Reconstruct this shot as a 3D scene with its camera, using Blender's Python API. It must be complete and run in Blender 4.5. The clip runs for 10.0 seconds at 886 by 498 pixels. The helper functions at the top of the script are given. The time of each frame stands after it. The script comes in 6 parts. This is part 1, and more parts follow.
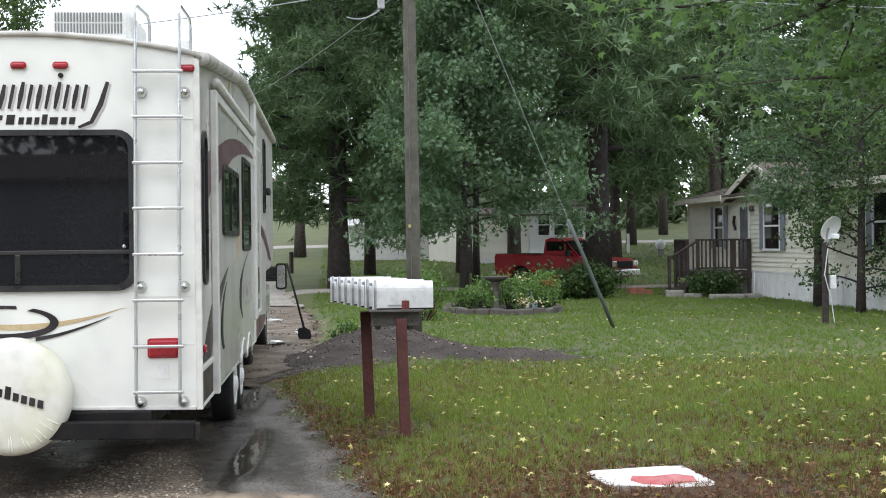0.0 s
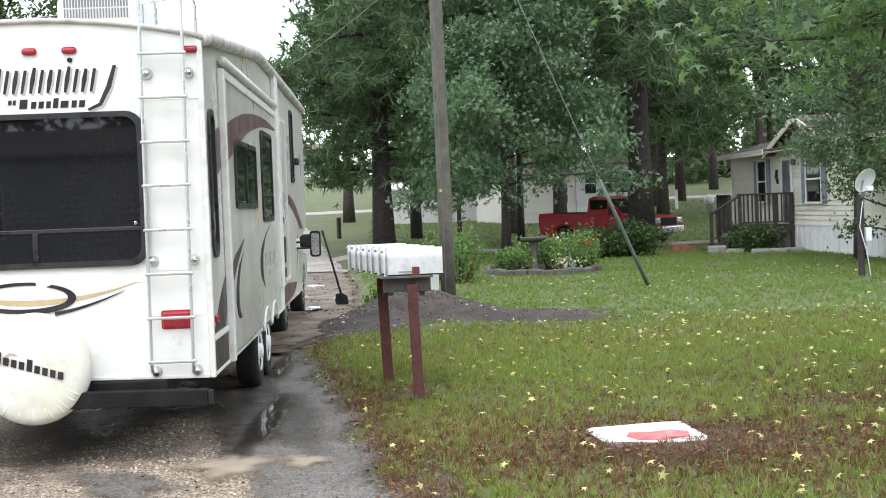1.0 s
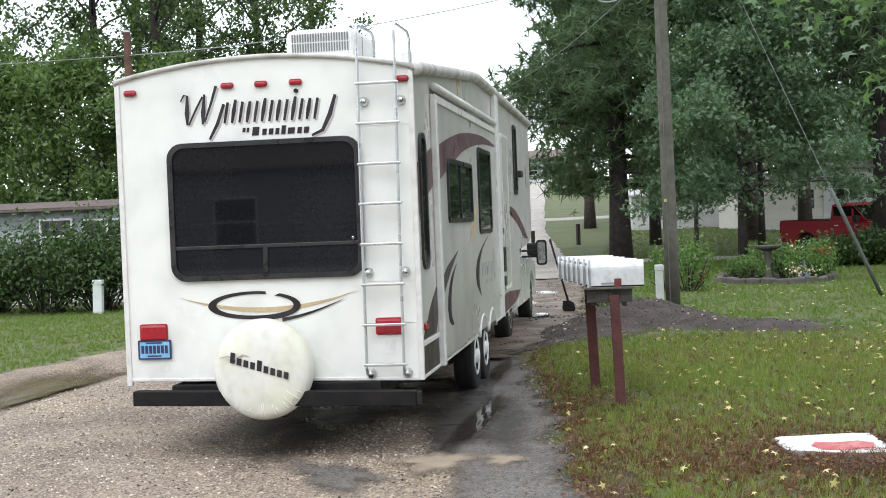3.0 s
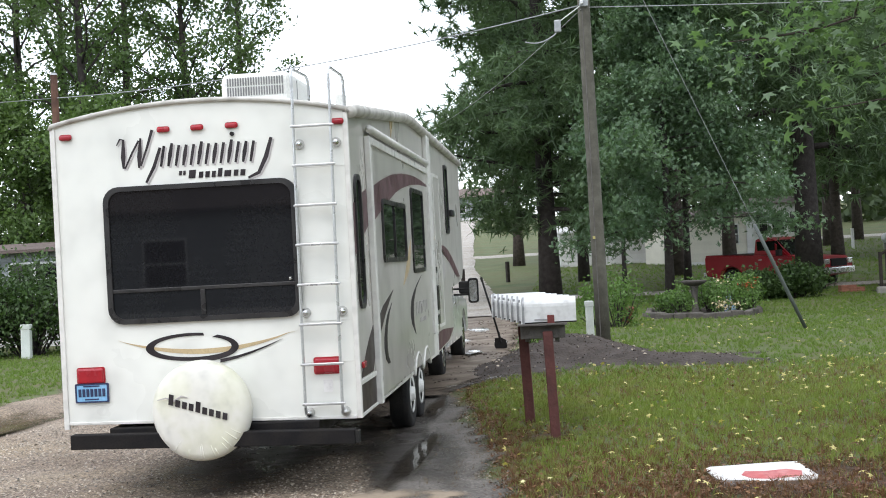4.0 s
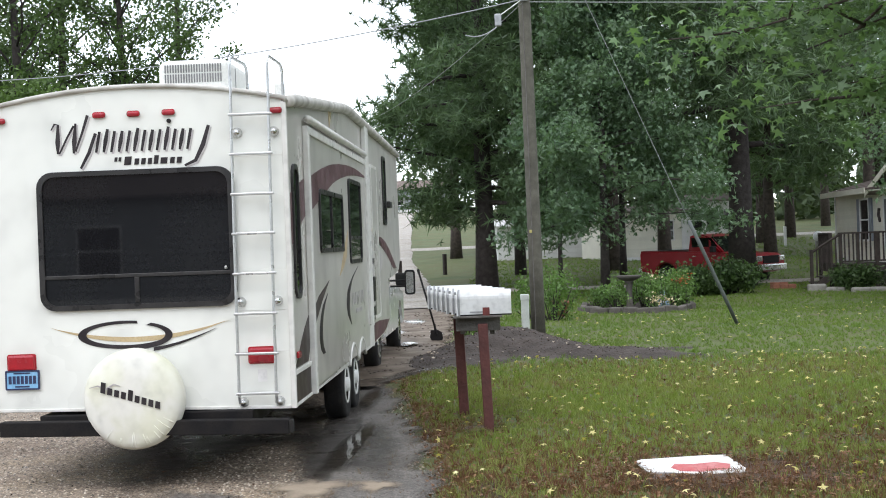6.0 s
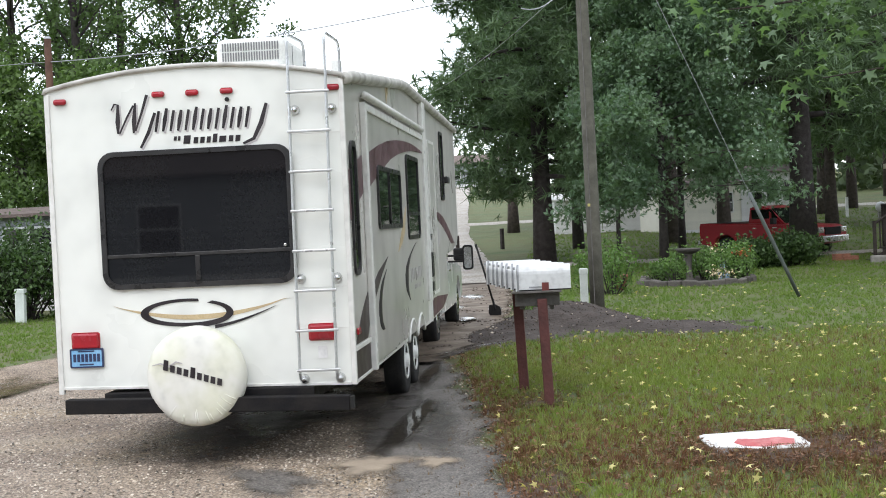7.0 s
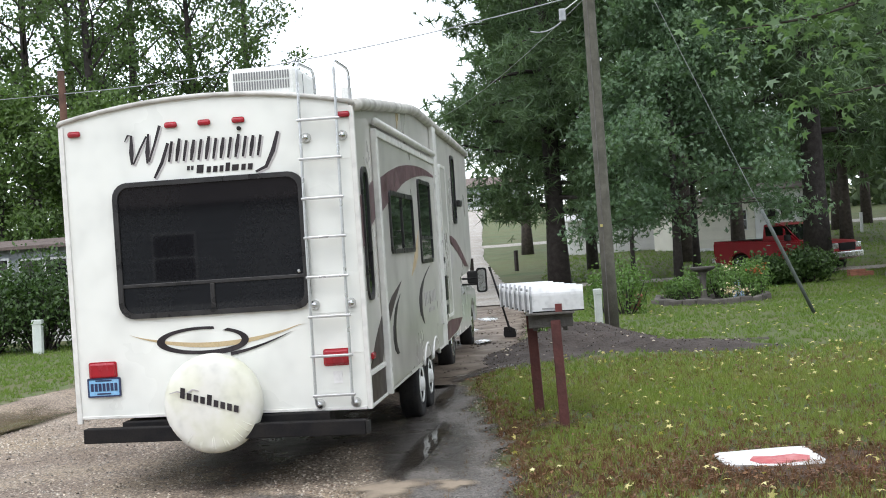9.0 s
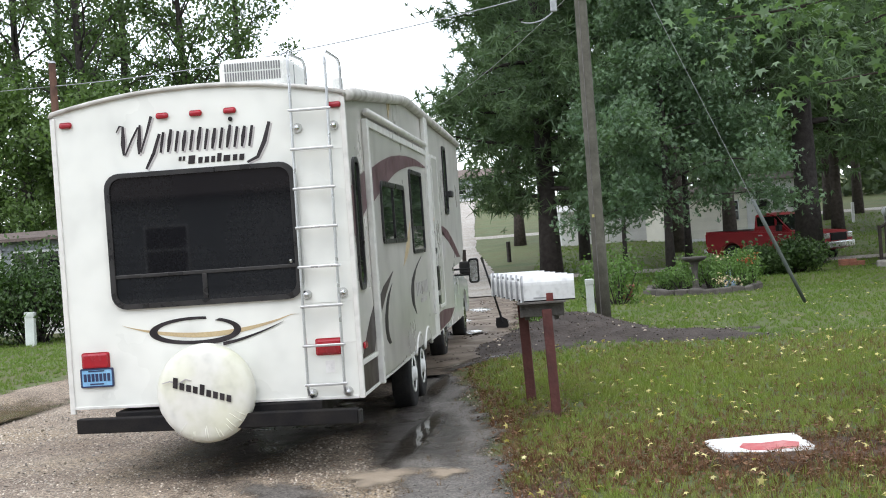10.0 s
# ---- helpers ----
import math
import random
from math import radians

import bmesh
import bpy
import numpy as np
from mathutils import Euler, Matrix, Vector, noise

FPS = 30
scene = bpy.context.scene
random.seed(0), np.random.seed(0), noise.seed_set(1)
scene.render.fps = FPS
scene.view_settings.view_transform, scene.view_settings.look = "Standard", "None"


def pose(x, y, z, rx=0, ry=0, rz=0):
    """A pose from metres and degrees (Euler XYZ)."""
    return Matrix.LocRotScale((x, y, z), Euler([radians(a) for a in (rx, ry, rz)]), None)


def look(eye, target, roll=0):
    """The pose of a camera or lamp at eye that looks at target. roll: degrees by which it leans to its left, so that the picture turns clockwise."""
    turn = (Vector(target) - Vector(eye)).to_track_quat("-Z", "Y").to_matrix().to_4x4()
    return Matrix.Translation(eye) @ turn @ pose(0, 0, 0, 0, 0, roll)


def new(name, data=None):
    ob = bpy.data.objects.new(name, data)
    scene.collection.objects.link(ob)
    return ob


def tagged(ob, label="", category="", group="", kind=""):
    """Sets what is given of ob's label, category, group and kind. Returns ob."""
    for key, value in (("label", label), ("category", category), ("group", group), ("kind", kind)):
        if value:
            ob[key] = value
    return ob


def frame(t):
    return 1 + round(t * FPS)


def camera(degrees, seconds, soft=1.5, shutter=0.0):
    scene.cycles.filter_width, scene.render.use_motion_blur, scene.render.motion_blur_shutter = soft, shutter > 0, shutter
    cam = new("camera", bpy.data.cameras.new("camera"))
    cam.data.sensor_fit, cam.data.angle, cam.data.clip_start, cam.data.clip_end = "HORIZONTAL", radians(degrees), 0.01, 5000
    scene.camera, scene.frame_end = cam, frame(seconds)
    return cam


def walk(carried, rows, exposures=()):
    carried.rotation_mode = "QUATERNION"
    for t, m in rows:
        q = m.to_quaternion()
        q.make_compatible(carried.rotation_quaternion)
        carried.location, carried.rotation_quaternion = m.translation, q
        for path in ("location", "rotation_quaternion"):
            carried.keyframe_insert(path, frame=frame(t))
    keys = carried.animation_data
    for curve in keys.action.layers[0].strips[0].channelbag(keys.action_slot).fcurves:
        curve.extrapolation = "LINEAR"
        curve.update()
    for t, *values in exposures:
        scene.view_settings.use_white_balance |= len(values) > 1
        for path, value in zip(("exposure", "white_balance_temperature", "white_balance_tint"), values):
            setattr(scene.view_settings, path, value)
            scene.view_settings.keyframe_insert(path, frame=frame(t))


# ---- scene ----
cam = camera(37.0, 10.0, soft=1.0)
PATH = [
    (0, (0.959, -9.545, 1.793), (1.122, -7.551, 1.783), -0.6),
    (0.5, (1.115, -9.652, 1.813), (1.232, -7.656, 1.765), -4.4),
    (1, (1.352, -9.866, 1.836), (1.429, -7.869, 1.769), -2.2),
    (1.5, (1.453, -10.208, 1.855), (1.537, -8.209, 1.86), 1.0),
    (2, (1.554, -10.376, 1.898), (1.524, -8.376, 1.878), -1.4),
    (2.5, (1.727, -10.41, 1.897), (1.455, -8.429, 1.875), -1.3),
    (2.7, (1.774, -10.442, 1.903), (1.462, -8.467, 1.856), -1.9),
    (3.8, (1.739, -10.683, 1.919), (1.54, -8.693, 1.9), -3.4),
    (4, (1.735, -10.694, 1.919), (1.549, -8.702, 1.927), -3.0),
    (4.5, (1.736, -10.706, 1.92), (1.581, -8.712, 1.949), -2.3),
    (5, (1.743, -10.707, 1.914), (1.638, -8.71, 1.947), -1.9),
    (5.2, (1.751, -10.723, 1.914), (1.674, -8.725, 1.945), -1.7),
    (6.3, (1.739, -10.718, 1.916), (1.631, -8.721, 1.89), -2.5),
    (6.5, (1.734, -10.703, 1.917), (1.609, -8.707, 1.882), -2.7),
    (7, (1.729, -10.691, 1.924), (1.549, -8.699, 1.881), -2.7),
    (7.5, (1.723, -10.696, 1.929), (1.506, -8.708, 1.889), -3.1),
    (8, (1.733, -10.708, 1.927), (1.489, -8.723, 1.898), -3.6),
    (8.5, (1.746, -10.738, 1.928), (1.511, -8.753, 1.908), -4.1),
    (9, (1.755, -10.761, 1.929), (1.555, -8.771, 1.922), -3.8),
    (9.5, (1.763, -10.804, 1.919), (1.57, -8.813, 1.913), -3.7),
    (10, (1.77, -10.804, 1.909), (1.58, -8.813, 1.889), -4.0),
]
walk(cam, [(t, look(eye, target, roll)) for t, eye, target, roll in PATH], [(0.0, 0.0), (0.5, 0.36), (1.0, 0.42), (2.0, 0.35), (2.7, 0.1), (4.0, 0.0), (10.0, 0.0)])

# ---- sky and light: an overcast day after rain ----
world = bpy.data.worlds.new("overcast_sky")
scene.world = world
world.use_nodes = True
wt = world.node_tree
wt.nodes.clear()
w_out = wt.nodes.new("ShaderNodeOutputWorld")
w_sky = wt.nodes.new("ShaderNodeTexSky")
w_sky.sky_type = "NISHITA"
w_sky.sun_disc = False
w_sky.sun_elevation = radians(55)
w_sky.sun_rotation = radians(200)
w_bg = wt.nodes.new("ShaderNodeBackground")
w_bg.inputs["Strength"].default_value = 0.06
w_cloud = wt.nodes.new("ShaderNodeBackground")
w_cloud.inputs["Color"].default_value = (0.93, 0.975, 1.05, 1)
w_cloud.inputs["Strength"].default_value = 1.9
w_add = wt.nodes.new("ShaderNodeAddShader")
wt.links.new(w_sky.outputs[0], w_bg.inputs["Color"])
wt.links.new(w_bg.outputs[0], w_add.inputs[0])
wt.links.new(w_cloud.outputs[0], w_add.inputs[1])
wt.links.new(w_add.outputs[0], w_out.inputs["Surface"])
sun = new("sun", bpy.data.lights.new("sun", "SUN"))
sun.data.energy = 0.9
sun.data.angle = radians(25)
sun.data.color = (1.0, 0.97, 0.92)
sun.matrix_basis = look((-6, -20, 30), (0, 0, 0))

# ---- helpers for building ----
rng = np.random.default_rng(7)


def material(name, color, rough=0.6, metal=0.0, second=None, scale=6.0, amount=0.5, fine=60.0, bump=0.0, bump_scale=40.0, third=None,
             third_scale=1.0, contrast=0.2, coat=0.0, per_object=0.0, per_island=0.0, spec=0.5, rough_var=0.15):
    """A surface with variation at two scales, a fine relief and uneven gloss."""
    m = bpy.data.materials.new(name)
    m.use_nodes = True
    nt = m.node_tree
    b = nt.nodes["Principled BSDF"]
    geo = nt.nodes.new("ShaderNodeTexCoord")
    second = second or tuple(c * 0.75 for c in color)

    def noise_ramp(sc, lo, hi, detail=5.0):
        n = nt.nodes.new("ShaderNodeTexNoise")
        n.inputs["Scale"].default_value = sc
        n.inputs["Detail"].default_value = detail
        nt.links.new(geo.outputs["Object"], n.inputs["Vector"])
        r = nt.nodes.new("ShaderNodeMapRange")
        r.inputs["From Min"].default_value = lo
        r.inputs["From Max"].default_value = hi
        nt.links.new(n.outputs["Fac"], r.inputs["Value"])
        return r.outputs["Result"]

    def mix(fac, a, c, gain=1.0):
        x = nt.nodes.new("ShaderNodeMix")
        x.data_type = "RGBA"
        if gain != 1.0:
            g = nt.nodes.new("ShaderNodeMath")
            g.operation = "MULTIPLY"
            g.inputs[1].default_value = gain
            nt.links.new(fac, g.inputs[0])
            fac = g.outputs[0]
        nt.links.new(fac, x.inputs["Factor"])
        for sock, v in ((x.inputs["A"], a), (x.inputs["B"], c)):
            if isinstance(v, tuple):
                sock.default_value = (*v, 1)
            else:
                nt.links.new(v, sock)
        return x.outputs["Result"]

    big = noise_ramp(scale, 0.5 - contrast, 0.5 + contrast)
    col = mix(big, color, second, amount * 2 if amount < 0.5 else 1.0)
    if third:
        col = mix(noise_ramp(third_scale, 0.5, 0.5 + contrast), col, third)
    small = noise_ramp(fine, 0.3, 0.7, 2.0)
    col = mix(small, col, mix(small, col, tuple(c * 0.6 for c in color)), 0.45)
    if per_object or per_island:
        src = nt.nodes.new("ShaderNodeObjectInfo" if per_object else "ShaderNodeNewGeometry")
        hsv = nt.nodes.new("ShaderNodeHueSaturation")
        r = nt.nodes.new("ShaderNodeMapRange")
        v = per_object or per_island
        r.inputs["To Min"].default_value, r.inputs["To Max"].default_value = 1 - v, 1 + v
        nt.links.new(src.outputs["Random" if per_object else "Random Per Island"], r.inputs["Value"])
        nt.links.new(r.outputs["Result"], hsv.inputs["Value"])
        nt.links.new(col, hsv.inputs["Color"])
        col = hsv.outputs["Color"]
    nt.links.new(col, b.inputs["Base Color"])
    rr = nt.nodes.new("ShaderNodeMapRange")
    rr.inputs["To Min"].default_value = max(0.02, rough - rough_var)
    rr.inputs["To Max"].default_value = min(1.0, rough + rough_var)
    nt.links.new(big, rr.inputs["Value"])
    nt.links.new(rr.outputs["Result"], b.inputs["Roughness"])
    b.inputs["Metallic"].default_value = metal
    b.inputs["Coat Weight"].default_value = coat
    b.inputs["Specular IOR Level"].default_value = spec
    if bump:
        n = nt.nodes.new("ShaderNodeTexNoise")
        n.inputs["Scale"].default_value = bump_scale
        n.inputs["Detail"].default_value = 6
        nt.links.new(geo.outputs["Object"], n.inputs["Vector"])
        bp = nt.nodes.new("ShaderNodeBump")
        bp.inputs["Strength"].default_value = bump
        bp.inputs["Distance"].default_value = 0.02
        nt.links.new(n.outputs["Fac"], bp.inputs["Height"])
        nt.links.new(bp.outputs["Normal"], b.inputs["Normal"])
    return m


def leafy(name, color, second, rough=0.5, through_leaf=0.35, island=0.35):
    """Leaves: two greens mixed by leaf and by region, with light coming through."""
    m = material(name, color, rough, second=second, scale=0.9, amount=0.6, fine=9.0, per_island=island, spec=0.4)
    nt = m.node_tree
    b = nt.nodes["Principled BSDF"]
    tr = nt.nodes.new("ShaderNodeBsdfTranslucent")
    tr.inputs["Color"].default_value = (color[0] * 1.6, color[1] * 1.7, color[2] * 0.8, 1)
    ms = nt.nodes.new("ShaderNodeMixShader")
    ms.inputs[0].default_value = through_leaf
    nt.links.new(b.outputs[0], ms.inputs[1])
    nt.links.new(tr.outputs[0], ms.inputs[2])
    nt.links.new(ms.outputs[0], nt.nodes["Material Output"].inputs["Surface"])
    return m


def thing(name, m=None, label="", category="", group="", kind=""):
    ob = new(name)
    ob.empty_display_size = 0.2
    ob.matrix_basis = m or Matrix()
    return tagged(ob, label, category, group, kind)


def mesh_of(name, bm, mat, smooth=False):
    me = bpy.data.meshes.new(name)
    bmesh.ops.recalc_face_normals(bm, faces=bm.faces[:])
    bm.to_mesh(me)
    bm.free()
    for mm in (mat if isinstance(mat, (list, tuple)) else [mat]):
        me.materials.append(mm)
    if smooth:
        me.polygons.foreach_set("use_smooth", [True] * len(me.polygons))
    return me


def part(name, bm, mat, parent, label="", smooth=False):
    ob = new(name, mesh_of(name, bm, mat, smooth))
    ob.parent = parent
    return tagged(ob, label)


def single(name, bm, mat, label, category, kind="", m=None, group="", smooth=False):
    ob = new(name, mesh_of(name, bm, mat, smooth))
    ob.matrix_basis = m or Matrix()
    return tagged(ob, label, category, group, kind)


def raw(name, verts, faces, mat, parent=None, label="", category="", kind="", smooth=False, group=""):
    """One mesh object from arrays of corners and of triangles or quads."""
    me = bpy.data.meshes.new(name)
    verts = np.asarray(verts, np.float32)
    faces = np.asarray(faces, np.int32)
    k = faces.shape[1]
    me.vertices.add(len(verts))
    me.vertices.foreach_set("co", verts.ravel())
    me.loops.add(faces.size)
    me.loops.foreach_set("vertex_index", faces.ravel())
    me.polygons.add(len(faces))
    me.polygons.foreach_set("loop_start", np.arange(0, faces.size, k, dtype=np.int32))
    if smooth:
        me.polygons.foreach_set("use_smooth", np.ones(len(faces), bool))
    me.update(calc_edges=True)
    me.validate()
    me.materials.append(mat)
    ob = new(name, me)
    if parent:
        ob.parent = parent
    return tagged(ob, label, category, group, kind)


def box(bm, x0, x1, y0, y1, z0, z1, bevel=0.0, seg=2):
    """A block, with rounded edges where bevel is given."""
    vs = [bm.verts.new((x, y, z)) for z in (z0, z1) for y in (y0, y1) for x in (x0, x1)]
    fs = [bm.faces.new([vs[i] for i in q]) for q in ((0, 2, 3, 1), (4, 5, 7, 6), (0, 1, 5, 4), (2, 6, 7, 3), (0, 4, 6, 2), (1, 3, 7, 5))]
    if bevel:
        es = list({e for f in fs for e in f.edges})
        bmesh.ops.bevel(bm, geom=es, offset=bevel, segments=seg, affect="EDGES", profile=0.5)
    return bm


def rod(bm, p0, p1, r0, r1=None, seg=10, caps=True):
    """A round bar from p0 to p1, tapered from r0 to r1."""
    p0, p1 = Vector(p0), Vector(p1)
    r1 = r0 if r1 is None else r1
    d = (p1 - p0).normalized()
    a = d.orthogonal().normalized()
    c = d.cross(a)
    rings = []
    for p, r in ((p0, r0), (p1, r1)):
        rings.append([bm.verts.new(p + (a * math.cos(k) + c * math.sin(k)) * r) for k in [2 * math.pi * i / seg for i in range(seg)]])
    for i in range(seg):
        bm.faces.new((rings[0][i], rings[0][(i + 1) % seg], rings[1][(i + 1) % seg], rings[1][i]))
    if caps:
        bm.faces.new(rings[0])
        bm.faces.new(rings[1][::-1])
    return bm


def pipe(bm, pts, r, seg=8):
    """A bent bar through the points, of radius r or of one radius at each point."""
    pts = [Vector(p) for p in pts]
    rs = r if isinstance(r, (list, tuple)) else [r] * len(pts)
    rings = []
    ref = None
    for i, p in enumerate(pts):
        d = (pts[min(i + 1, len(pts) - 1)] - pts[max(i - 1, 0)]).normalized()
        ref = d.orthogonal().normalized() if ref is None else (ref - d * ref.dot(d)).normalized()
        c = d.cross(ref)
        rings.append([bm.verts.new(p + (ref * math.cos(k) + c * math.sin(k)) * rs[i]) for k in [2 * math.pi * j / seg for j in range(seg)]])
    for a, b in zip(rings, rings[1:]):
        for j in range(seg):
            bm.faces.new((a[j], a[(j + 1) % seg], b[(j + 1) % seg], b[j]))
    bm.faces.new(rings[0])
    bm.faces.new(rings[-1][::-1])
    return bm


def slab(bm, pts, depth):
    """A flat outline of 3D points given a thickness along the vector depth."""
    vs = [bm.verts.new(p) for p in pts]
    f = bm.faces.new(vs)
    r = bmesh.ops.extrude_face_region(bm, geom=[f])
    bmesh.ops.translate(bm, verts=[v for v in r["geom"] if isinstance(v, bmesh.types.BMVert)], vec=depth)
    return bm


def lathe(bm, profile, centre, axis="y", seg=28):
    """Turns a profile of (radius, along the axis) round an axis through centre."""
    cx, cy, cz = centre
    rings = []
    for r, h in profile:
        ring = []
        for i in range(seg):
            k = 2 * math.pi * i / seg
            u, v = r * math.cos(k), r * math.sin(k)
            ring.append(bm.verts.new({"x": (cx + h, cy + u, cz + v), "y": (cx + u, cy + h, cz + v), "z": (cx + u, cy + v, cz + h)}[axis]))
        rings.append(ring)
    for a, b in zip(rings, rings[1:]):
        for i in range(seg):
            bm.faces.new((a[i], a[(i + 1) % seg], b[(i + 1) % seg], b[i]))
    bm.faces.new(rings[0])
    bm.faces.new(rings[-1][::-1])
    return bm


def rounded(x0, x1, z0, z1, r, n=5):
    """The outline of a rectangle with round corners."""
    out = []
    for cx, cz, a0 in ((x1 - r, z1 - r, 0), (x0 + r, z1 - r, 90), (x0 + r, z0 + r, 180), (x1 - r, z0 + r, 270)):
        out += [(cx + r * math.cos(radians(a0 + 90 * i / n)), cz + r * math.sin(radians(a0 + 90 * i / n))) for i in range(n + 1)]
    return out


def ring_frame(bm, outer, inner, place, depth):
    """A frame between two outlines with equally many points; place maps (u, v) to 3D."""
    d = Vector(depth)
    rows = [[bm.verts.new(Vector(place(*p)) + k) for p in o] for o, k in ((outer, Vector()), (outer, d), (inner, d), (inner, Vector()))]
    n = len(outer)
    for a, b in zip(rows, rows[1:] + rows[:1]):
        for i in range(n):
            bm.faces.new((a[i], a[(i + 1) % n], b[(i + 1) % n], b[i]))
    return bm


def smooth_step(a, b, v):
    t = np.clip((v - a) / (b - a), 0, 1)
    return t * t * (3 - 2 * t)


def wav(x, y, s=1.0, k=0.0):
    """A gentle unevenness in about -1 to 1, from summed waves."""
    return (np.sin(x * 1.3 * s + 1.7 * np.sin(y * 0.9 * s + k)) + np.sin(y * 1.7 * s + 1.3 * np.sin(x * 1.1 * s - k) + 2.0)
            + 0.6 * np.sin(x * 3.1 * s + y * 2.3 * s + k) + 0.4 * np.sin(x * 5.3 * s - y * 4.7 * s + 1)) / 3.0


def drive_right(y):
    """The edge of the gravel drive towards the lawn."""
    return np.interp(y, [-30, -12, -6, -1.7, 0.7, 2.1, 4, 6, 7.2, 9, 13, 20, 26, 40, 60, 85, 110, 150], [6.2, 2.7, 1.8, 1.22, 1.0, 0.82, 0.55, 0.28, 0.1, 0.55, 0.75, 0.65, 0.2, -1.1, -3.2, -5.0, -6.5, -9.1])


def drive_left(y):
    return np.interp(y, [-30, -8, 0, 6, 12, 20, 28, 40, 60, 85, 110, 150], [-9, -6.5, -5.9, -5.3, -4.9, -4.6, -4.4, -4.8, -5.9, -7.4, -8.6, -11.0])


def rise(y):
    return np.interp(y, [-1000, 31, 38, 60, 110, 150, 250, 1500], [0, 0, 0.14, 0.95, 3.7, 5.8, 8.0, 9.0])


def height(x, y):
    """The ground's height: the drive lies a little lower than the lawns, and the land climbs behind."""
    x, y = np.asarray(x, float), np.asarray(y, float)
    right = smooth_step(-0.35, 0.75, x - drive_right(y))
    left = smooth_step(-0.35, 0.9, drive_left(y) - x)
    gutter = np.exp(-((x - drive_left(y)) / 0.3) ** 2) * 0.05 * (y < 25)
    near = np.clip(1 - np.maximum(0, y - 30) / 30, 0, 1)
    return rise(y) + near * (0.14 * np.maximum(right, left) - gutter) + 0.018 * wav(x, y, 0.6) * (0.3 + np.maximum(right, left)) + 0.006 * wav(x, y, 2.3, 2)


def scatter(verts, faces, spots, turns, sizes):
    """Many copies of a small template as one pair of arrays: spots (n, 3), turns (n, 3, 3), sizes (n,)."""
    v, f, n = np.asarray(verts, float), np.asarray(faces, int), len(spots)
    out = np.einsum("nij,kj->nki", turns, v) * np.asarray(sizes).reshape(n, 1, 1) + np.asarray(spots)[:, None, :]
    idx = f[None] + (np.arange(n) * len(v))[:, None, None]
    return out.reshape(-1, 3), idx.reshape(-1, f.shape[1])


def turns_random(n, flat=None, r=rng):
    """n turn matrices; flat keeps them within about that many degrees of lying level."""
    a = r.uniform(0, 2 * np.pi, n)
    tilt = r.normal(0, radians(flat), n) if flat is not None else np.arccos(r.uniform(-1, 1, n))
    b = r.uniform(0, 2 * np.pi, n)
    ca, sa, ct, st, cb, sb = np.cos(a), np.sin(a), np.cos(tilt), np.sin(tilt), np.cos(b), np.sin(b)
    z0, o1 = np.zeros(n), np.ones(n)
    ra = np.stack([np.stack([ca, -sa, z0], -1), np.stack([sa, ca, z0], -1), np.stack([z0, z0, o1], -1)], 1)
    rt = np.stack([np.stack([o1, z0, z0], -1), np.stack([z0, ct, -st], -1), np.stack([z0, st, ct], -1)], 1)
    rb = np.stack([np.stack([cb, -sb, z0], -1), np.stack([sb, cb, z0], -1), np.stack([z0, z0, o1], -1)], 1)
    return ra @ rt @ rb


# leaf shapes: a five-pointed leaf, a plain leaf, a tuft of needles
STAR_V = [(0, 0, 0)] + [p for i in range(5) for p in ((0.5 * math.sin(radians(72 * i)), 0.5 * math.cos(radians(72 * i)), -0.1 - 0.06 * (i % 2)),
                                                      (0.2 * math.sin(radians(72 * i + 36)), 0.2 * math.cos(radians(72 * i + 36)), 0.0))]
STAR_F = [(0, 1 + 2 * i, 1 + (2 * i + 1) % 10) for i in range(5)] + [(0, 2 + 2 * i, 1 + (2 * i + 2) % 10) for i in range(5)]
LEAF_V = [(0, -0.5, 0), (0.26, 0.0, 0.05), (0, 0.5, -0.03), (-0.26, 0.0, 0.05)]
LEAF_F = [(0, 1, 2), (0, 2, 3)]


def tuft(n, width, seed, droop=0.25):
    r = np.random.default_rng(seed)
    v, f = [], []
    for i in range(n):
        d = r.normal(0, 1, 3)
        d[2] = d[2] * 0.7 + 0.15
        d /= np.linalg.norm(d)
        side = np.cross(d, r.normal(0, 1, 3))
        side = side / np.linalg.norm(side) * width
        tip = d * r.uniform(0.7, 1.0) + np.array([0, 0, -droop * 0.4])
        f.append((len(v), len(v) + 1, len(v) + 2))
        v += [side, -side, tip]
    return np.array(v), f


TUFT_V, TUFT_F = tuft(14, 0.06, 3)
TUFT_FAR = tuft(8, 0.1, 4)

# ---- materials ----
M_GRASS_SOIL = material("lawn_soil", (0.074, 0.108, 0.021), 0.9, second=(0.11, 0.096, 0.042), scale=1.4, fine=45, bump=0.6, bump_scale=30, third=(0.06, 0.09, 0.024), third_scale=0.35)
M_GRASS = leafy("grass_blade", (0.18, 0.25, 0.052), (0.26, 0.245, 0.09), 0.55, 0.3, 0.4)
M_GRASS_FAR = leafy("grass_blade_damp", (0.115, 0.19, 0.034), (0.15, 0.2, 0.042), 0.55, 0.3, 0.18)
M_DRY = leafy("dry_grass", (0.2, 0.13, 0.06), (0.13, 0.075, 0.035), 0.7, 0.15, 0.4)
M_LITTER = leafy("brown_leaves", (0.14, 0.06, 0.03), (0.19, 0.1, 0.045), 0.6, 0.1, 0.5)
M_YELLOW = leafy("yellow_leaves", (0.6, 0.52, 0.15), (0.68, 0.62, 0.34), 0.5, 0.2, 0.3)
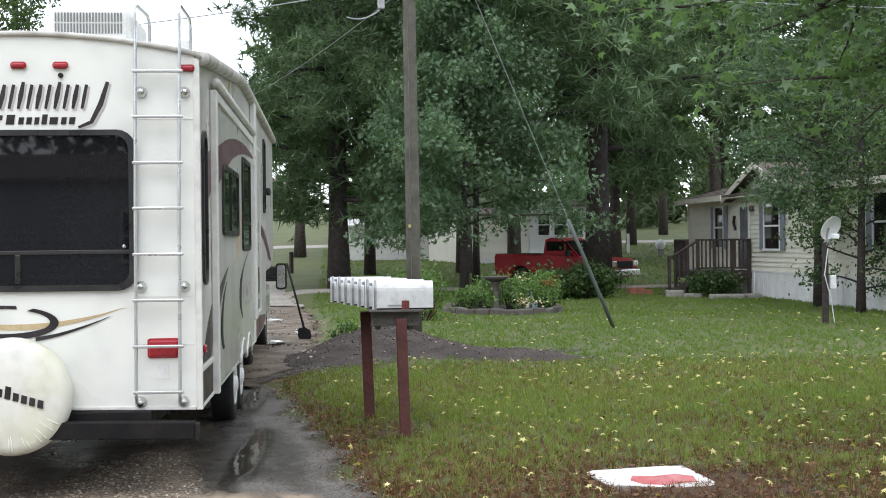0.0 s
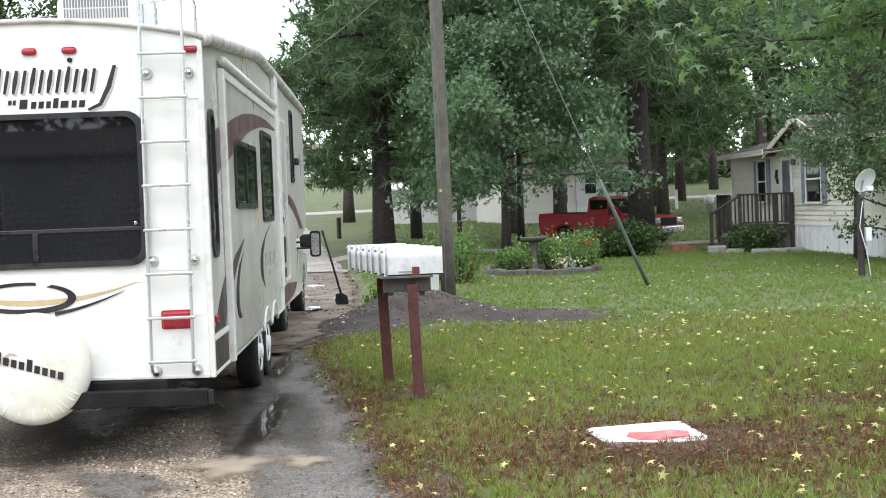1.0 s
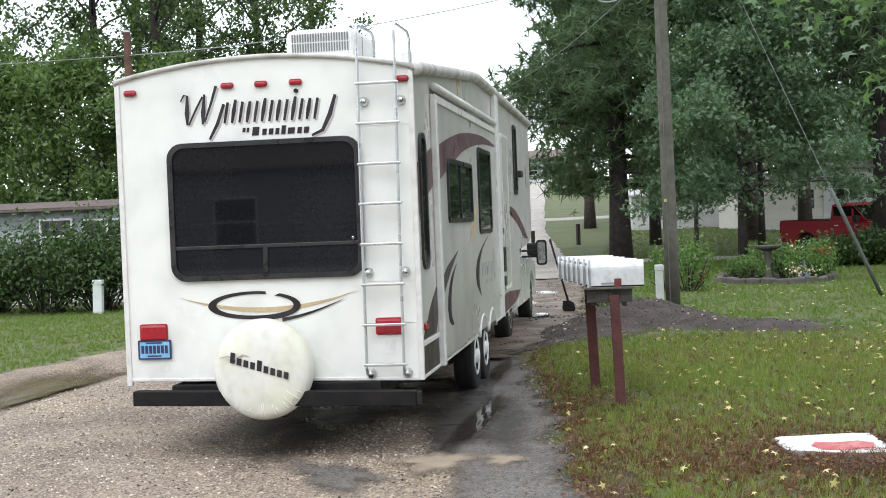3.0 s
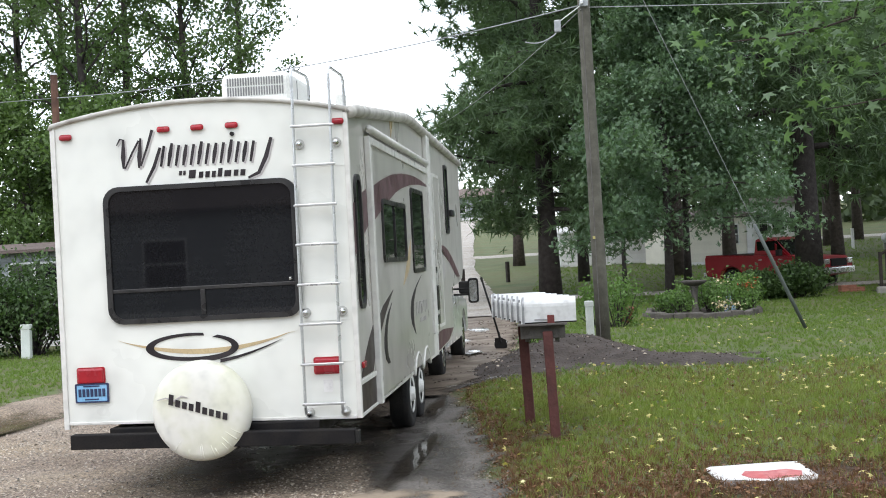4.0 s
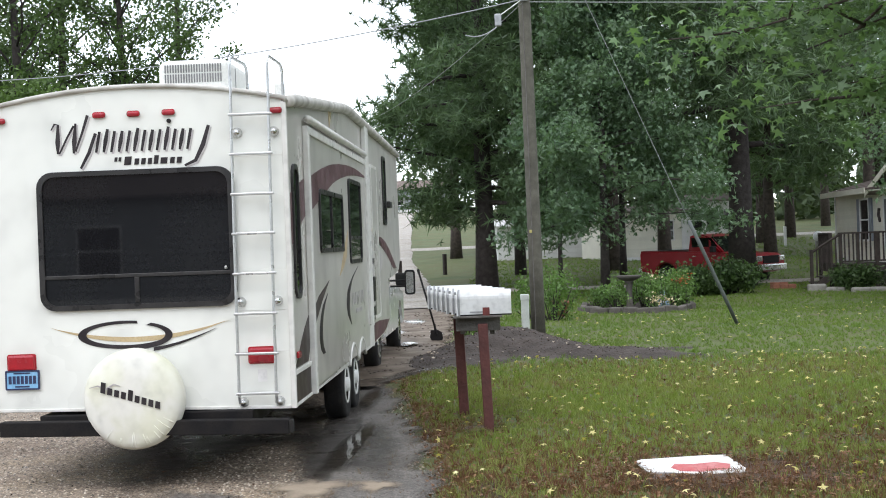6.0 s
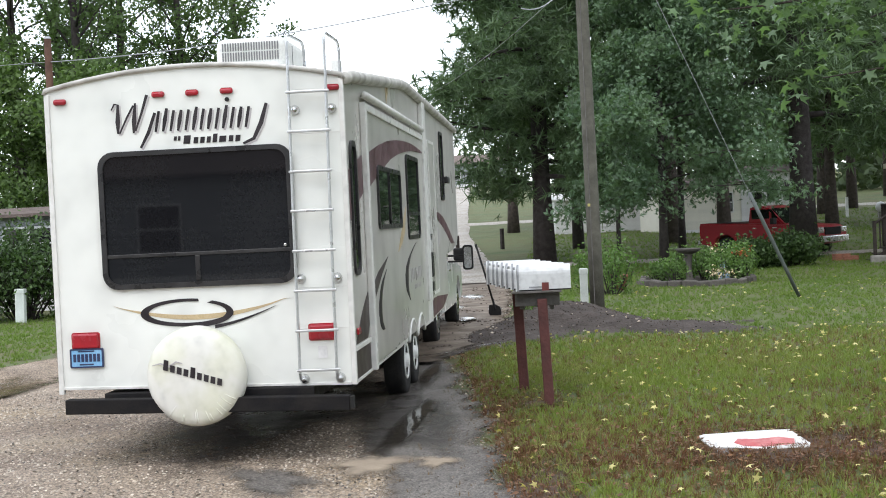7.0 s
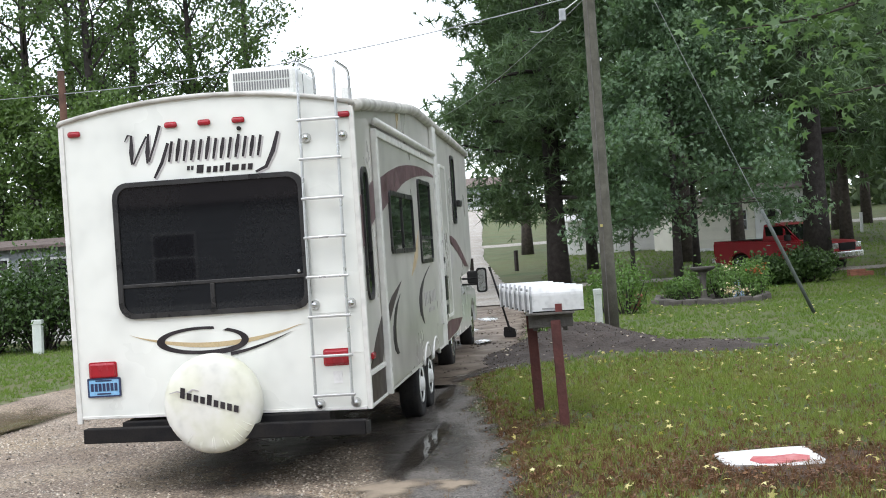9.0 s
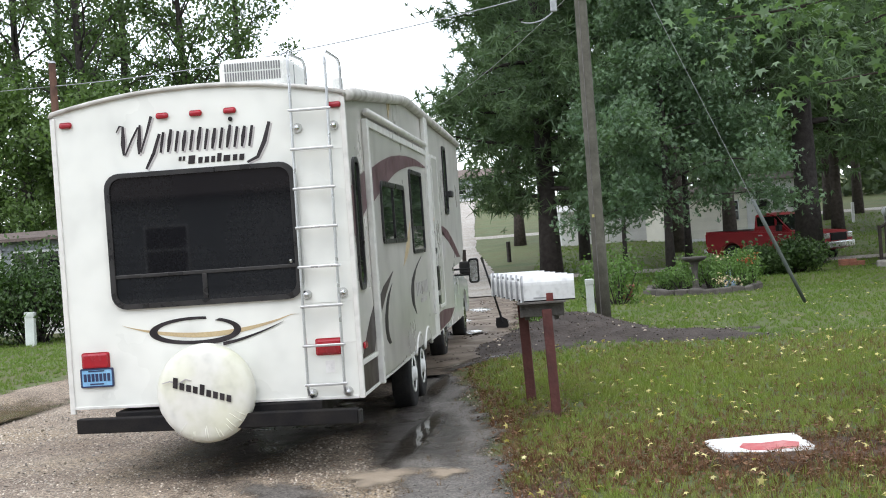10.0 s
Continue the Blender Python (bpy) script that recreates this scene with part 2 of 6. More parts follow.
M_GRAVEL = material("wet_gravel", (0.41, 0.325, 0.245), 0.75, second=(0.27, 0.21, 0.165), scale=0.75, fine=75, bump=0.9, bump_scale=55, third=(0.4, 0.31, 0.21), third_scale=0.5, rough_var=0.2, contrast=0.16, spec=0.3)
M_MUD = material("wet_mud", (0.21, 0.165, 0.125), 0.55, second=(0.1, 0.078, 0.06), scale=1.8, fine=30, bump=1.0, bump_scale=7, rough_var=0.15, spec=0.2)
M_DIRT = material("dug_earth", (0.06, 0.046, 0.038), 0.95, second=(0.036, 0.028, 0.024), scale=3, fine=40, bump=1.0, bump_scale=22, per_object=0.0)
# wet asphalt by the wheels; the same dark tone paints the shade below the camper
M_WET_SHADE = material("wet_asphalt_shade", (0.11, 0.094, 0.08), 0.32, second=(0.065, 0.056, 0.05), scale=1.6, fine=90, bump=0.5, bump_scale=60, rough_var=0.2)
M_DAMP = material("damp_grit", (0.23, 0.205, 0.18), 0.5, second=(0.12, 0.105, 0.092), scale=1.1, fine=90, bump=0.7, bump_scale=60, rough_var=0.2)
M_PUDDLE = material("puddle_water", (0.045, 0.036, 0.026), 0.05, second=(0.07, 0.06, 0.05), scale=1.0, rough_var=0.02, bump=0.05, bump_scale=6)
M_MUDWATER = material("muddy_water", (0.17, 0.125, 0.075), 0.14, second=(0.12, 0.095, 0.055), scale=1.5, rough_var=0.06, bump=0.05, bump_scale=6, spec=0.3)
M_ROAD = material("pale_road", (0.48, 0.44, 0.39), 0.8, second=(0.38, 0.34, 0.29), scale=0.6, fine=25, bump=0.4, bump_scale=20)
M_STONE = material("pebbles", (0.42, 0.35, 0.27), 0.5, second=(0.22, 0.175, 0.135), scale=9, per_island=0.5)
M_STONE_PALE = material("pale_pebbles", (0.62, 0.55, 0.46), 0.5, second=(0.45, 0.38, 0.3), scale=9, per_island=0.35)
M_STONE_DARK = material("dark_wet_pebbles", (0.12, 0.1, 0.085), 0.3, second=(0.07, 0.06, 0.052), scale=9, per_island=0.5)
M_CLOD = material("earth_clods", (0.085, 0.062, 0.048), 0.95, second=(0.05, 0.038, 0.03), scale=9, per_island=0.5, bump=0.6)
M_BARK = material("tree_bark", (0.085, 0.066, 0.055), 0.95, second=(0.04, 0.032, 0.028), scale=7, fine=30, bump=1.0, bump_scale=16)
M_BARK_DARK = material("wet_bark", (0.045, 0.036, 0.032), 0.9, second=(0.025, 0.02, 0.018), scale=7, fine=30, bump=1.0, bump_scale=16)
M_PINE = leafy("pine_needles", (0.094, 0.152, 0.086), (0.13, 0.19, 0.092), 0.5, 0.32, 0.45)
M_GUM = leafy("sweetgum_leaves", (0.085, 0.146, 0.086), (0.126, 0.192, 0.1), 0.4, 0.3, 0.4)
M_GUM_NEAR = leafy("sweetgum_leaves_near", (0.108, 0.182, 0.1), (0.155, 0.228, 0.112), 0.32, 0.42, 0.4)
M_OAK = leafy("hardwood_leaves", (0.068, 0.115, 0.042), (0.096, 0.15, 0.046), 0.5, 0.35, 0.45)
M_SAPLING = leafy("sapling_leaves", (0.1, 0.165, 0.058), (0.135, 0.2, 0.062), 0.5, 0.4, 0.4)
M_HEDGE = leafy("hedge_leaves", (0.045, 0.085, 0.028), (0.065, 0.11, 0.03), 0.5, 0.25, 0.45)
M_FAR = leafy("far_woods", (0.06, 0.09, 0.045), (0.08, 0.11, 0.05), 0.7, 0.25, 0.4)
M_GELCOAT = material("white_gelcoat", (0.815, 0.82, 0.775), 0.3, second=(0.785, 0.785, 0.73), scale=0.7, amount=0.3, fine=2.5, coat=0.2, rough_var=0.08)
M_SIDE = material("beige_sidewall", (0.55, 0.53, 0.49), 0.32, second=(0.51, 0.485, 0.45), scale=0.8, amount=0.35, fine=2.5, coat=0.2, rough_var=0.08)
M_TRIM = material("white_trim", (0.76, 0.75, 0.72), 0.4, second=(0.6, 0.57, 0.52), scale=4, amount=0.3, fine=12)
M_ROOFLIP = material("grimy_roof_edge", (0.62, 0.6, 0.56), 0.6, second=(0.3, 0.28, 0.25), scale=5, amount=0.45, fine=14)
M_GLASS = material("tinted_glass", (0.008, 0.008, 0.01), 0.02, spec=0.4, second=(0.014, 0.014, 0.015), scale=1, rough_var=0.01)
M_BLACK = material("black_rubber", (0.014, 0.014, 0.015), 0.75, spec=0.2, second=(0.035, 0.033, 0.03), scale=8, bump=0.2)
M_FRAME = material("black_window_frame", (0.018, 0.017, 0.018), 0.35, second=(0.03, 0.028, 0.028), scale=6)
M_STEEL = material("black_steel", (0.009, 0.009, 0.011), 0.6, spec=0.12, second=(0.025, 0.022, 0.02), scale=5, bump=0.1)
M_CHROME = material("dull_chrome", (0.7, 0.7, 0.7), 0.25, 1.0, second=(0.55, 0.55, 0.54), scale=9)
M_RED = material("red_lens", (0.45, 0.012, 0.025), 0.2, second=(0.3, 0.008, 0.02), scale=6, coat=0.4)
M_PLATE = material("blue_plate", (0.2, 0.45, 0.72), 0.4, second=(0.3, 0.55, 0.78), scale=5)
M_NAVY = material("dark_blue_paint", (0.02, 0.03, 0.09), 0.4, second=(0.03, 0.04, 0.1), scale=8)
M_VINYL = material("white_vinyl_cover", (0.78, 0.77, 0.72), 0.4, second=(0.7, 0.68, 0.6), scale=2.2, amount=0.4, fine=8, third=(0.74, 0.74, 0.5), third_scale=2.0, contrast=0.22, bump=0.15, bump_scale=5)
M_DECAL_BLACK = material("black_vinyl", (0.022, 0.018, 0.02), 0.5, spec=0.25, second=(0.05, 0.042, 0.045), scale=5)
M_DECAL_TAN = material("tan_vinyl", (0.55, 0.43, 0.25), 0.35, second=(0.5, 0.38, 0.22), scale=5)
M_DECAL_MAUVE = material("mauve_vinyl", (0.1, 0.05, 0.058), 0.45, spec=0.3, second=(0.14, 0.08, 0.085), scale=3)
M_DECAL_BROWN = material("brown_vinyl", (0.05, 0.038, 0.036), 0.5, spec=0.25, second=(0.07, 0.055, 0.05), scale=3)
M_DECAL_GREY = material("grey_vinyl", (0.5, 0.47, 0.46), 0.35, second=(0.45, 0.42, 0.42), scale=3)
M_AC = material("white_plastic", (0.76, 0.76, 0.74), 0.45, second=(0.66, 0.65, 0.6), scale=3, amount=0.3)
M_POST_RED = material("red_stained_post", (0.125, 0.035, 0.03), 0.75, second=(0.075, 0.03, 0.028), scale=6, fine=25, bump=0.4, bump_scale=30)
M_TIMBER = material("weathered_timber", (0.15, 0.14, 0.13), 0.85, second=(0.09, 0.082, 0.075), scale=7, fine=40, bump=0.5)
M_POLE = material("utility_pole_wood", (0.122, 0.115, 0.09), 0.9, second=(0.07, 0.066, 0.053), scale=5, fine=40, bump=0.6, bump_scale=26)
M_BOX = material("white_enamel", (0.76, 0.77, 0.78), 0.4, second=(0.62, 0.62, 0.62), scale=5, amount=0.35, fine=20)
M_FLAG = material("red_flag_paint", (0.2, 0.035, 0.03), 0.55, second=(0.12, 0.03, 0.028), scale=9)
M_PVC = material("pale_plastic", (0.68, 0.72, 0.68), 0.55, second=(0.56, 0.6, 0.55), scale=5, amount=0.4)
M_GALV = material("galvanised_steel", (0.42, 0.43, 0.44), 0.5, 0.6, second=(0.3, 0.31, 0.32), scale=8)
M_GUARD = material("grey_guard", (0.075, 0.09, 0.085), 0.6, second=(0.11, 0.12, 0.115), scale=6)
M_SIGN = material("peeling_white_paint", (0.8, 0.79, 0.78), 0.6, second=(0.66, 0.64, 0.62), scale=7, amount=0.4, fine=30)
M_SIGNRED = material("faded_red_paint", (0.5, 0.055, 0.065), 0.6, second=(0.62, 0.27, 0.26), scale=9, amount=0.5, fine=30)
M_RUSTPOLE = material("rusty_pole", (0.14, 0.066, 0.042), 0.85, second=(0.08, 0.045, 0.035), scale=6)
M_WIRE = material("grey_wire", (0.35, 0.36, 0.37), 0.6)
M_CARRED = material("red_car_paint", (0.34, 0.005, 0.016), 0.35, second=(0.3, 0.004, 0.014), scale=2, coat=0.15, rough_var=0.05)
M_CARWHITE = material("white_car_paint", (0.74, 0.74, 0.73), 0.25, second=(0.68, 0.68, 0.66), scale=2, coat=0.5, rough_var=0.05)
M_SIDING = material("cream_siding", (0.74, 0.71, 0.61), 0.6, second=(0.67, 0.64, 0.55), scale=2, amount=0.4, per_object=0.05)
M_SIDING_WHITE = material("white_siding", (0.74, 0.74, 0.73), 0.6, second=(0.66, 0.66, 0.64), scale=2, amount=0.4, per_object=0.05)
M_SIDING_GREY = material("grey_siding", (0.32, 0.34, 0.35), 0.65, second=(0.26, 0.28, 0.29), scale=2, amount=0.4, per_object=0.06)
M_SKIRT = material("white_skirting", (0.8, 0.8, 0.8), 0.6, second=(0.62, 0.61, 0.58), scale=3, amount=0.4)
M_SHINGLE = material("brown_shingles", (0.16, 0.12, 0.105), 0.9, second=(0.1, 0.08, 0.07), scale=4, fine=30, bump=0.6, per_object=0.15)
M_SHUTTER = material("slate_shutter", (0.2, 0.22, 0.26), 0.6, second=(0.16, 0.18, 0.22), scale=5)
M_DOOR = material("dark_door_paint", (0.03, 0.032, 0.04), 0.45, second=(0.045, 0.045, 0.05), scale=4)
M_DECK = material("dark_deck_wood", (0.042, 0.03, 0.025), 0.8, second=(0.026, 0.02, 0.017), scale=7, bump=0.4)
M_DISH = material("dish_enamel", (0.7, 0.72, 0.74), 0.45, second=(0.62, 0.63, 0.64), scale=4, third=(0.5, 0.34, 0.22), third_scale=2.2, contrast=0.3)
M_EDGING = material("stone_edging", (0.11, 0.098, 0.085), 0.9, second=(0.09, 0.08, 0.072), scale=9, bump=0.7, per_object=0.3)
M_TERRA = material("terracotta", (0.32, 0.13, 0.08), 0.8, second=(0.24, 0.1, 0.07), scale=8)
M_CONCRETE = material("old_concrete", (0.3, 0.285, 0.26), 0.9, second=(0.2, 0.19, 0.17), scale=6, bump=0.5)


def stony(m, scale=38.0, amount=0.75):
    """Adds single stones of differing tone, with dark gaps, to a gravel surface."""
    nt = m.node_tree
    b = nt.nodes["Principled BSDF"]
    link = b.inputs["Base Color"].links[0]
    col = link.from_socket
    geo = nt.nodes.new("ShaderNodeTexCoord")
    vo = nt.nodes.new("ShaderNodeTexVoronoi")
    vo.inputs["Scale"].default_value = scale
    nt.links.new(geo.outputs["Object"], vo.inputs["Vector"])
    sep = nt.nodes.new("ShaderNodeSeparateColor")
    nt.links.new(vo.outputs["Color"], sep.inputs[0])
    r = nt.nodes.new("ShaderNodeMapRange")
    r.inputs["To Min"].default_value, r.inputs["To Max"].default_value = 1 - amount, 1 + amount
    nt.links.new(sep.outputs[0], r.inputs["Value"])
    gap = nt.nodes.new("ShaderNodeMapRange")
    gap.inputs["From Min"].default_value, gap.inputs["From Max"].default_value = 0.75, 0.35
    gap.inputs["To Min"].default_value, gap.inputs["To Max"].default_value = 0.5, 1.0
    nt.links.new(vo.outputs["Distance"], gap.inputs["Value"])
    mul = nt.nodes.new("ShaderNodeMath")
    mul.operation = "MULTIPLY"
    nt.links.new(r.outputs[0], mul.inputs[0])
    nt.links.new(gap.outputs[0], mul.inputs[1])
    hsv = nt.nodes.new("ShaderNodeHueSaturation")
    nt.links.new(mul.outputs[0], hsv.inputs["Value"])
    nt.links.new(col, hsv.inputs["Color"])
    nt.links.new(hsv.outputs[0], b.inputs["Base Color"])


stony(M_GRAVEL, 55.0, 0.5)
stony(M_WET_SHADE, 45.0, 0.5)
stony(M_DAMP, 60.0, 0.55)
stony(M_ROAD, 20.0, 0.2)

M_ALU = material("brushed_aluminium", (0.62, 0.63, 0.64), 0.35, 0.7, second=(0.5, 0.5, 0.5), scale=8)
M_RUSTGRASS = leafy("matted_brown_grass", (0.17, 0.075, 0.038), (0.12, 0.06, 0.03), 0.7, 0.15, 0.45)
M_SLOT = material("grey_shadow_plastic", (0.2, 0.2, 0.2), 0.7)


def fray(m, reach=0.75):
    """Lets a ground cover thin out raggedly towards its rim, by the mesh's own cover value."""
    nt = m.node_tree
    out = nt.nodes["Material Output"]
    shader = out.inputs["Surface"].links[0].from_socket
    at = nt.nodes.new("ShaderNodeAttribute")
    at.attribute_name = "cover"
    geo = nt.nodes.new("ShaderNodeTexCoord")
    n = nt.nodes.new("ShaderNodeTexNoise")
    n.inputs["Scale"].default_value = 5.0
    n.inputs["Detail"].default_value = 8
    n.inputs["Roughness"].default_value = 0.7
    nt.links.new(geo.outputs["Object"], n.inputs["Vector"])
    add = nt.nodes.new("ShaderNodeMath")
    add.operation = "MULTIPLY_ADD"
    add.inputs[1].default_value = reach
    nt.links.new(n.outputs["Fac"], add.inputs[0])
    nt.links.new(at.outputs["Fac"], add.inputs[2])
    r = nt.nodes.new("ShaderNodeMapRange")
    r.inputs["From Min"].default_value, r.inputs["From Max"].default_value = reach * 0.55, reach * 0.55 + 0.6
    nt.links.new(add.outputs[0], r.inputs["Value"])
    tr = nt.nodes.new("ShaderNodeBsdfTransparent")
    mx = nt.nodes.new("ShaderNodeMixShader")
    nt.links.new(r.outputs[0], mx.inputs[0])
    nt.links.new(tr.outputs[0], mx.inputs[1])
    nt.links.new(shader, mx.inputs[2])
    nt.links.new(mx.outputs[0], out.inputs["Surface"])
    return m


M_EARTH = fray(material("damp_earth", (0.1, 0.056, 0.034), 0.9, second=(0.06, 0.038, 0.026), scale=5, fine=50, bump=0.9))
M_SAND = fray(material("pale_sand", (0.34, 0.27, 0.195), 0.85, second=(0.24, 0.19, 0.14), scale=3, fine=60, bump=0.3))
for mm in (M_WET_SHADE, M_MUD, M_GRAVEL, M_DAMP, M_PUDDLE, M_MUDWATER):
    fray(mm)

# ---- ground ----
def sheet(name, xs, ys, mat, z, label, category="ground", kind="structure", keep=None):
    gx, gy = np.meshgrid(xs, ys)
    v = np.stack([gx.ravel(), gy.ravel(), z(gx.ravel(), gy.ravel())], -1)
    nx, ny = len(xs), len(ys)
    i = (np.arange(ny - 1)[:, None] * nx + np.arange(nx - 1)[None]).ravel()
    f = np.stack([i, i + 1, i + 1 + nx, i + nx], -1)
    if keep is not None:
        c = v[f].mean(1)
        f = f[keep(c[:, 0], c[:, 1])]
    return raw(name, v, f, mat, None, label, category, kind, True)


def steps_out(near, far, n_near, n_far):
    a = np.linspace(-near, near, n_near)
    b = np.geomspace(near, far, n_far)[1:]
    return np.concatenate([-b[::-1], a, b])


sheet("ground", steps_out(16, 900, 121, 26), np.concatenate([np.geomspace(20, 600, 14)[::-1] * -1 + 6, np.linspace(-13, 42, 201), np.geomspace(43, 1400, 40)]),
      M_GRASS_SOIL, height, "uneven lawn ground with worn damp patches")


def cover(ob, values):
    """Stores how fully each corner of a ground cover hides what lies below."""
    a = ob.data.attributes.new("cover", "FLOAT", "POINT")
    a.data.foreach_set("value", np.asarray(values, np.float32))
    return ob


def strip(name, ys, left, right, cols, mat, lift, label, category="ground", kind="structure", ragged=0.12, seed=1.0, soft=0.35, lumps=0.0):
    """A ground cover between two edges that wander, a little above the ground."""
    ys = np.asarray(ys, float)
    u = np.linspace(0, 1, cols)
    l = left(ys) + ragged * wav(ys * 0.0 + 3 * seed, ys, 1.7, seed)
    r = right(ys) + ragged * wav(ys * 0.0 + 7 * seed, ys, 2.1, seed + 1) + ragged * 0.4 * wav(ys * 0 + seed, ys, 6.0, seed)
    gx = l[:, None] * (1 - u) + r[:, None] * u
    gy = np.repeat(ys[:, None], cols, 1)
    edge = np.minimum(u, 1 - u) * (r - l)[:, None]
    z = height(gx, gy) + lift * np.clip(0.4 + edge / 0.25, 0, 1) + lumps * (wav(gx, gy, 1.3, 2) + 0.7 * wav(gx, gy, 3.1, 5)) * np.clip(edge / 0.4, 0, 1)
    v = np.stack([gx.ravel(), gy.ravel(), z.ravel()], -1)
    i = (np.arange(len(ys) - 1)[:, None] * cols + np.arange(cols - 1)[None]).ravel()
    f = np.stack([i, i + 1, i + 1 + cols, i + cols], -1)
    return cover(raw(name, v, f, mat, None, label, category, kind, True), np.clip(edge.ravel() / soft, 0, 1))


Y_DRIVE = np.linspace(-28, 27, 330)
strip("driveway", Y_DRIVE, drive_left, drive_right, 60, M_GRAVEL, 0.012, "wet gravel and worn asphalt driveway", "driveway", ragged=0.14)
strip("mud_track", np.linspace(6.6, 41, 180), lambda y: drive_right(y) - np.interp(y, [6, 9, 26, 41], [1.2, 3.2, 3.6, 2.6]), lambda y: drive_right(y) - 0.03, 26, M_MUD, 0.08,
      "churned wet brown mud track with ruts", "mud", ragged=0.1, seed=2.0, lumps=0.022)
strip("wet_strip", np.linspace(-4.2, 8.5, 150), lambda y: drive_right(y) - np.interp(y, [-5, 0, 5, 8], [0.55, 1.05, 0.95, 0.7]), lambda y: drive_right(y) + np.interp(y, [-5, 2, 8], [0.1, 0.12, 0.0]), 18, M_DAMP, 0.032,
      "damp grey gritty strip along the driveway edge", "asphalt", ragged=0.16, seed=3.0)
strip("road", np.concatenate([np.linspace(27, 60, 60), np.linspace(61, 150, 60)]), drive_left, drive_right, 14, M_ROAD, 0.1, "pale worn road climbing away between lawns", "road", ragged=0.1, seed=4.0)


def lane(name, x0, x1, yc, wide, mat, label, seed):
    """A lane that runs across, along x."""
    xs = np.linspace(x0, x1, 140)
    cols = 8
    u = np.linspace(-0.5, 0.5, cols)
    c = yc(xs)
    w = wide + 0.25 * wav(xs, xs * 0, 0.8, seed)
    gx = np.repeat(xs[:, None], cols, 1)
    gy = c[:, None] + u * w[:, None]
    z = height(gx, gy) + 0.03 * np.clip((0.5 - np.abs(u)) * 6, -0.3, 1)
    v = np.stack([gx.ravel(), gy.ravel(), z.ravel()], -1)
    i = (np.arange(len(xs) - 1)[:, None] * cols + np.arange(cols - 1)[None]).ravel()
    return raw(name, v, np.stack([i, i + 1, i + 1 + cols, i + cols], -1), mat, None, label, "road", "structure", True)


lane("side_road", -0.7, 70, lambda x: 35.2 + 0.02 * (x - 5), 2.0, M_ROAD, "pale narrow gravel lane crossing the lawns", 3)
lane("far_lane", -4.6, 25, lambda x: 72 + 0.1 * x, 3.0, M_ROAD, "pale far lane across the hillside", 5)


def blot(name, x, y, rx, ry, mat, lift, label, category, seed, turn=0.0):
    """A thin patch with an uneven outline."""
    n, rings = 44, 5
    v = [(x, y, float(height(x, y)) + lift)]
    for k in range(1, rings + 1):
        for i in range(n):
            a = 2 * math.pi * i / n
            q = 0.25 if mat is M_PUDDLE else 0.6 if mat is M_MUDWATER else 1
            q = 1 + q * (0.22 * math.sin(3 * a + seed) + 0.14 * math.sin(5 * a + 2 * seed) + 0.08 * math.sin(9 * a + 3 * seed))
            px, py = rx * q * k / rings * math.cos(a), ry * q * k / rings * math.sin(a)
            wx = x + px * math.cos(turn) - py * math.sin(turn)
            wy = y + px * math.sin(turn) + py * math.cos(turn)
            v.append((wx, wy, float(height(wx, wy)) + lift * (1 if k < rings else 0.75)))
    f = [(0, 1 + i, 1 + (i + 1) % n, 1 + (i + 1) % n) for i in range(n)]
    quads = [(1 + k * n + i, 1 + (k + 1) * n + i, 1 + (k + 1) * n + (i + 1) % n, 1 + k * n + (i + 1) % n) for k in range(rings - 1) for i in range(n)]
    bm = bmesh.new()
    vs = [bm.verts.new(p) for p in v]
    for q in f:
        bm.faces.new([vs[j] for j in q[:3]])
    for q in quads:
        bm.faces.new([vs[j] for j in q])
    ob = single(name, bm, mat, label, category, "structure", smooth=True)
    return cover(ob, [1.0] + [1 - k / rings for k in range(1, rings + 1) for i in range(n)])


blot("puddle", -0.1, 13.6, 0.22, 0.7, M_PUDDLE, 0.1, "shallow rain puddle reflecting the sky in mud", "puddle", 1.0)
blot("puddle", -0.45, 20.8, 0.3, 1.2, M_PUDDLE, 0.1, "bright rain puddle lying in a wheel rut", "puddle", 7.0, 0.15)
blot("puddle", 0.3, 16.2, 0.16, 1.3, M_PUDDLE, 0.1, "rain water standing in a muddy rut", "puddle", 8.0, 0.1)
blot("puddle", -0.75, 17.6, 0.3, 1.6, M_PUDDLE, 0.1, "long shallow rain puddle in the mud track", "puddle", 2.0, 0.2)
strip("sandy_verge", np.linspace(-6, 20, 160), lambda y: drive_left(y) - 1.0, lambda y: drive_left(y) + 0.1, 10, M_GRAVEL, 0.03,
      "washed sandy strip between grass and gutter", "sand", ragged=0.18, seed=6.0)
blot("puddle", 0.25, 7.45, 0.75, 0.12, M_PUDDLE, 0.095, "thin puddle lying along the lawn edge", "puddle", 4.0, 0.1)
blot("puddle", -5.42, 4.4, 0.42, 2.6, M_MUDWATER, 0.05, "long brown rain puddle lying in the gutter", "puddle", 5.5, 0.02)
blot("puddle", 0.24, 1.6, 0.17, 1.9, M_PUDDLE, 0.05, "dark rain water trickling along the drive", "puddle", 2.7, -0.03)
blot("puddle", 0.05, 5.4, 0.16, 1.5, M_PUDDLE, 0.055, "narrow dark rain puddle behind the wheels", "puddle", 3.3, 0.0)
# the camper's shade is put into this patch's dark colour, over damp ground
blot("wet_patch", -1.2, 3.1, 1.35, 3.4, M_WET_SHADE, 0.024, "dark patch painting the shade on damp ground under the camper", "wet patch", 1.3)
blot("wet_patch", -0.55, -0.9, 0.35, 0.8, M_DAMP, 0.03, "dark wet patch soaking the gravel", "wet patch", 8.0, 0.5)
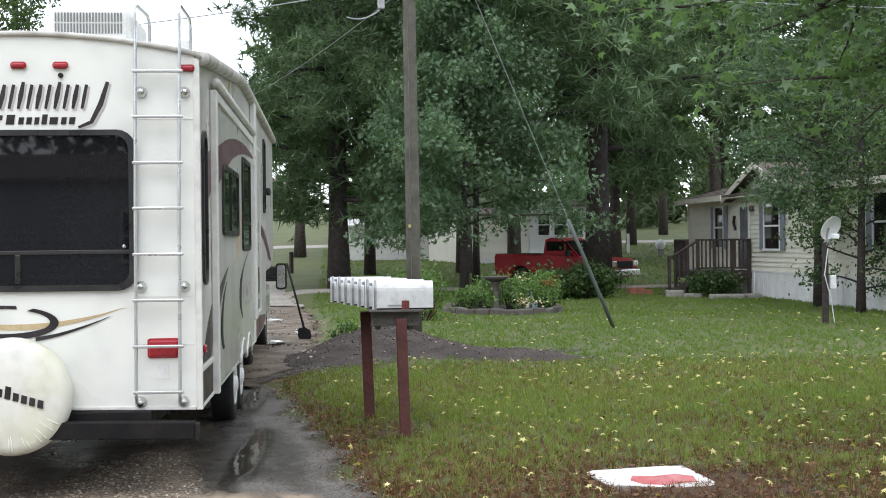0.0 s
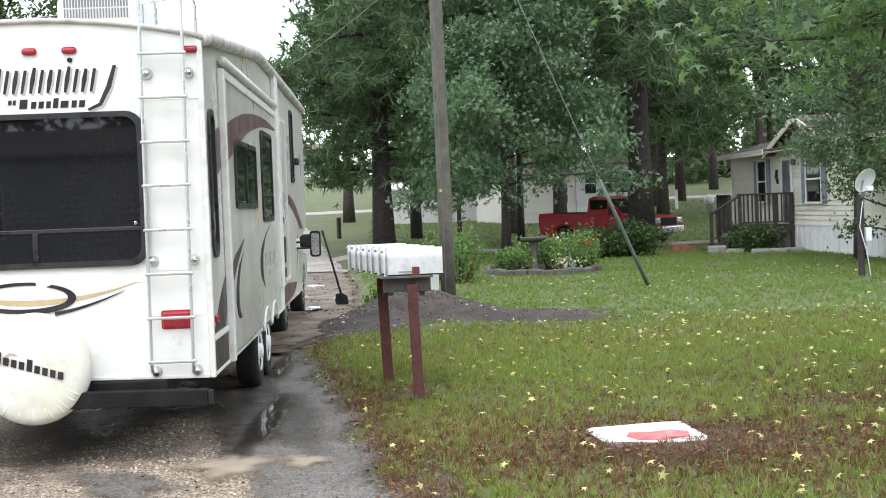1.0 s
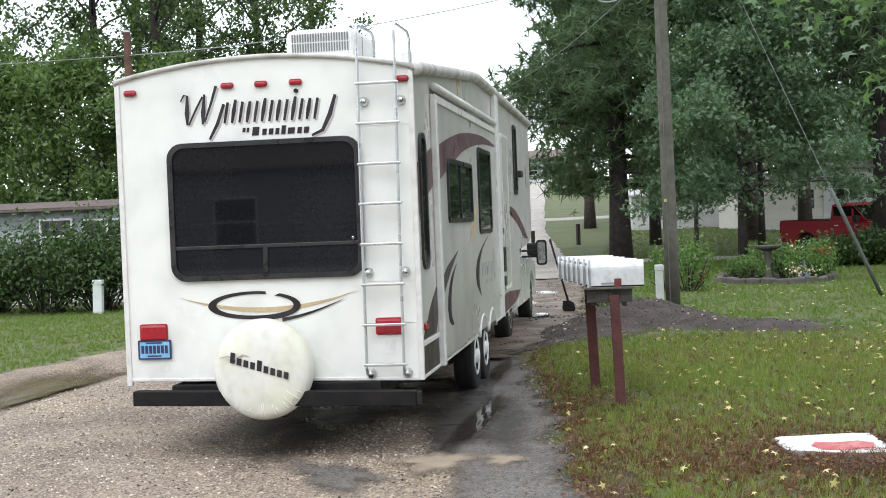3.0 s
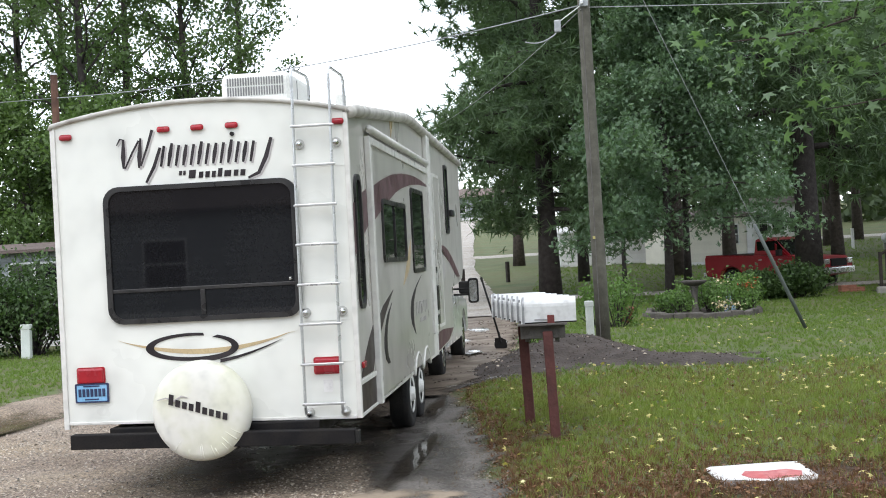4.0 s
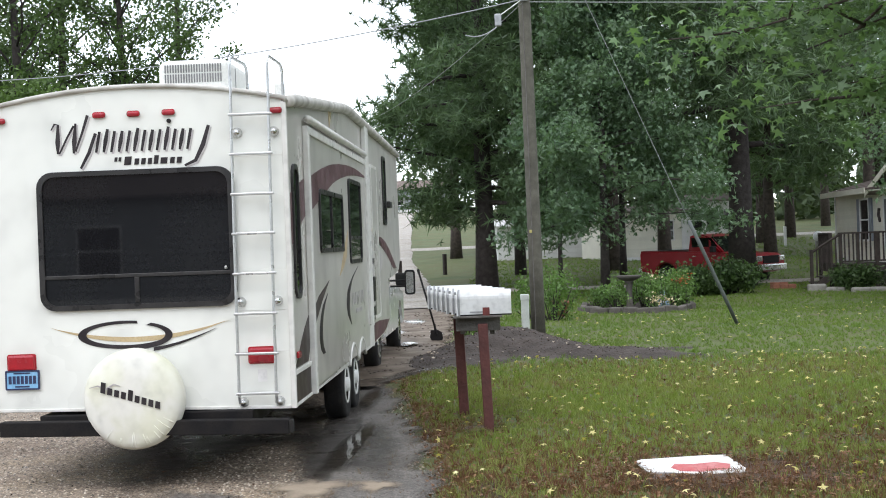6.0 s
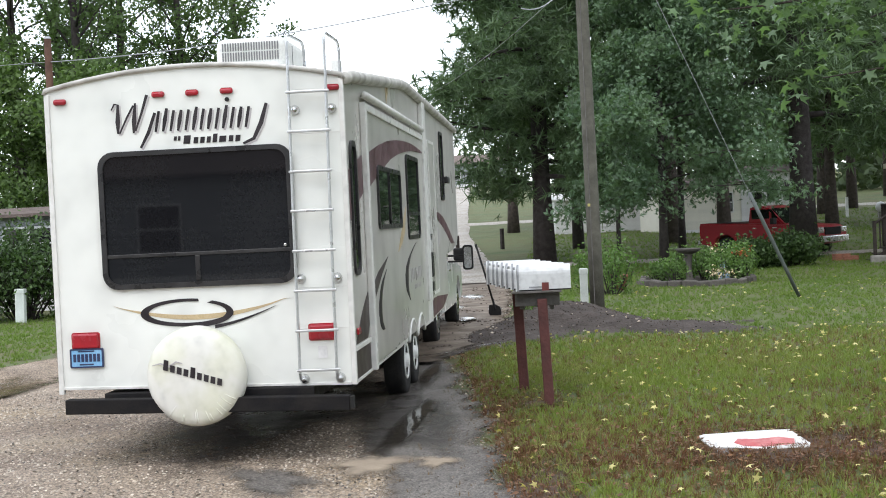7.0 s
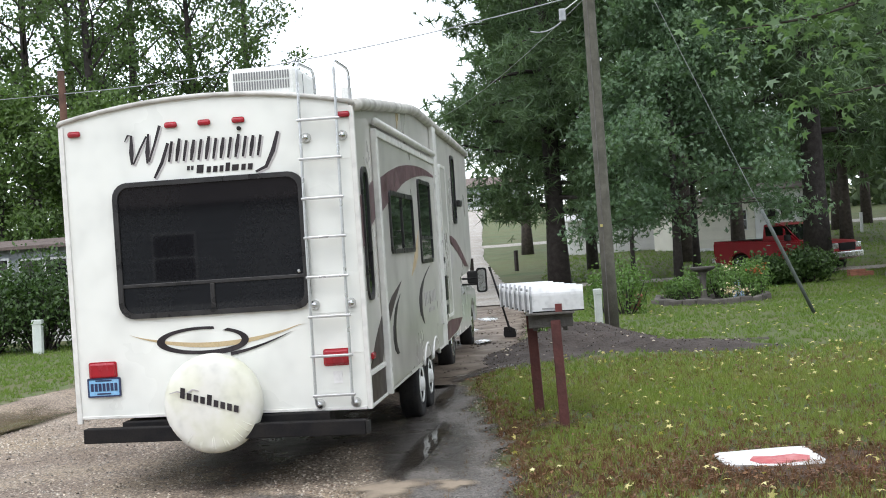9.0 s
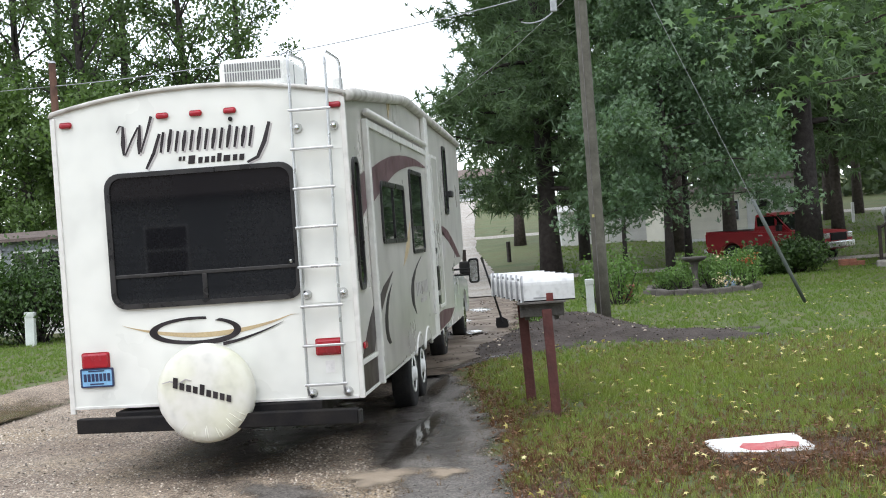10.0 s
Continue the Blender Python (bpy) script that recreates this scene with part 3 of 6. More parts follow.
blot("wet_patch", 0.15, 1.9, 0.55, 2.6, M_WET_SHADE, 0.038, "dark wet patch beside the wheels", "wet patch", 9.1, 0.1)
blot("wet_patch", 0.5, -2.2, 0.3, 0.45, M_DAMP, 0.03, "dark wet patch at the lawn edge", "wet patch", 4.4, 0.1)
blot("sand_patch", 0.15, -0.45, 0.38, 0.5, M_SAND, 0.04, "pale washed sand patch on the drive", "sand", 6.0)
blot("sand_patch", 0.68, -0.4, 0.2, 0.28, M_SAND, 0.042, "small pale washed sand patch on the drive", "sand", 7.5)
blot("earth_patch", 3.35, -0.9, 1.0, 1.0, M_EARTH, 0.02, "bare damp earth round the fallen board", "earth", 2.2)
blot("earth_patch", 1.5, -2.2, 0.4, 1.5, M_EARTH, 0.02, "bare damp earth along the drive", "earth", 5.2, 0.15)
blot("earth_patch", 1.47, 1.85, 0.28, 0.35, M_EARTH, 0.03, "trodden earth at the mailbox posts", "earth", 7.2)
blot("earth_patch", 6.9, 0.9, 1.6, 1.3, M_EARTH, 0.02, "bare damp earth under the tree", "earth", 3.1)


# the heap of dug earth beside the pole, thinning into the lawn
def mound_z(x, y):
    a = 0.36 * np.exp(-(((x - 1.7) / 0.9) ** 2 + ((y - 11.3) / 1.2) ** 2))
    b = 0.19 * np.exp(-(((x - 0.75) / 0.8) ** 2 + ((y - 9.8) / 1.5) ** 2))
    c = 0.14 * np.exp(-(((x - 2.9) / 1.5) ** 2 + ((y - 9.6 + 0.55 * (x - 2.9)) / 0.55) ** 2))
    d = 0.075 * np.exp(-(((x - 4.0) / 0.75) ** 2 + ((y - 9.75 - 0.75 * (x - 4.0)) / 0.3) ** 2))
    c = c + d
    return a + b + c + (0.03 * wav(x, y, 2.5, 1) + 0.022 * wav(x, y, 6.5, 4)) * np.clip((a + b + c) * 6, 0, 1)


sheet("dirt_mound", np.linspace(-0.9, 5.6, 116), np.linspace(6.6, 14.6, 120), M_DIRT, lambda x, y: height(x, y) + mound_z(x, y) - 0.03,
      "dark heap of freshly dug wet earth", "dirt mound", "stuff", lambda x, y: mound_z(x, y) > 0.02)


def pebble_shape(seed, n=6):
    r = np.random.default_rng(seed)
    v = [(math.cos(k) * r.uniform(0.4, 0.6), math.sin(k) * r.uniform(0.35, 0.5), 0) for k in [2 * math.pi * i / n for i in range(n)]] + [(0.05, 0, 0.34)]
    return v, [(i, (i + 1) % n, n) for i in range(n)]


def under_board(x, y):
    """True where the fallen board covers the ground."""
    c, s = math.cos(radians(6)), math.sin(radians(6))
    u, w = (x - 3.085) * c + (y + 0.68) * s, (y + 0.68) * c - (x - 3.085) * s
    return (np.abs(u) < 0.34) & (w < 0.36) & (w > -0.27 - 0.12 * (u < 0))


def spread(name, n, xs, ys, template, size, mat, label, category, flat=20, keep=None, lift=0.0, base=height, seed=1):
    """Many small loose things over a stretch of ground, in one mesh."""
    r = np.random.default_rng(seed)
    x, y = r.uniform(*xs, n), r.uniform(*ys, n)
    if keep is not None:
        k = (r.uniform(0, 1, n) < keep(x, y)) & ~under_board(x, y)
        x, y = x[k], y[k]
    n = len(x)
    spots = np.stack([x, y, base(x, y) + lift], -1)
    v, f = scatter(template[0], template[1], spots, turns_random(n, flat, r), r.uniform(*size, n))
    return raw(name, v, f, mat, None, label, category, "stuff")


in_drive = lambda x, y: ((x < drive_right(y) + 0.12) & (x > drive_left(y) + 0.2)).astype(float)
spread("gravel", 36000, (-5.8, 1.7), (-4.5, 6), pebble_shape(1), (0.012, 0.038), M_STONE, "loose pale gravel stones on the drive", "gravel", 25,
       lambda x, y: in_drive(x, y) * np.clip(0.55 + 0.6 * wav(x, y, 0.9, 3), 0, 1) * np.where(x > drive_right(y) - 0.7, 0.35, 1), 0.012)
spread("gravel", 15000, (-5.8, 1.7), (-4.5, 4), pebble_shape(6), (0.01, 0.03), M_STONE_PALE, "bright washed gravel stones on the drive", "gravel", 25,
       lambda x, y: in_drive(x, y) * (x < drive_right(y) - 0.75) * np.clip(0.35 + 0.7 * wav(x, y, 0.7, 1), 0, 1), 0.016, seed=31)
spread("gravel", 15000, (-4.5, 1.7), (-4.5, 6), pebble_shape(7), (0.012, 0.03), M_STONE_DARK, "dark wet gravel stones on the drive", "gravel", 25,
       lambda x, y: in_drive(x, y) * np.clip(0.3 + 0.35 * x + 0.4 * wav(x, y, 1.1, 4), 0.12, 1), 0.03, seed=32)
spread("gravel", 9000, (-5.8, 2.5), (7, 26), pebble_shape(2), (0.01, 0.045), M_STONE, "loose pale gravel stones further up the drive", "gravel", 25,
       lambda x, y: in_drive(x, y) * 0.5, 0.014, seed=2)
spread("earth_clods", 7000, (-0.8, 4.8), (7, 14.2), pebble_shape(3), (0.012, 0.036), M_CLOD, "crumbled clods on the earth heap", "earth clods", 40,
       lambda x, y: np.clip(mound_z(x, y) * 9, 0, 1), 0.005, lambda x, y: height(x, y) + mound_z(x, y) - 0.03, seed=3)
spread("earth_clods", 3800, (-3.2, 0.9), (8, 26), pebble_shape(5), (0.02, 0.075), M_CLOD, "crumbled clods churned up in the mud track", "earth clods", 40,
       lambda x, y: ((x < drive_right(y) - 0.1) & (x > drive_right(y) - 2.6)) * np.clip(0.5 + 0.5 * wav(x, y, 1.1, 6), 0, 1), 0.07, seed=6)
spread("pebbles_on_heap", 420, (-0.8, 4.8), (7, 14.2), pebble_shape(4), (0.02, 0.06), M_STONE, "pale pebbles lying in the dug earth", "pebbles", 40,
       lambda x, y: np.clip(mound_z(x, y) * 9, 0, 1), 0.01, lambda x, y: height(x, y) + mound_z(x, y) - 0.025, seed=4)

# ---- the camper trailer ----
camper = thing("camper_trailer", None, "large white fifth-wheel camper trailer with swirl decals", "camper trailer")
W, BOT = 2.49, 0.63


def edge_top(y):
    return float(np.interp(y, [0, 0.4, 4.1, 11.3], [3.14, 3.19, 3.49, 3.43]))


def body_mesh():
    """The shell: a crowned roof, upright sides, a raised floor over the wheels and under the nose."""
    bm = bmesh.new()
    st = [0, 0.4, 1.5, 2.8, 3.2, 3.2001, 5.75, 5.7501, 6.6, 8.2, 9.0, 9.0001, 10.2, 11.0, 11.3]
    floor = [BOT, BOT, BOT, BOT, BOT, 0.93, 0.93, BOT, 0.64, 0.68, 0.8, 1.42, 1.45, 1.52, 1.7]
    n = 10
    rings = []
    for y, zb in zip(st, floor):
        e = edge_top(y)
        ring = [(-W, y, zb + 0.04), (0, y, zb), (0, y, e - 0.03)]
        ring += [(-W * i / n - 0.012 * (i == 0) + 0.012 * (i == n), y, e + 0.145 * (1 - (2 * i / n - 1) ** 2)) for i in range(n + 1)]
        ring += [(-W, y, e - 0.03)]
        rings.append([bm.verts.new(p) for p in ring])
    for a, b in zip(rings, rings[1:]):
        for i in range(len(a)):
            f = bm.faces.new((a[i], a[(i + 1) % len(a)], b[(i + 1) % len(a)], b[i]))
            f.material_index = 1 if i == 1 else 0
    bm.faces.new(rings[0])
    bm.faces.new(rings[-1][::-1])
    return bm


part("body", body_mesh(), [M_GELCOAT, M_SIDE], camper)


def rear_slab(name, pts, mat, y=-0.002, thick=0.004, parent=camper, label=""):
    return part(name, slab(bmesh.new(), [(x, y, z) for x, z in pts], (0, -thick, 0)), mat, parent, label)


def side_slab(name, pts, mat, x=0.002, thick=0.004, parent=camper, label=""):
    return part(name, slab(bmesh.new(), [(x, y, z) for y, z in pts], (thick, 0, 0)), mat, parent, label)


# corner and roof trim on the rear cap
for sx in (-W, 0.0):
    bm = box(bmesh.new(), sx - 0.032 if sx == 0 else sx - 0.012, sx + 0.012 if sx == 0 else sx + 0.032, -0.016, 0.03, BOT - 0.01, 3.12, 0.006)
    part("corner_trim", bm, M_TRIM, camper, "white aluminium corner trim")
bm = bmesh.new()
pipe(bm, [(-W - 0.01, -0.01, 3.12)] + [(-W * i / 14, -0.012, 3.15 + 0.145 * (1 - (2 * i / 14 - 1) ** 2)) for i in range(14, -1, -1)] + [(0.012, -0.01, 3.12)], 0.02)
part("roof_trim", bm, M_ROOFLIP, camper, "grimy rubber roof edge trim", True)
bm = bmesh.new()
pipe(bm, [(0.02, y, edge_top(y) - 0.02) for y in (0.0, 0.4, 1.2, 2.4, 3.4, 3.9, 4.3, 5.5, 7, 9, 11.25)], [0.05, 0.055, 0.055, 0.055, 0.055, 0.055, 0.055, 0.055, 0.055, 0.055, 0.045], 12)
part("awning_roll", bm, M_ROOFLIP, camper, "rolled awning along the roof edge with grime", True)
bm = box(bmesh.new(), -W + 0.03, -0.035, -0.012, 0.01, -0.012, 0.012, 0.004)
bmesh.ops.transform(bm, matrix=pose(0, 0, BOT, 0, 0.92, 0), verts=bm.verts[:])
part("bottom_trim", bm, M_TRIM, camper)
# faint horizontal joints in the rear cap
for z in (2.69, 1.43, 1.09):
    part("cap_joint", box(bmesh.new(), -0.46, -0.03, -0.004, 0.001, z - 0.0015, z + 0.0015), M_TRIM, camper)

# rear window
win = part("rear_window", ring_frame(bmesh.new(), rounded(-2.07, -0.44, 1.475, 2.615, 0.13), rounded(-2.025, -0.49, 1.518, 2.575, 0.1), lambda u, v: (u, 0.0, v), (0, -0.03, 0)), M_FRAME, camper, "large tinted rear window with black rubber frame")
part("pane", slab(bmesh.new(), [(x, -0.006, z) for x, z in rounded(-2.035, -0.48, 1.508, 2.585, 0.1)], (0, -0.006, 0)), M_GLASS, win)
part("window_rail", box(bmesh.new(), -2.03, -0.485, -0.024, -0.01, 1.735, 1.765, 0.004), M_FRAME, win)
part("window_mullion", box(bmesh.new(), -1.285, -1.245, -0.024, -0.01, 1.53, 1.735, 0.004), M_FRAME, win)
part("latch", box(bmesh.new(), -0.535, -0.515, -0.04, -0.012, 1.775, 1.8, 0.004), M_CHROME, win)

# brand marks as plain slanted strokes and swirls
def stroke(pts, wid, y=-0.002):
    """A pen stroke that swells and thins along points in the rear plane."""
    bm = bmesh.new()
    n = len(pts)
    l, r = [], []
    for i in range(n):
        a, b = Vector(pts[max(i - 1, 0)]), Vector(pts[min(i + 1, n - 1)])
        d = (b - a).normalized()
        h = wid[i] if isinstance(wid, (list, tuple)) else wid
        p = Vector(pts[i])
        q = Vector((-d.y, d.x)) * h * 0.5
        l.append(p + q)
        r.append(p - q)
    lv = [[bm.verts.new((p.x, yy, p.y)) for p in s] for yy in (y, y - 0.004) for s in (l, r)]
    for i in range(n - 1):
        for a, b in ((lv[2], lv[3]), (lv[1], lv[0]), (lv[0], lv[2]), (lv[3], lv[1])):
            bm.faces.new((a[i], a[i + 1], b[i + 1], b[i]))
    return bm


def brand_strokes(x, z, s, mat, name, label, y=-0.002):
    def lay(pts, wid):
        part(name, stroke([(x + (px + 0.22 * pz) * s, z + pz * s) for px, pz in pts], [w * s for w in wid], y), mat, camper, label)

    # a tall flourish, a row of slanted swelling stems with thin links, a hanging tail at the end
    lay([(0.0, 0.62), (0.06, 0.78), (0.16, 0.76), (0.24, 0.3), (0.3, 0.0)], [0.02, 0.05, 0.06, 0.13, 0.05])
    lay([(0.34, 0.0), (0.46, 0.4), (0.58, 0.72)], [0.04, 0.05, 0.05])
    lay([(0.62, 0.78), (0.68, 0.3), (0.72, 0.0)], [0.05, 0.13, 0.05])
    lay([(0.76, 0.05), (0.84, 0.5), (0.9, 0.98)], [0.05, 0.06, 0.08])
    lay([(1.2, 0.5), (1.12, 0.0), (0.98, -0.4)], [0.08, 0.09, 0.06])
    for i in range(13):
        q = 1.3 + i * 0.2
        h = 0.54 + (0.06 if i % 4 == 1 else 0.0)
        lay([(q, h), (q + 0.005, h * 0.5), (q + 0.01, 0.0)], [0.07, 0.11 if i % 2 else 0.08, 0.06])
    lay([(4.15, 0.6), (4.1, 0.1), (3.98, -0.3), (3.72, -0.42)], [0.08, 0.12, 0.09, 0.06])


brand_strokes(-1.98, 2.765, 0.315, M_DECAL_BLACK, "brand_stroke", "dark slanted brand stroke")
brand_strokes(-1.967, 2.752, 0.315, M_DECAL_GREY, "brand_shade", "grey offset brand stroke", -0.0005)
for i, (u, w, h) in enumerate([(0, 0.03, 0.035), (0.035, 0.025, 0.035), (0.08, 0.07, 0.068), (0.165, 0.045, 0.05), (0.22, 0.045, 0.05), (0.275, 0.04, 0.05), (0.325, 0.045, 0.07), (0.38, 0.07, 0.05), (0.46, 0.045, 0.05), (0.515, 0.05, 0.05)]):
    bm = bmesh.new()
    slab(bm, [(-1.42 + u + a * w + 0.15 * b * h, -0.002, 2.655 + b * h + (0.03 if i < 2 else 0)) for a, b in ((0, 0), (0.8, 0), (0.8, 1), (0, 1))], (0, -0.004, 0))
    part("brand_bar", bm, M_DECAL_BLACK, camper, "small dark brand bar")

# oval emblem and swoosh
n = 40
outer = [(-1.385 + 0.39 * math.cos(radians(a)), 1.265 + 0.115 * math.sin(radians(a))) for a in np.linspace(75, 330, n)]
inner = [(-1.365 + 0.34 * math.cos(radians(a)), 1.268 + 0.088 * math.sin(radians(a))) for a in np.linspace(75, 330, n)]
rear_slab("emblem_ring", outer + inner[::-1], M_DECAL_BLACK, label="black swirl emblem")
outer = [(-1.32 + 0.33 * math.cos(radians(a)), 1.255 + 0.115 * math.sin(radians(a))) for a in np.linspace(-80, 62, 22)]
inner = [(-1.35 + 0.30 * math.cos(radians(a)), 1.26 + 0.09 * math.sin(radians(a))) for a in np.linspace(-80, 62, 22)]
rear_slab("emblem_hook", outer + inner[::-1], M_DECAL_BLACK, y=-0.005, label="black swirl emblem")
top = [(-2.01 + 1.5 * u, 1.345 - 0.10 * math.sin(math.pi * min(1, u * 1.05)) ** 0.8 + 0.02 * (u > 0.9) * (u - 0.9) * 3) for u in np.linspace(0, 1, 30)]
low = [(x, z - 0.042 * math.sin(math.pi * i / 29)) for i, (x, z) in enumerate(top)]
rear_slab("tan_swoosh", top + low[::-1], M_DECAL_TAN, y=-0.001, thick=0.003, label="tan swoosh stripe")
top = [(-1.15 + 0.53 * u, 1.155 + 0.11 * u ** 1.6 + 0.035 * u) for u in np.linspace(0, 1, 16)]
rear_slab("black_swoosh", top + [(x, z - 0.03 * (1 - i / 15) ** 0.7) for i, (x, z) in enumerate(top)][::-1][1:], M_DECAL_BLACK, y=-0.005, label="thin black swoosh stripe")

# marker lamps, tail lamps, plate
for x, z in ((-2.365, 3.05), (-1.53, 3.07), (-1.245, 3.07), (-0.955, 3.07), (-0.075, 3.05)):
    part("marker_light", box(bmesh.new(), x - 0.055, x + 0.055, -0.035, 0, z - 0.025, z + 0.025, 0.02, 3), M_RED, camper, "small red clearance light")
for x0, x1 in ((-2.365, -2.14), (-0.365, -0.155)):
    tl = part("tail_light", box(bmesh.new(), x0, x1, -0.035, 0, 1.0, 1.125, 0.018, 3), M_RED, camper, "red rectangular tail light")
    part("bezel", ring_frame(bmesh.new(), rounded(x0 - 0.008, x1 + 0.008, 0.992, 1.133, 0.02), rounded(x0 + 0.004, x1 - 0.004, 1.004, 1.121, 0.015), lambda u, v: (u, 0.0, v), (0, -0.012, 0)), M_RED, tl)
plate = part("number_plate", box(bmesh.new(), -2.385, -2.11, -0.02, -0.008, 0.845, 0.995, 0.005), M_PLATE, camper, "pale blue number plate with plain dark bars")
bm = bmesh.new()
for i in range(7):
    box(bm, -2.362 + i * 0.034, -2.338 + i * 0.034, -0.024, -0.019, 0.89, 0.955)
box(bm, -2.31, -2.19, -0.024, -0.019, 0.862, 0.874)
box(bm, -2.32, -2.18, -0.024, -0.019, 0.972, 0.982)
part("plate_bars", bm, M_NAVY, plate)
part("plate_frame", ring_frame(bmesh.new(), rounded(-2.39, -2.105, 0.84, 1.0, 0.01), rounded(-2.377, -2.118, 0.853, 0.987, 0.008), lambda u, v: (u, -0.008, v), (0, -0.016, 0)), M_NAVY, plate)
part("sticker", box(bmesh.new(), -0.3, -0.225, -0.005, 0, 0.845, 0.945), M_SIGN, camper, "small white paper sticker")
part("camera_eye", rod(bmesh.new(), (-0.955, 0, 3.0), (-0.955, -0.02, 3.0), 0.018), M_BLACK, camper)
part("latch_knob", rod(bmesh.new(), (-0.525, 0, 1.79), (-0.525, -0.035, 1.79), 0.012), M_CHROME, camper)

# spare wheel under its cover
tyre_cover = part("spare_wheel_cover", lathe(bmesh.new(), [(0.33, 0.0), (0.39, -0.03), (0.41, -0.1), (0.408, -0.17), (0.385, -0.215), (0.34, -0.235), (0.18, -0.25), (0.05, -0.253)], (-1.285, 0.0, 0.752), "y", 48), M_VINYL, camper, "white vinyl spare wheel cover with yellowed creases", True)
for i in range(9):
    u = -0.25 + i * 0.056
    hgt = 0.085 if i in (0, 4) else 0.055
    cx, cz = -1.285 + u * 0.98, 0.777 - 0.3 * u
    bm = slab(bmesh.new(), [(cx + a * 0.038 + 0.12 * b * hgt, -0.256, cz - 0.28 * a * 0.038 + b * hgt - 0.03) for a, b in ((0, 0), (1, 0), (1, 1), (0, 1))], (0, -0.004, 0))
    part("cover_bar", bm, M_DECAL_BLACK, tyre_cover, "dark brand bar")
part("cover_emblem", stroke([(-1.62, 0.86), (-1.55, 0.875), (-1.48, 0.85), (-1.42, 0.885), (-1.37, 0.87)], [0.006, 0.012, 0.016, 0.012, 0.006], -0.254), M_DECAL_GREY, tyre_cover)
for k in range(11):
    a = radians(-30 - 12 * k + 4 * math.sin(3 * k))
    fold = [(-1.285 + q * math.cos(a + 0.05 * k), float(np.interp(q, [0.18, 0.34, 0.385, 0.408], [-0.25, -0.234, -0.214, -0.168])), 0.752 + q * math.sin(a + 0.05 * k)) for q in (0.29 + 0.03 * math.sin(5 * k), 0.34, 0.37, 0.387)]
    part("cover_fold", pipe(bmesh.new(), fold, [0.002, 0.005, 0.007, 0.004], 6), M_VINYL, tyre_cover, "", True)

# ladder
ladder = part("ladder", pipe(bmesh.new(), [(-0.446, -0.045, 0.68), (-0.446, -0.075, 0.73), (-0.438, -0.08, 2.0), (-0.425, -0.08, 3.2), (-0.425, -0.08, 3.43), (-0.425, -0.065, 3.475), (-0.424, -0.02, 3.495), (-0.42, 0.52, 3.51), (-0.42, 0.6, 3.485), (-0.42, 0.63, 3.44), (-0.42, 0.635, 3.3)], 0.0125), M_ALU, camper, "silver tubular rear ladder")
part("ladder_rail", pipe(bmesh.new(), [(-0.142, -0.045, 0.68), (-0.142, -0.075, 0.73), (-0.132, -0.08, 2.0), (-0.118, -0.08, 3.2), (-0.118, -0.08, 3.43), (-0.118, -0.065, 3.475), (-0.117, -0.02, 3.495), (-0.115, 0.52, 3.5), (-0.115, 0.6, 3.475), (-0.115, 0.63, 3.43), (-0.115, 0.635, 3.2)], 0.0125), M_ALU, ladder)
for z in (3.02, 2.7, 2.375, 2.055, 1.73, 1.405, 1.08, 0.757):
    part("rung", box(bmesh.new(), -0.468 + 0.008 * (z - 0.75), -0.112 + 0.008 * (z - 0.75), -0.1, -0.072, z - 0.011, z + 0.011, 0.006), M_ALU, ladder)
for z in (2.88, 1.5, 0.68):
    for x in (-0.425 + 0.012 * (z - 0.7), -0.125 + 0.014 * (z - 0.7)):
        part("bracket", lathe(bmesh.new(), [(0.042, -0.0), (0.04, -0.02), (0.026, -0.04), (0.014, -0.055)], (x, 0, z), "y", 16), M_CHROME, ladder, "chrome ladder standoff", True)

# bumper and frame
bm = box(bmesh.new(), -1.18, 1.175, -0.2, -0.09, -0.06, 0.06, 0.008)
bmesh.ops.transform(bm, matrix=pose(-1.205, 0, 0.517, 0, 1.0, 0), verts=bm.verts[:])
part("bumper", bm, M_STEEL, camper, "black steel box bumper")
part("chassis", box(bmesh.new(), -2.1, -0.34, -0.06, 8.8, 0.5, 0.625, 0.01), M_STEEL, camper, "black steel chassis rails")
part("bumper_end", box(bmesh.new(), -0.03, 0.0, -0.19, -0.1, 0.445, 0.547, 0.005), M_BLACK, camper)

# roof air conditioner
ac = part("air_conditioner", box(bmesh.new(), -1.13, -0.52, 0.35, 1.25, 3.24, 3.55, 0.07, 3), M_AC, camper, "white ribbed rooftop air conditioner")
for i in range(22):
    x = -1.065 + i * 0.0225
    for z0, z1 in ((3.352, 3.425), (3.437, 3.505)):
        part("vent_slot", box(bmesh.new(), x, x + 0.011, 0.343, 0.352, z0, z1), M_SLOT, ac)
part("shroud_seam", box(bmesh.new(), -1.134, -0.516, 0.62, 0.632, 3.26, 3.49), M_SLOT, ac)
part("roof_vent", box(bmesh.new(), -0.2, -0.12, 0.7, 0.8, 3.25, 3.36, 0.01), M_AC, camper)

# ---- side wall ----
part("side_trim", box(bmesh.new(), 0.0, 0.014, 0.02, 6.55, 0.885, 0.925, 0.005), M_TRIM, camper, "white belt moulding")
part("sill_trim", box(bmesh.new(), 0.0, 0.012, 0.02, 3.1, BOT - 0.005, BOT + 0.02, 0.004), M_TRIM, camper)
slide = part("slide_out", box(bmesh.new(), 0.0, 0.03, 0.98, 5.75, 0.68, 3.0, 0.006), M_SIDE, camper, "beige slide-out room panel with white flanges")
part("flange", box(bmesh.new(), 0.0, 0.055, 0.88, 0.98, 0.63, 3.0, 0.01), M_TRIM, slide)
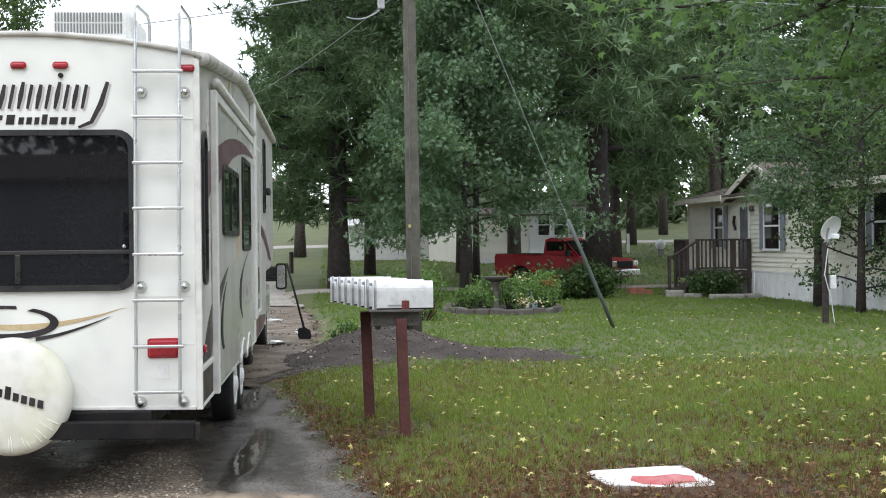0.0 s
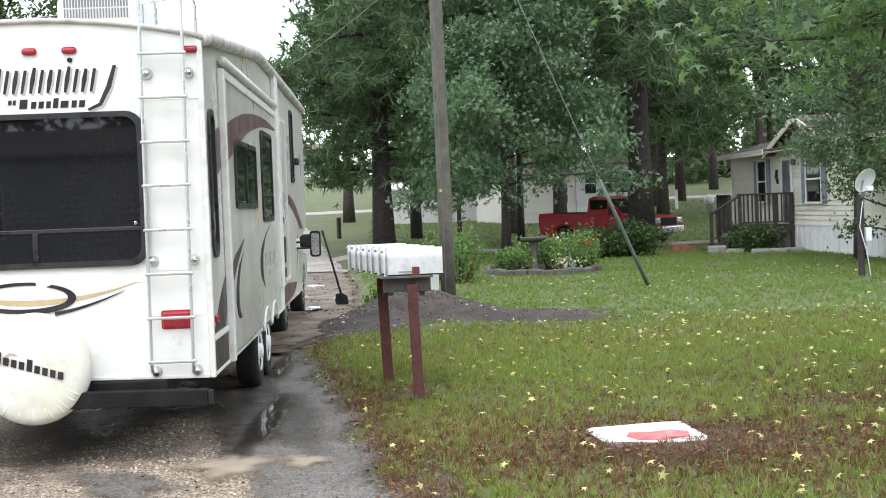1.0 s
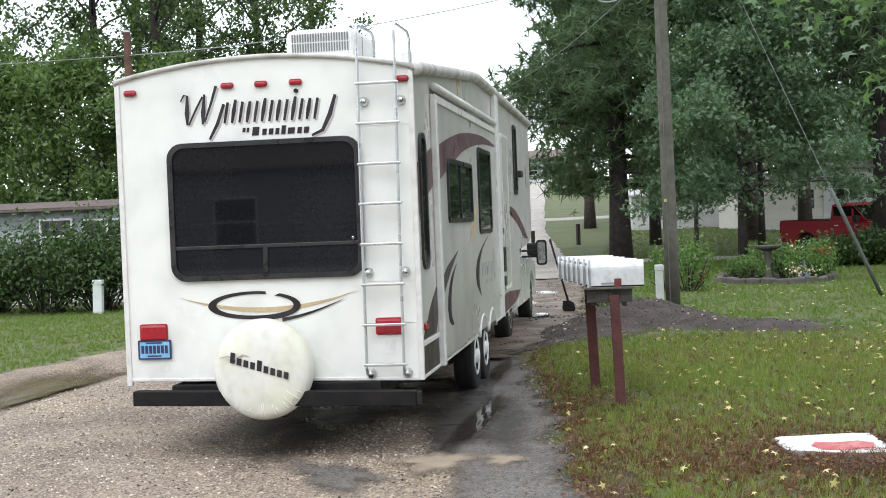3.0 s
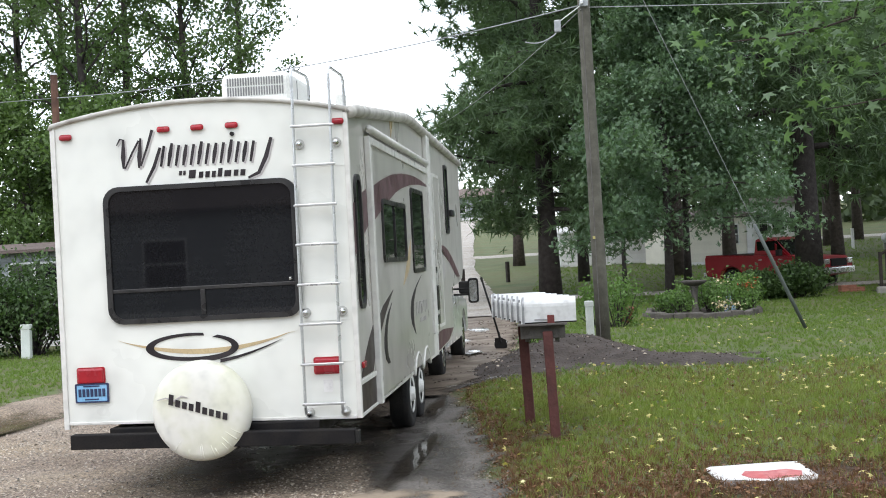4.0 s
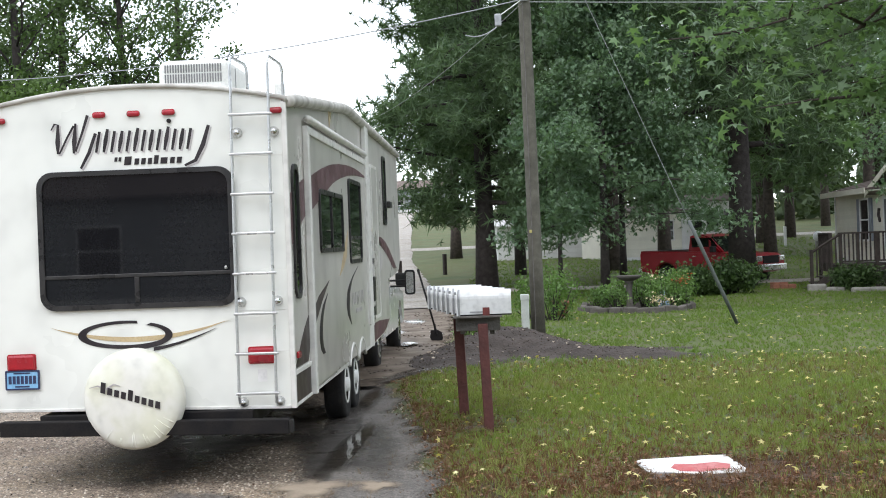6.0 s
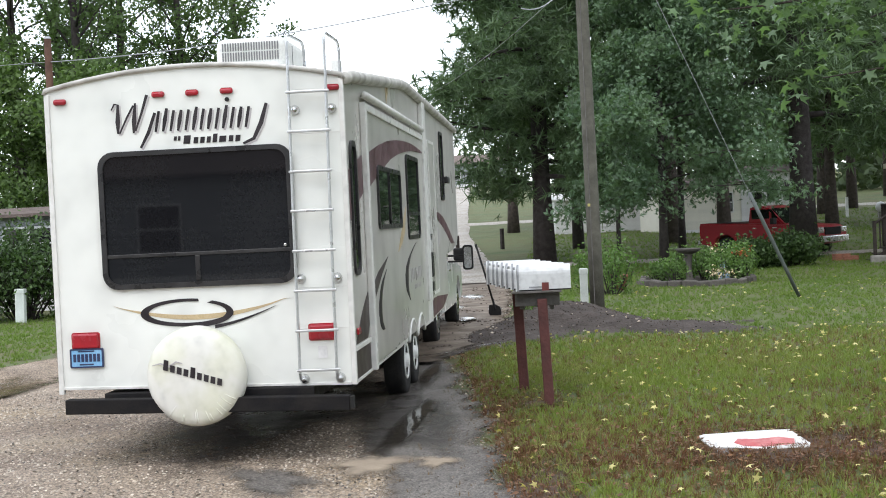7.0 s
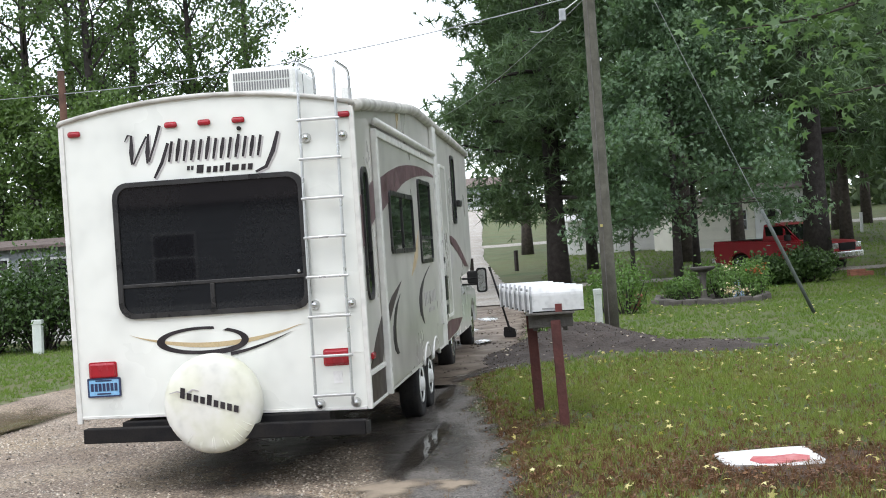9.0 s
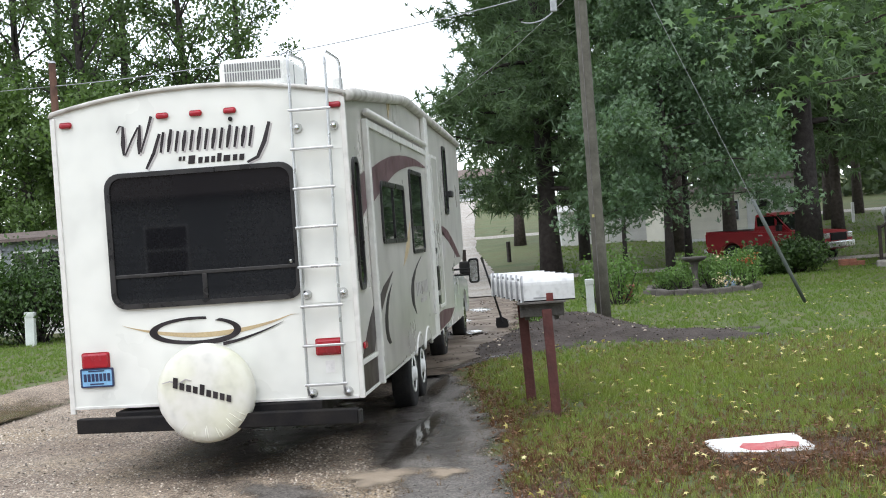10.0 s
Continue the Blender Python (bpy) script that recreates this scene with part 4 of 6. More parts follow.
part("flange", box(bmesh.new(), 0.0, 0.06, 5.75, 6.1, 0.93, 3.42, 0.012), M_TRIM, slide)
part("flange", box(bmesh.new(), 0.0, 0.05, 0.98, 5.75, 2.93, 3.0, 0.008), M_TRIM, slide)
part("slide_awning", pipe(bmesh.new(), [(0.05, 0.9, 3.06), (0.05, 5.7, 3.06)], 0.035, 10), M_TRIM, slide, "white slide topper roll", True)
part("awning_arm", box(bmesh.new(), 0.005, 0.045, 6.12, 6.2, 1.4, 3.38, 0.006), M_FRAME, camper)


def side_window(y0, y1, z0, z1, x=0.03, r=0.07):
    w = part("side_window", ring_frame(bmesh.new(), rounded(y0, y1, z0, z1, r), rounded(y0 + 0.045, y1 - 0.045, z0 + 0.045, z1 - 0.045, r * 0.7), lambda u, v: (x, u, v), (0.02, 0, 0)), M_FRAME, camper, "tinted side window with black frame")
    part("pane", slab(bmesh.new(), [(x + 0.002, u, v) for u, v in rounded(y0 + 0.03, y1 - 0.03, z0 + 0.03, z1 - 0.03, r * 0.7)], (0.006, 0, 0)), M_GLASS, w)
    return w


side_window(0.17, 0.5, 1.5, 2.63, 0.0, 0.12)
w = side_window(1.55, 3.32, 1.87, 2.47)
part("window_mullion", box(bmesh.new(), 0.034, 0.05, 2.38, 2.43, 1.9, 2.44), M_FRAME, w)
w = side_window(3.9, 5.1, 1.73, 2.68)
part("window_rail", box(bmesh.new(), 0.034, 0.05, 3.93, 5.07, 2.0, 2.04), M_FRAME, w)
side_window(8.45, 8.95, 2.22, 3.22, 0.0)

# side decals
arc_o = [(0.02, 2.36), (0.79, 2.52), (1.72, 2.66), (2.5, 2.75), (3.28, 2.8), (4.0, 2.825), (4.59, 2.83), (5.2, 2.815), (5.74, 2.79)]
arc_i = [(5.74, 2.77), (4.8, 2.755), (3.98, 2.71), (3.3, 2.65), (2.71, 2.58), (1.8, 2.41), (1.0, 2.24), (0.5, 2.1), (0.1, 1.95), (0.02, 1.9)]


def band(name, top, bottom, y0, y1, x, mat, label):
    ys = np.linspace(y0, y1, 18)
    t = np.interp(ys, [p[0] for p in top], [p[1] for p in top])
    b = np.interp(ys, [p[0] for p in bottom[::-1]], [p[1] for p in bottom[::-1]])
    return side_slab(name, list(zip(ys, t)) + list(zip(ys, b))[::-1], mat, x, 0.004, camper, label)


band("mauve_arc", arc_o, arc_i, 0.03, 0.87, 0.001, M_DECAL_MAUVE, "mauve arc decal")
band("mauve_arc", arc_o, arc_i, 0.99, 5.74, 0.031, M_DECAL_MAUVE, "mauve arc decal")
side_slab("black_flame", [(2.1, 1.6), (1.37, 1.48), (1.0, 1.375), (1.0, 1.16), (1.13, 1.26), (1.54, 1.42)], M_DECAL_BROWN, 0.031)
side_slab("black_flame", [(0.87, 1.33), (0.62, 1.235), (0.42, 1.14), (0.22, 1.02), (0.05, 0.935), (0.75, 0.935), (0.87, 1.04)], M_DECAL_BROWN, 0.001)
side_slab("brown_panel", [(0.03, 0.88), (0.87, 0.88), (0.87, 0.655), (0.03, 0.655)], M_DECAL_BROWN, 0.001)
side_slab("crescent", [(1.96, 1.48), (1.6, 1.38), (1.44, 1.29), (1.34, 1.19), (1.31, 1.09), (1.38, 0.98), (1.52, 0.93), (1.66, 0.93), (1.54, 1.0), (1.5, 1.08), (1.52, 1.19), (1.59, 1.28), (1.75, 1.39)], M_DECAL_BLACK, 0.031)
side_slab("crescent", [(4.66, 1.69), (4.2, 1.61), (3.83, 1.53), (3.58, 1.45), (3.47, 1.36), (3.46, 1.27), (3.53, 1.18), (3.84, 1.06), (3.72, 1.18), (3.7, 1.26), (3.76, 1.41), (4.06, 1.56)], M_DECAL_BLACK, 0.031)
side_slab("tan_flame", [(2.95, 1.62), (3.35, 1.86), (3.78, 2.1), (3.6, 1.82), (3.3, 1.7)], M_DECAL_TAN, 0.031)
side_slab("tan_flame", [(2.75, 3.14), (2.7, 3.31), (2.95, 3.4), (3.3, 3.38), (2.95, 3.33), (2.85, 3.22)], M_DECAL_TAN, 0.001)
side_slab("tan_flame", [(6.3, 2.2), (7.3, 1.98), (8.2, 1.9), (7.2, 2.08)], M_DECAL_TAN, 0.001)
mo = [(6.25, 1.93), (6.98, 2.02), (7.5, 2.05), (7.99, 2.04), (8.6, 1.98), (9.26, 1.86), (9.9, 1.71), (10.53, 1.55)]
mi = [(9.87, 1.56), (9.3, 1.69), (8.82, 1.79), (8.2, 1.88), (7.67, 1.95), (6.87, 1.96)]
side_slab("mauve_arc", mo + mi, M_DECAL_MAUVE, 0.001, 0.004, camper, "mauve arc decal")
side_slab("mauve_disc", [(7.3 + 0.75 * math.cos(a), 1.7 + 0.17 * math.sin(a)) for a in np.linspace(0, 2 * math.pi, 24)[:-1]], M_DECAL_GREY, 0.001, 0.004, camper, "pale mauve disc decal")
side_slab("mauve_panel", [(6.62, 0.66), (6.62, 0.9), (7.3, 0.9), (8.9, 0.83), (8.1, 0.7)], M_DECAL_MAUVE, 0.001, 0.004, camper, "mauve lower panel decal")
bm = bmesh.new()
for i in range(8):
    box(bm, 0.031, 0.035, 4.0 + i * 0.15, 4.1 + i * 0.15, 1.27 + (0.0 if i % 3 else -0.02), 1.4)
for i in range(5):
    box(bm, 0.031, 0.035, 4.35 + i * 0.13, 4.44 + i * 0.13, 1.16, 1.21)
part("side_brand_bars", bm, M_DECAL_GREY, camper, "pale brand line as plain bars")
part("side_marker", box(bmesh.new(), 0.0, 0.025, 0.12, 0.26, 1.01, 1.07, 0.015), M_RED, camper, "small red side marker light")
# entry door with hinges and dark service hatches
door = part("entry_door", ring_frame(bmesh.new(), rounded(6.7, 7.5, 0.95, 3.0, 0.06), rounded(6.74, 7.46, 0.99, 2.96, 0.05), lambda u, v: (0.0, u, v), (0.02, 0, 0)), M_TRIM, camper, "narrow white entry door")
part("door_leaf", slab(bmesh.new(), [(0.002, u, v) for u, v in rounded(6.74, 7.46, 0.99, 2.96, 0.05)], (0.012, 0, 0)), M_SIDE, door)
for y, z0, z1 in ((6.2, 1.68, 1.76), (6.35, 1.2, 1.52), (6.3, 1.02, 1.14)):
    part("door_hardware", box(bmesh.new(), 0.0, 0.05, y, y + 0.22, z0, z1, 0.01), M_FRAME, camper)
part("lamp", box(bmesh.new(), 0.0, 0.07, 9.05, 9.35, 2.48, 2.58, 0.02), M_FRAME, camper)

# wheel skirt with two scalloped arches, and the wheels
HUBS = (3.99, 4.86)
ys = np.linspace(2.6, 6.5, 90)
low = [max([BOT] + [0.385 + math.sqrt(max(0, 0.43 ** 2 - (y - c) ** 2)) for c in HUBS if abs(y - c) < 0.43]) for y in ys]
side_slab("wheel_skirt", [(y, 0.885) for y in ys] + list(zip(ys, low))[::-1], M_TRIM, -0.012, 0.022, camper, "white moulded skirt over the wheels")
for c in HUBS:
    bm = pipe(bmesh.new(), [(0.02, c + 0.45 * math.cos(a), 0.385 + 0.45 * math.sin(a)) for a in np.linspace(radians(32), radians(148), 14)], 0.022, 8)
    part("arch_lip", bm, M_TRIM, camper, "", True)
TYRE = [(0.2, -0.1), (0.3, -0.115), (0.355, -0.11), (0.382, -0.08), (0.385, -0.03), (0.385, 0.03), (0.382, 0.08), (0.355, 0.11), (0.3, 0.115), (0.2, 0.1)]


def wheel(parent, x, y, out=1, r=0.385, rim=M_AC):
    k = r / 0.385
    t = part("wheel", lathe(bmesh.new(), [(a * k, h) for a, h in TYRE], (x, y, r), "x", 32), M_BLACK, parent, "black tyre on a white steel rim", True)
    part("rim", lathe(bmesh.new(), [(0.215 * k, 0.1 * out), (0.2 * k, 0.115 * out), (0.16 * k, 0.085 * out), (0.085 * k, 0.1 * out), (0.07 * k, 0.135 * out), (0.02 * k, 0.14 * out)], (x, y, r), "x", 24), rim, t, "", True)
    return t


for c in HUBS:
    wheel(camper, -0.17, c)
    wheel(camper, -W + 0.17, c, -1)
part("axle", rod(bmesh.new(), (-W + 0.2, HUBS[0], 0.385), (-0.2, HUBS[0], 0.385), 0.05), M_STEEL, camper)
part("axle", rod(bmesh.new(), (-W + 0.2, HUBS[1], 0.385), (-0.2, HUBS[1], 0.385), 0.05), M_STEEL, camper)
part("underbelly", box(bmesh.new(), -2.0, -0.42, 3.0, 6.0, 0.6, 0.93), M_BLACK, camper)
part("street_side_slide", box(bmesh.new(), -W - 0.16, -W, 0.35, 4.6, 0.78, 2.98, 0.01), M_FRAME, camper, "dark edge seal of the far slide-out")

# ---- trees ----
def limb_path(r, start, direction, length, sag, n=5):
    pts = [np.array(start, float)]
    d = np.array(direction, float)
    d /= np.linalg.norm(d)
    for i in range(n):
        d = d + r.normal(0, 0.13, 3) + np.array([0, 0, sag / n])
        d /= np.linalg.norm(d)
        pts.append(pts[-1] + d * length / n)
    return pts


def tree(name, x, y, tall, girth, low, radius, mat, template, leaves, leaf_size, label, category="tree", bark=None, seed=1, limbs=34, sag=-0.1, lean=(0, 0),
         profile=None, clump=0.55, flat=None, up=0.35, sector=None, group="", top_power=1.0, per_limb=5):
    """A tapered trunk with limbs and twigs, and a crown of many small leaves in clumps along them."""
    r = np.random.default_rng(seed)
    z0 = float(height(x, y))
    ob = thing(name, pose(x, y, z0 - 0.05), label, category, group)
    bark = bark or M_BARK
    bm = bmesh.new()
    tr = [(lean[0] * k + 0.12 * math.sin(3 * k + seed) * k, lean[1] * k + 0.12 * math.cos(2.3 * k + seed) * k, tall * k) for k in np.linspace(0, 1, 9)]
    pipe(bm, tr, [girth * (1.2 if i == 0 else 1) * (1 - 0.88 * (i / 8)) for i in range(9)], 10)
    profile = profile or (lambda u: math.sin(math.pi * min(1, 0.12 + 0.9 * u)) ** 0.7)
    spots = []
    for i in range(limbs):
        u = (i + r.uniform(0, 1)) / limbs
        u = u ** top_power
        z = low + (tall - low) * 0.97 * u
        k = z / tall
        base = np.array([np.interp(k, np.linspace(0, 1, 9), [p[j] for p in tr]) for j in range(3)])
        a = r.uniform(*sector) if sector else i * 2.39996 + r.normal(0, 0.3)
        ln = radius * profile(u) * r.uniform(0.7, 1.12)
        if ln < 0.25:
            continue
        pts = limb_path(r, base, (math.cos(a), math.sin(a), up + 0.5 * u), ln, sag)
        rr = girth * 0.33 * (1 - 0.75 * k) * min(1, 0.4 + ln / radius)
        pipe(bm, [tuple(p) for p in pts], [max(0.008, rr * (1 - 0.85 * j / 5)) for j in range(6)], 5)
        for j in range(per_limb):
            q = r.uniform(0.3, 1.0)
            p = np.array([np.interp(q * 5, range(6), [s[c] for s in pts]) for c in range(3)])
            side = r.normal(0, 1, 3) * np.array([1, 1, 0.55])
            side /= np.linalg.norm(side)
            tw = min(ln, radius) * r.uniform(0.12, 0.34)
            e = p + side * tw + np.array([0, 0, sag * 0.6 * tw])
            pipe(bm, [tuple(p), tuple((p + e) / 2 + r.normal(0, 0.03, 3)), tuple(e)], [0.012 + rr * 0.15, 0.01, 0.005], 4)
            spots += [e, (p + e) / 2, p]
        spots += [pts[-1], pts[-2], pts[-1]]
    part("trunk", bm, bark, ob, "", True)
    spots = np.array(spots)
    pick = spots[r.integers(0, len(spots), leaves)]
    pos = pick + r.normal(0, clump, (leaves, 3)) * np.array([1, 1, 0.6])
    tv, tf = template
    v, f = scatter(tv, tf, pos, turns_random(leaves, flat, r), r.uniform(leaf_size * 0.65, leaf_size * 1.25, leaves))
    raw("crown", v, f, mat, ob)
    return ob


LOBE = ([(0, -0.5, 0), (-0.5, 0.1, -0.08), (-0.16, -0.12, 0.02), (-0.17, 0.02, 0.03), (0.0, 0.5, -0.06), (0.17, 0.02, 0.03), (0.16, -0.12, 0.02), (0.5, 0.1, -0.08)], [(0, 1, 2), (0, 3, 4), (0, 4, 5), (0, 6, 7)])
STAR, LEAF, TUFT = (STAR_V, STAR_F), (LEAF_V, LEAF_F), (TUFT_V, TUFT_F)
full = lambda u: (0.75 + 0.25 * math.sin(math.pi * u)) * (1 - 0.55 * max(0, u - 0.6) / 0.4)

tree("pine_tree", 1.1, 36, 21, 0.36, 2.6, 4.7, M_PINE, TUFT, 10500, 0.42, "tall dark pine with long drooping needle boughs", bark=M_BARK_DARK, seed=11, limbs=72, sag=-0.35, profile=full, clump=0.42, up=0.15)
tree("pine_tree", 2.4, 45, 24, 0.22, 5, 5.0, M_PINE, TUFT_FAR, 7000, 0.45, "tall dark pine behind the road edge", bark=M_BARK_DARK, seed=12, limbs=46, sag=-0.3, profile=full, clump=0.45, up=0.2)
tree("sweetgum_tree", 4.7, 28.7, 13, 0.14, 2.05, 4.3, M_GUM, LOBE, 56000, 0.17, "dense green sweetgum with low hanging branches", bark=M_BARK_DARK, seed=13, limbs=60, sag=-0.35, profile=lambda u: (1 - 0.75 * u) * (0.8 + 0.2 * math.sin(9 * u)), clump=0.3, up=0.25, per_limb=6)
tree("sweetgum_tree", 6.2, 39.5, 12, 0.14, 3.3, 3.4, M_GUM, LOBE, 14000, 0.2, "leafy sweetgum beside the garden bed", bark=M_BARK_DARK, seed=14, limbs=46, sag=-0.2, profile=full, clump=0.4)
tree("pine_tree", 9.5, 33, 22, 0.43, 4.4, 6.0, M_PINE, TUFT, 6500, 0.5, "massive dark pine beside the lane", bark=M_BARK_DARK, seed=15, limbs=50, sag=-0.25, profile=full, clump=0.5, up=0.2)
tree("pine_tree", 6.4, 46, 24, 0.33, 6, 5.5, M_PINE, TUFT_FAR, 4200, 0.5, "tall pine with a thick dark trunk", bark=M_BARK, seed=16, limbs=44, sag=-0.25, profile=full, clump=0.5, up=0.2)
tree("pine_tree", 8.8, 48, 23, 0.29, 7, 5, M_PINE, TUFT_FAR, 3600, 0.5, "tall pine standing behind the red pickup", bark=M_BARK, seed=17, limbs=40, sag=-0.25, profile=full, clump=0.5)
tree("oak_sapling", 3.6, 33.5, 6, 0.09, 2.6, 1.6, M_GUM, LOBE, 2500, 0.16, "slim young tree with a thin trunk", bark=M_BARK_DARK, seed=18, limbs=20, clump=0.25)
tree("shade_tree", 12.5, 21.3, 9, 0.13, 2.0, 2.5, M_GUM, LOBE, 17000, 0.13, "dark leafy tree growing beside the cream house", bark=M_BARK_DARK, seed=19, limbs=48, sag=-0.3, profile=full, clump=0.24)
tree("shade_tree", 12.55, 18.9, 8, 0.1, 0.5, 1.9, M_HEDGE, LEAF, 14000, 0.1, "low bushy tree against the house wall", bark=M_BARK_DARK, seed=20, limbs=44, clump=0.22, profile=full)
for i, (tx, ty, hh, rr) in enumerate([(17.5, 47, 21, 4.6), (21, 58, 24, 5.2), (19, 70, 24, 5.5), (26, 50, 22, 5), (-0.9, 62, 14, 2.6), (3, 72, 22, 5), (9, 78, 26, 6), (30, 64, 25, 6), (24, 82, 27, 6.5), (14.8, 55, 17, 4.4), (16.5, 66, 18, 5.2), (22.5, 49, 18, 4.6)]):
    tree("pine_tree", tx, ty, hh, 0.3, 4.5 if i < 9 else 3.2, rr, M_PINE, TUFT_FAR, 2600 if i < 9 else 2900, 0.58, "tall pine in the woods behind the homes", bark=M_BARK, seed=40 + i, limbs=34, sag=-0.2, profile=full, clump=0.6, group="background pines")

# the near sweetgum whose boughs hang into the view
tree("sweetgum_tree", 7.95, -0.9, 7.0, 0.2, 3.65, 4.75, M_GUM_NEAR, STAR, 27000, 0.128, "near sweetgum with broad star-shaped green leaves", bark=M_BARK, seed=23, limbs=44, sag=-0.31, clump=0.22, up=0.2,
     profile=lambda u: 1.0 - 0.35 * u, sector=(radians(105), radians(235)), flat=48, per_limb=8, top_power=1.5)

# the row of hardwoods behind the homes on the far side of the drive
for i, (tx, ty, hh, rr, n) in enumerate([(-10.8, 33, 13.5, 3.4, 6000), (-13.2, 30, 14.5, 3.8, 7000), (-16.5, 33, 16, 4.2, 7000), (-20, 30, 16, 4.2, 6000), (-14.5, 38, 18, 4.2, 6000), (-10.9, 41, 15.5, 3.2, 4500), (-18.5, 42, 19, 4.8, 6000), (-24, 37, 18, 5, 5000), (-12.2, 28.5, 6.5, 2.6, 7000), (-15.5, 28, 7, 2.8, 7000), (-18.6, 28, 7.5, 3, 7000), (-10.4, 30, 6, 2.2, 5000)]):
    tree("hardwood_tree", tx, ty, hh, 0.25 if hh > 9 else 0.1, 2.5 if hh > 9 else 0.7, rr, M_OAK if hh > 9 else M_SAPLING, LEAF, int(n * 2.1), 0.18, "tall open hardwood with sky showing through" if hh > 9 else "bushy young hardwood in bright green leaf", bark=M_BARK_DARK, seed=70 + i, limbs=36 if hh > 9 else 44, sag=0.1, clump=0.27 if hh > 9 else 0.34, up=0.6, profile=full, group="hardwoods behind the trailer")


def bush(name, x, y, rx, ry, tall, mat, n, size, label, seed, template=LEAF, stems=14, category="shrub", z=None):
    """A bush of stems and leaves, fuller outside, with an uneven top."""
    r = np.random.default_rng(seed)
    z0 = float(height(x, y)) if z is None else z
    ob = thing(name, pose(x, y, z0 - 0.02), label, category)
    bm = bmesh.new()
    tips = []
    for i in range(stems):
        a, q = r.uniform(0, 2 * math.pi), math.sqrt(r.uniform(0.02, 1))
        e = np.array([rx * q * math.cos(a), ry * q * math.sin(a), tall * r.uniform(0.7, 1.05) * (1 - 0.45 * q * q)])
        p = [e * np.array([0.25, 0.25, 0]), e * np.array([0.6, 0.6, 0.5]) + r.normal(0, 0.04, 3), e]
        pipe(bm, [tuple(t) for t in p], [0.02, 0.014, 0.005], 4)
        tips += [p[1], (p[1] + e) / 2, e, e]
    part("stem", bm, M_BARK_DARK, ob)
    tips = np.array(tips)
    pos = tips[r.integers(0, len(tips), n)] + r.normal(0, 1, (n, 3)) * np.array([rx * 0.2, ry * 0.2, tall * 0.13])
    pos[:, 2] = np.abs(pos[:, 2])
    v, f = scatter(template[0], template[1], pos, turns_random(n, None, r), r.uniform(size * 0.6, size * 1.2, n))
    raw("leaves", v, f, mat, ob)
    return ob


for i, (bx, by, rr, hh) in enumerate([(-12.9, 17.8, 1.3, 1.75), (-11.5, 17.6, 1.3, 1.95), (-10.3, 17.9, 1.1, 2.0), (-14.4, 18.3, 1.4, 1.7), (-9.2, 18.6, 0.9, 1.8), (-16.2, 18.6, 1.4, 1.7)]):
    bush("hedge_bush", bx, by, rr, rr * 0.8, hh, M_HEDGE, 4200, 0.13, "rounded dark green hedge bush before a trailer home", 90 + i, stems=60)
for i, (bx, by, rr, hh) in enumerate([(7.2, 27.6, 0.8, 0.85), (8.15, 27.9, 0.9, 0.95)]):
    bush("garden_shrub", bx, by, rr, rr * 0.8, hh, M_HEDGE, 3600, 0.14, "dense dark garden shrub on the lawn", 100 + i, stems=40)


# far woods close the view all round
def far_woods():
    r = np.random.default_rng(5)
    pos = []
    for k in range(150):
        a = 2 * math.pi * k / 150
        d = r.uniform(120, 190)
        if abs((math.degrees(a) - 97.5 + 180) % 360 - 180) < 10:
            d = r.uniform(260, 330)
        cx, cy = d * math.cos(a), d * math.sin(a)
        hh = r.uniform(10, 19) * (0.6 if d > 200 else 1)
        for j in range(170):
            u = r.uniform(0, 1)
            q = 6.0 * math.sqrt(r.uniform(0, 1)) * (1 - 0.6 * u)
            b = r.uniform(0, 2 * math.pi)
            pos.append((cx + q * math.cos(b), cy + q * math.sin(b), float(height(cx, cy)) + hh * u))
    pos = np.array(pos)
    v, f = scatter(LEAF_V, LEAF_F, pos, turns_random(len(pos), None, r), r.uniform(1.0, 2.4, len(pos)))
    return raw("far_woods", v, f, M_FAR, None, "distant line of mixed woods", "woods", "stuff")


far_woods()


def woodland_edge():
    """Tangled undergrowth and low trees along the far side of the clearing."""
    r = np.random.default_rng(8)
    pos = []
    for k in range(90):
        cx, cy = r.uniform(2, 75), r.uniform(92, 118)
        if k < 30:
            cx, cy = r.uniform(-60, -16), r.uniform(55, 100)
        hh = r.uniform(2.5, 9)
        for j in range(260):
            u = r.uniform(0, 1)
            q = hh * 0.42 * math.sqrt(r.uniform(0, 1)) * (1 - 0.4 * u)
            b = r.uniform(0, 2 * math.pi)
            pos.append((cx + q * math.cos(b), cy + q * math.sin(b), float(height(cx, cy)) + hh * u))
    pos = np.array(pos)
    v, f = scatter(LEAF_V, LEAF_F, pos, turns_random(len(pos), None, r), r.uniform(0.5, 1.2, len(pos)))
    return raw("woodland_edge", v, f, M_FAR, None, "tangled green undergrowth along the clearing", "woods", "stuff")


woodland_edge()

# ---- mailboxes ----
boxes_stand = thing("mailbox_stand", pose(1.4, 2.5, 0), "weathered timber mailbox stand on two red posts", "mailbox stand")


def local(bm, dx=-1.4, dy=-2.5):
    bmesh.ops.translate(bm, verts=bm.verts[:], vec=(dx, dy, 0))
    return bm


def leaning_post(px, py, w, z0, z1, tilt):
    bm = box(bmesh.new(), -w, w, -w, w, 0, z1 - z0, 0.008)
    bmesh.ops.transform(bm, matrix=pose(px, py, z0, 0, tilt, 0), verts=bm.verts[:])
    return local(bm)


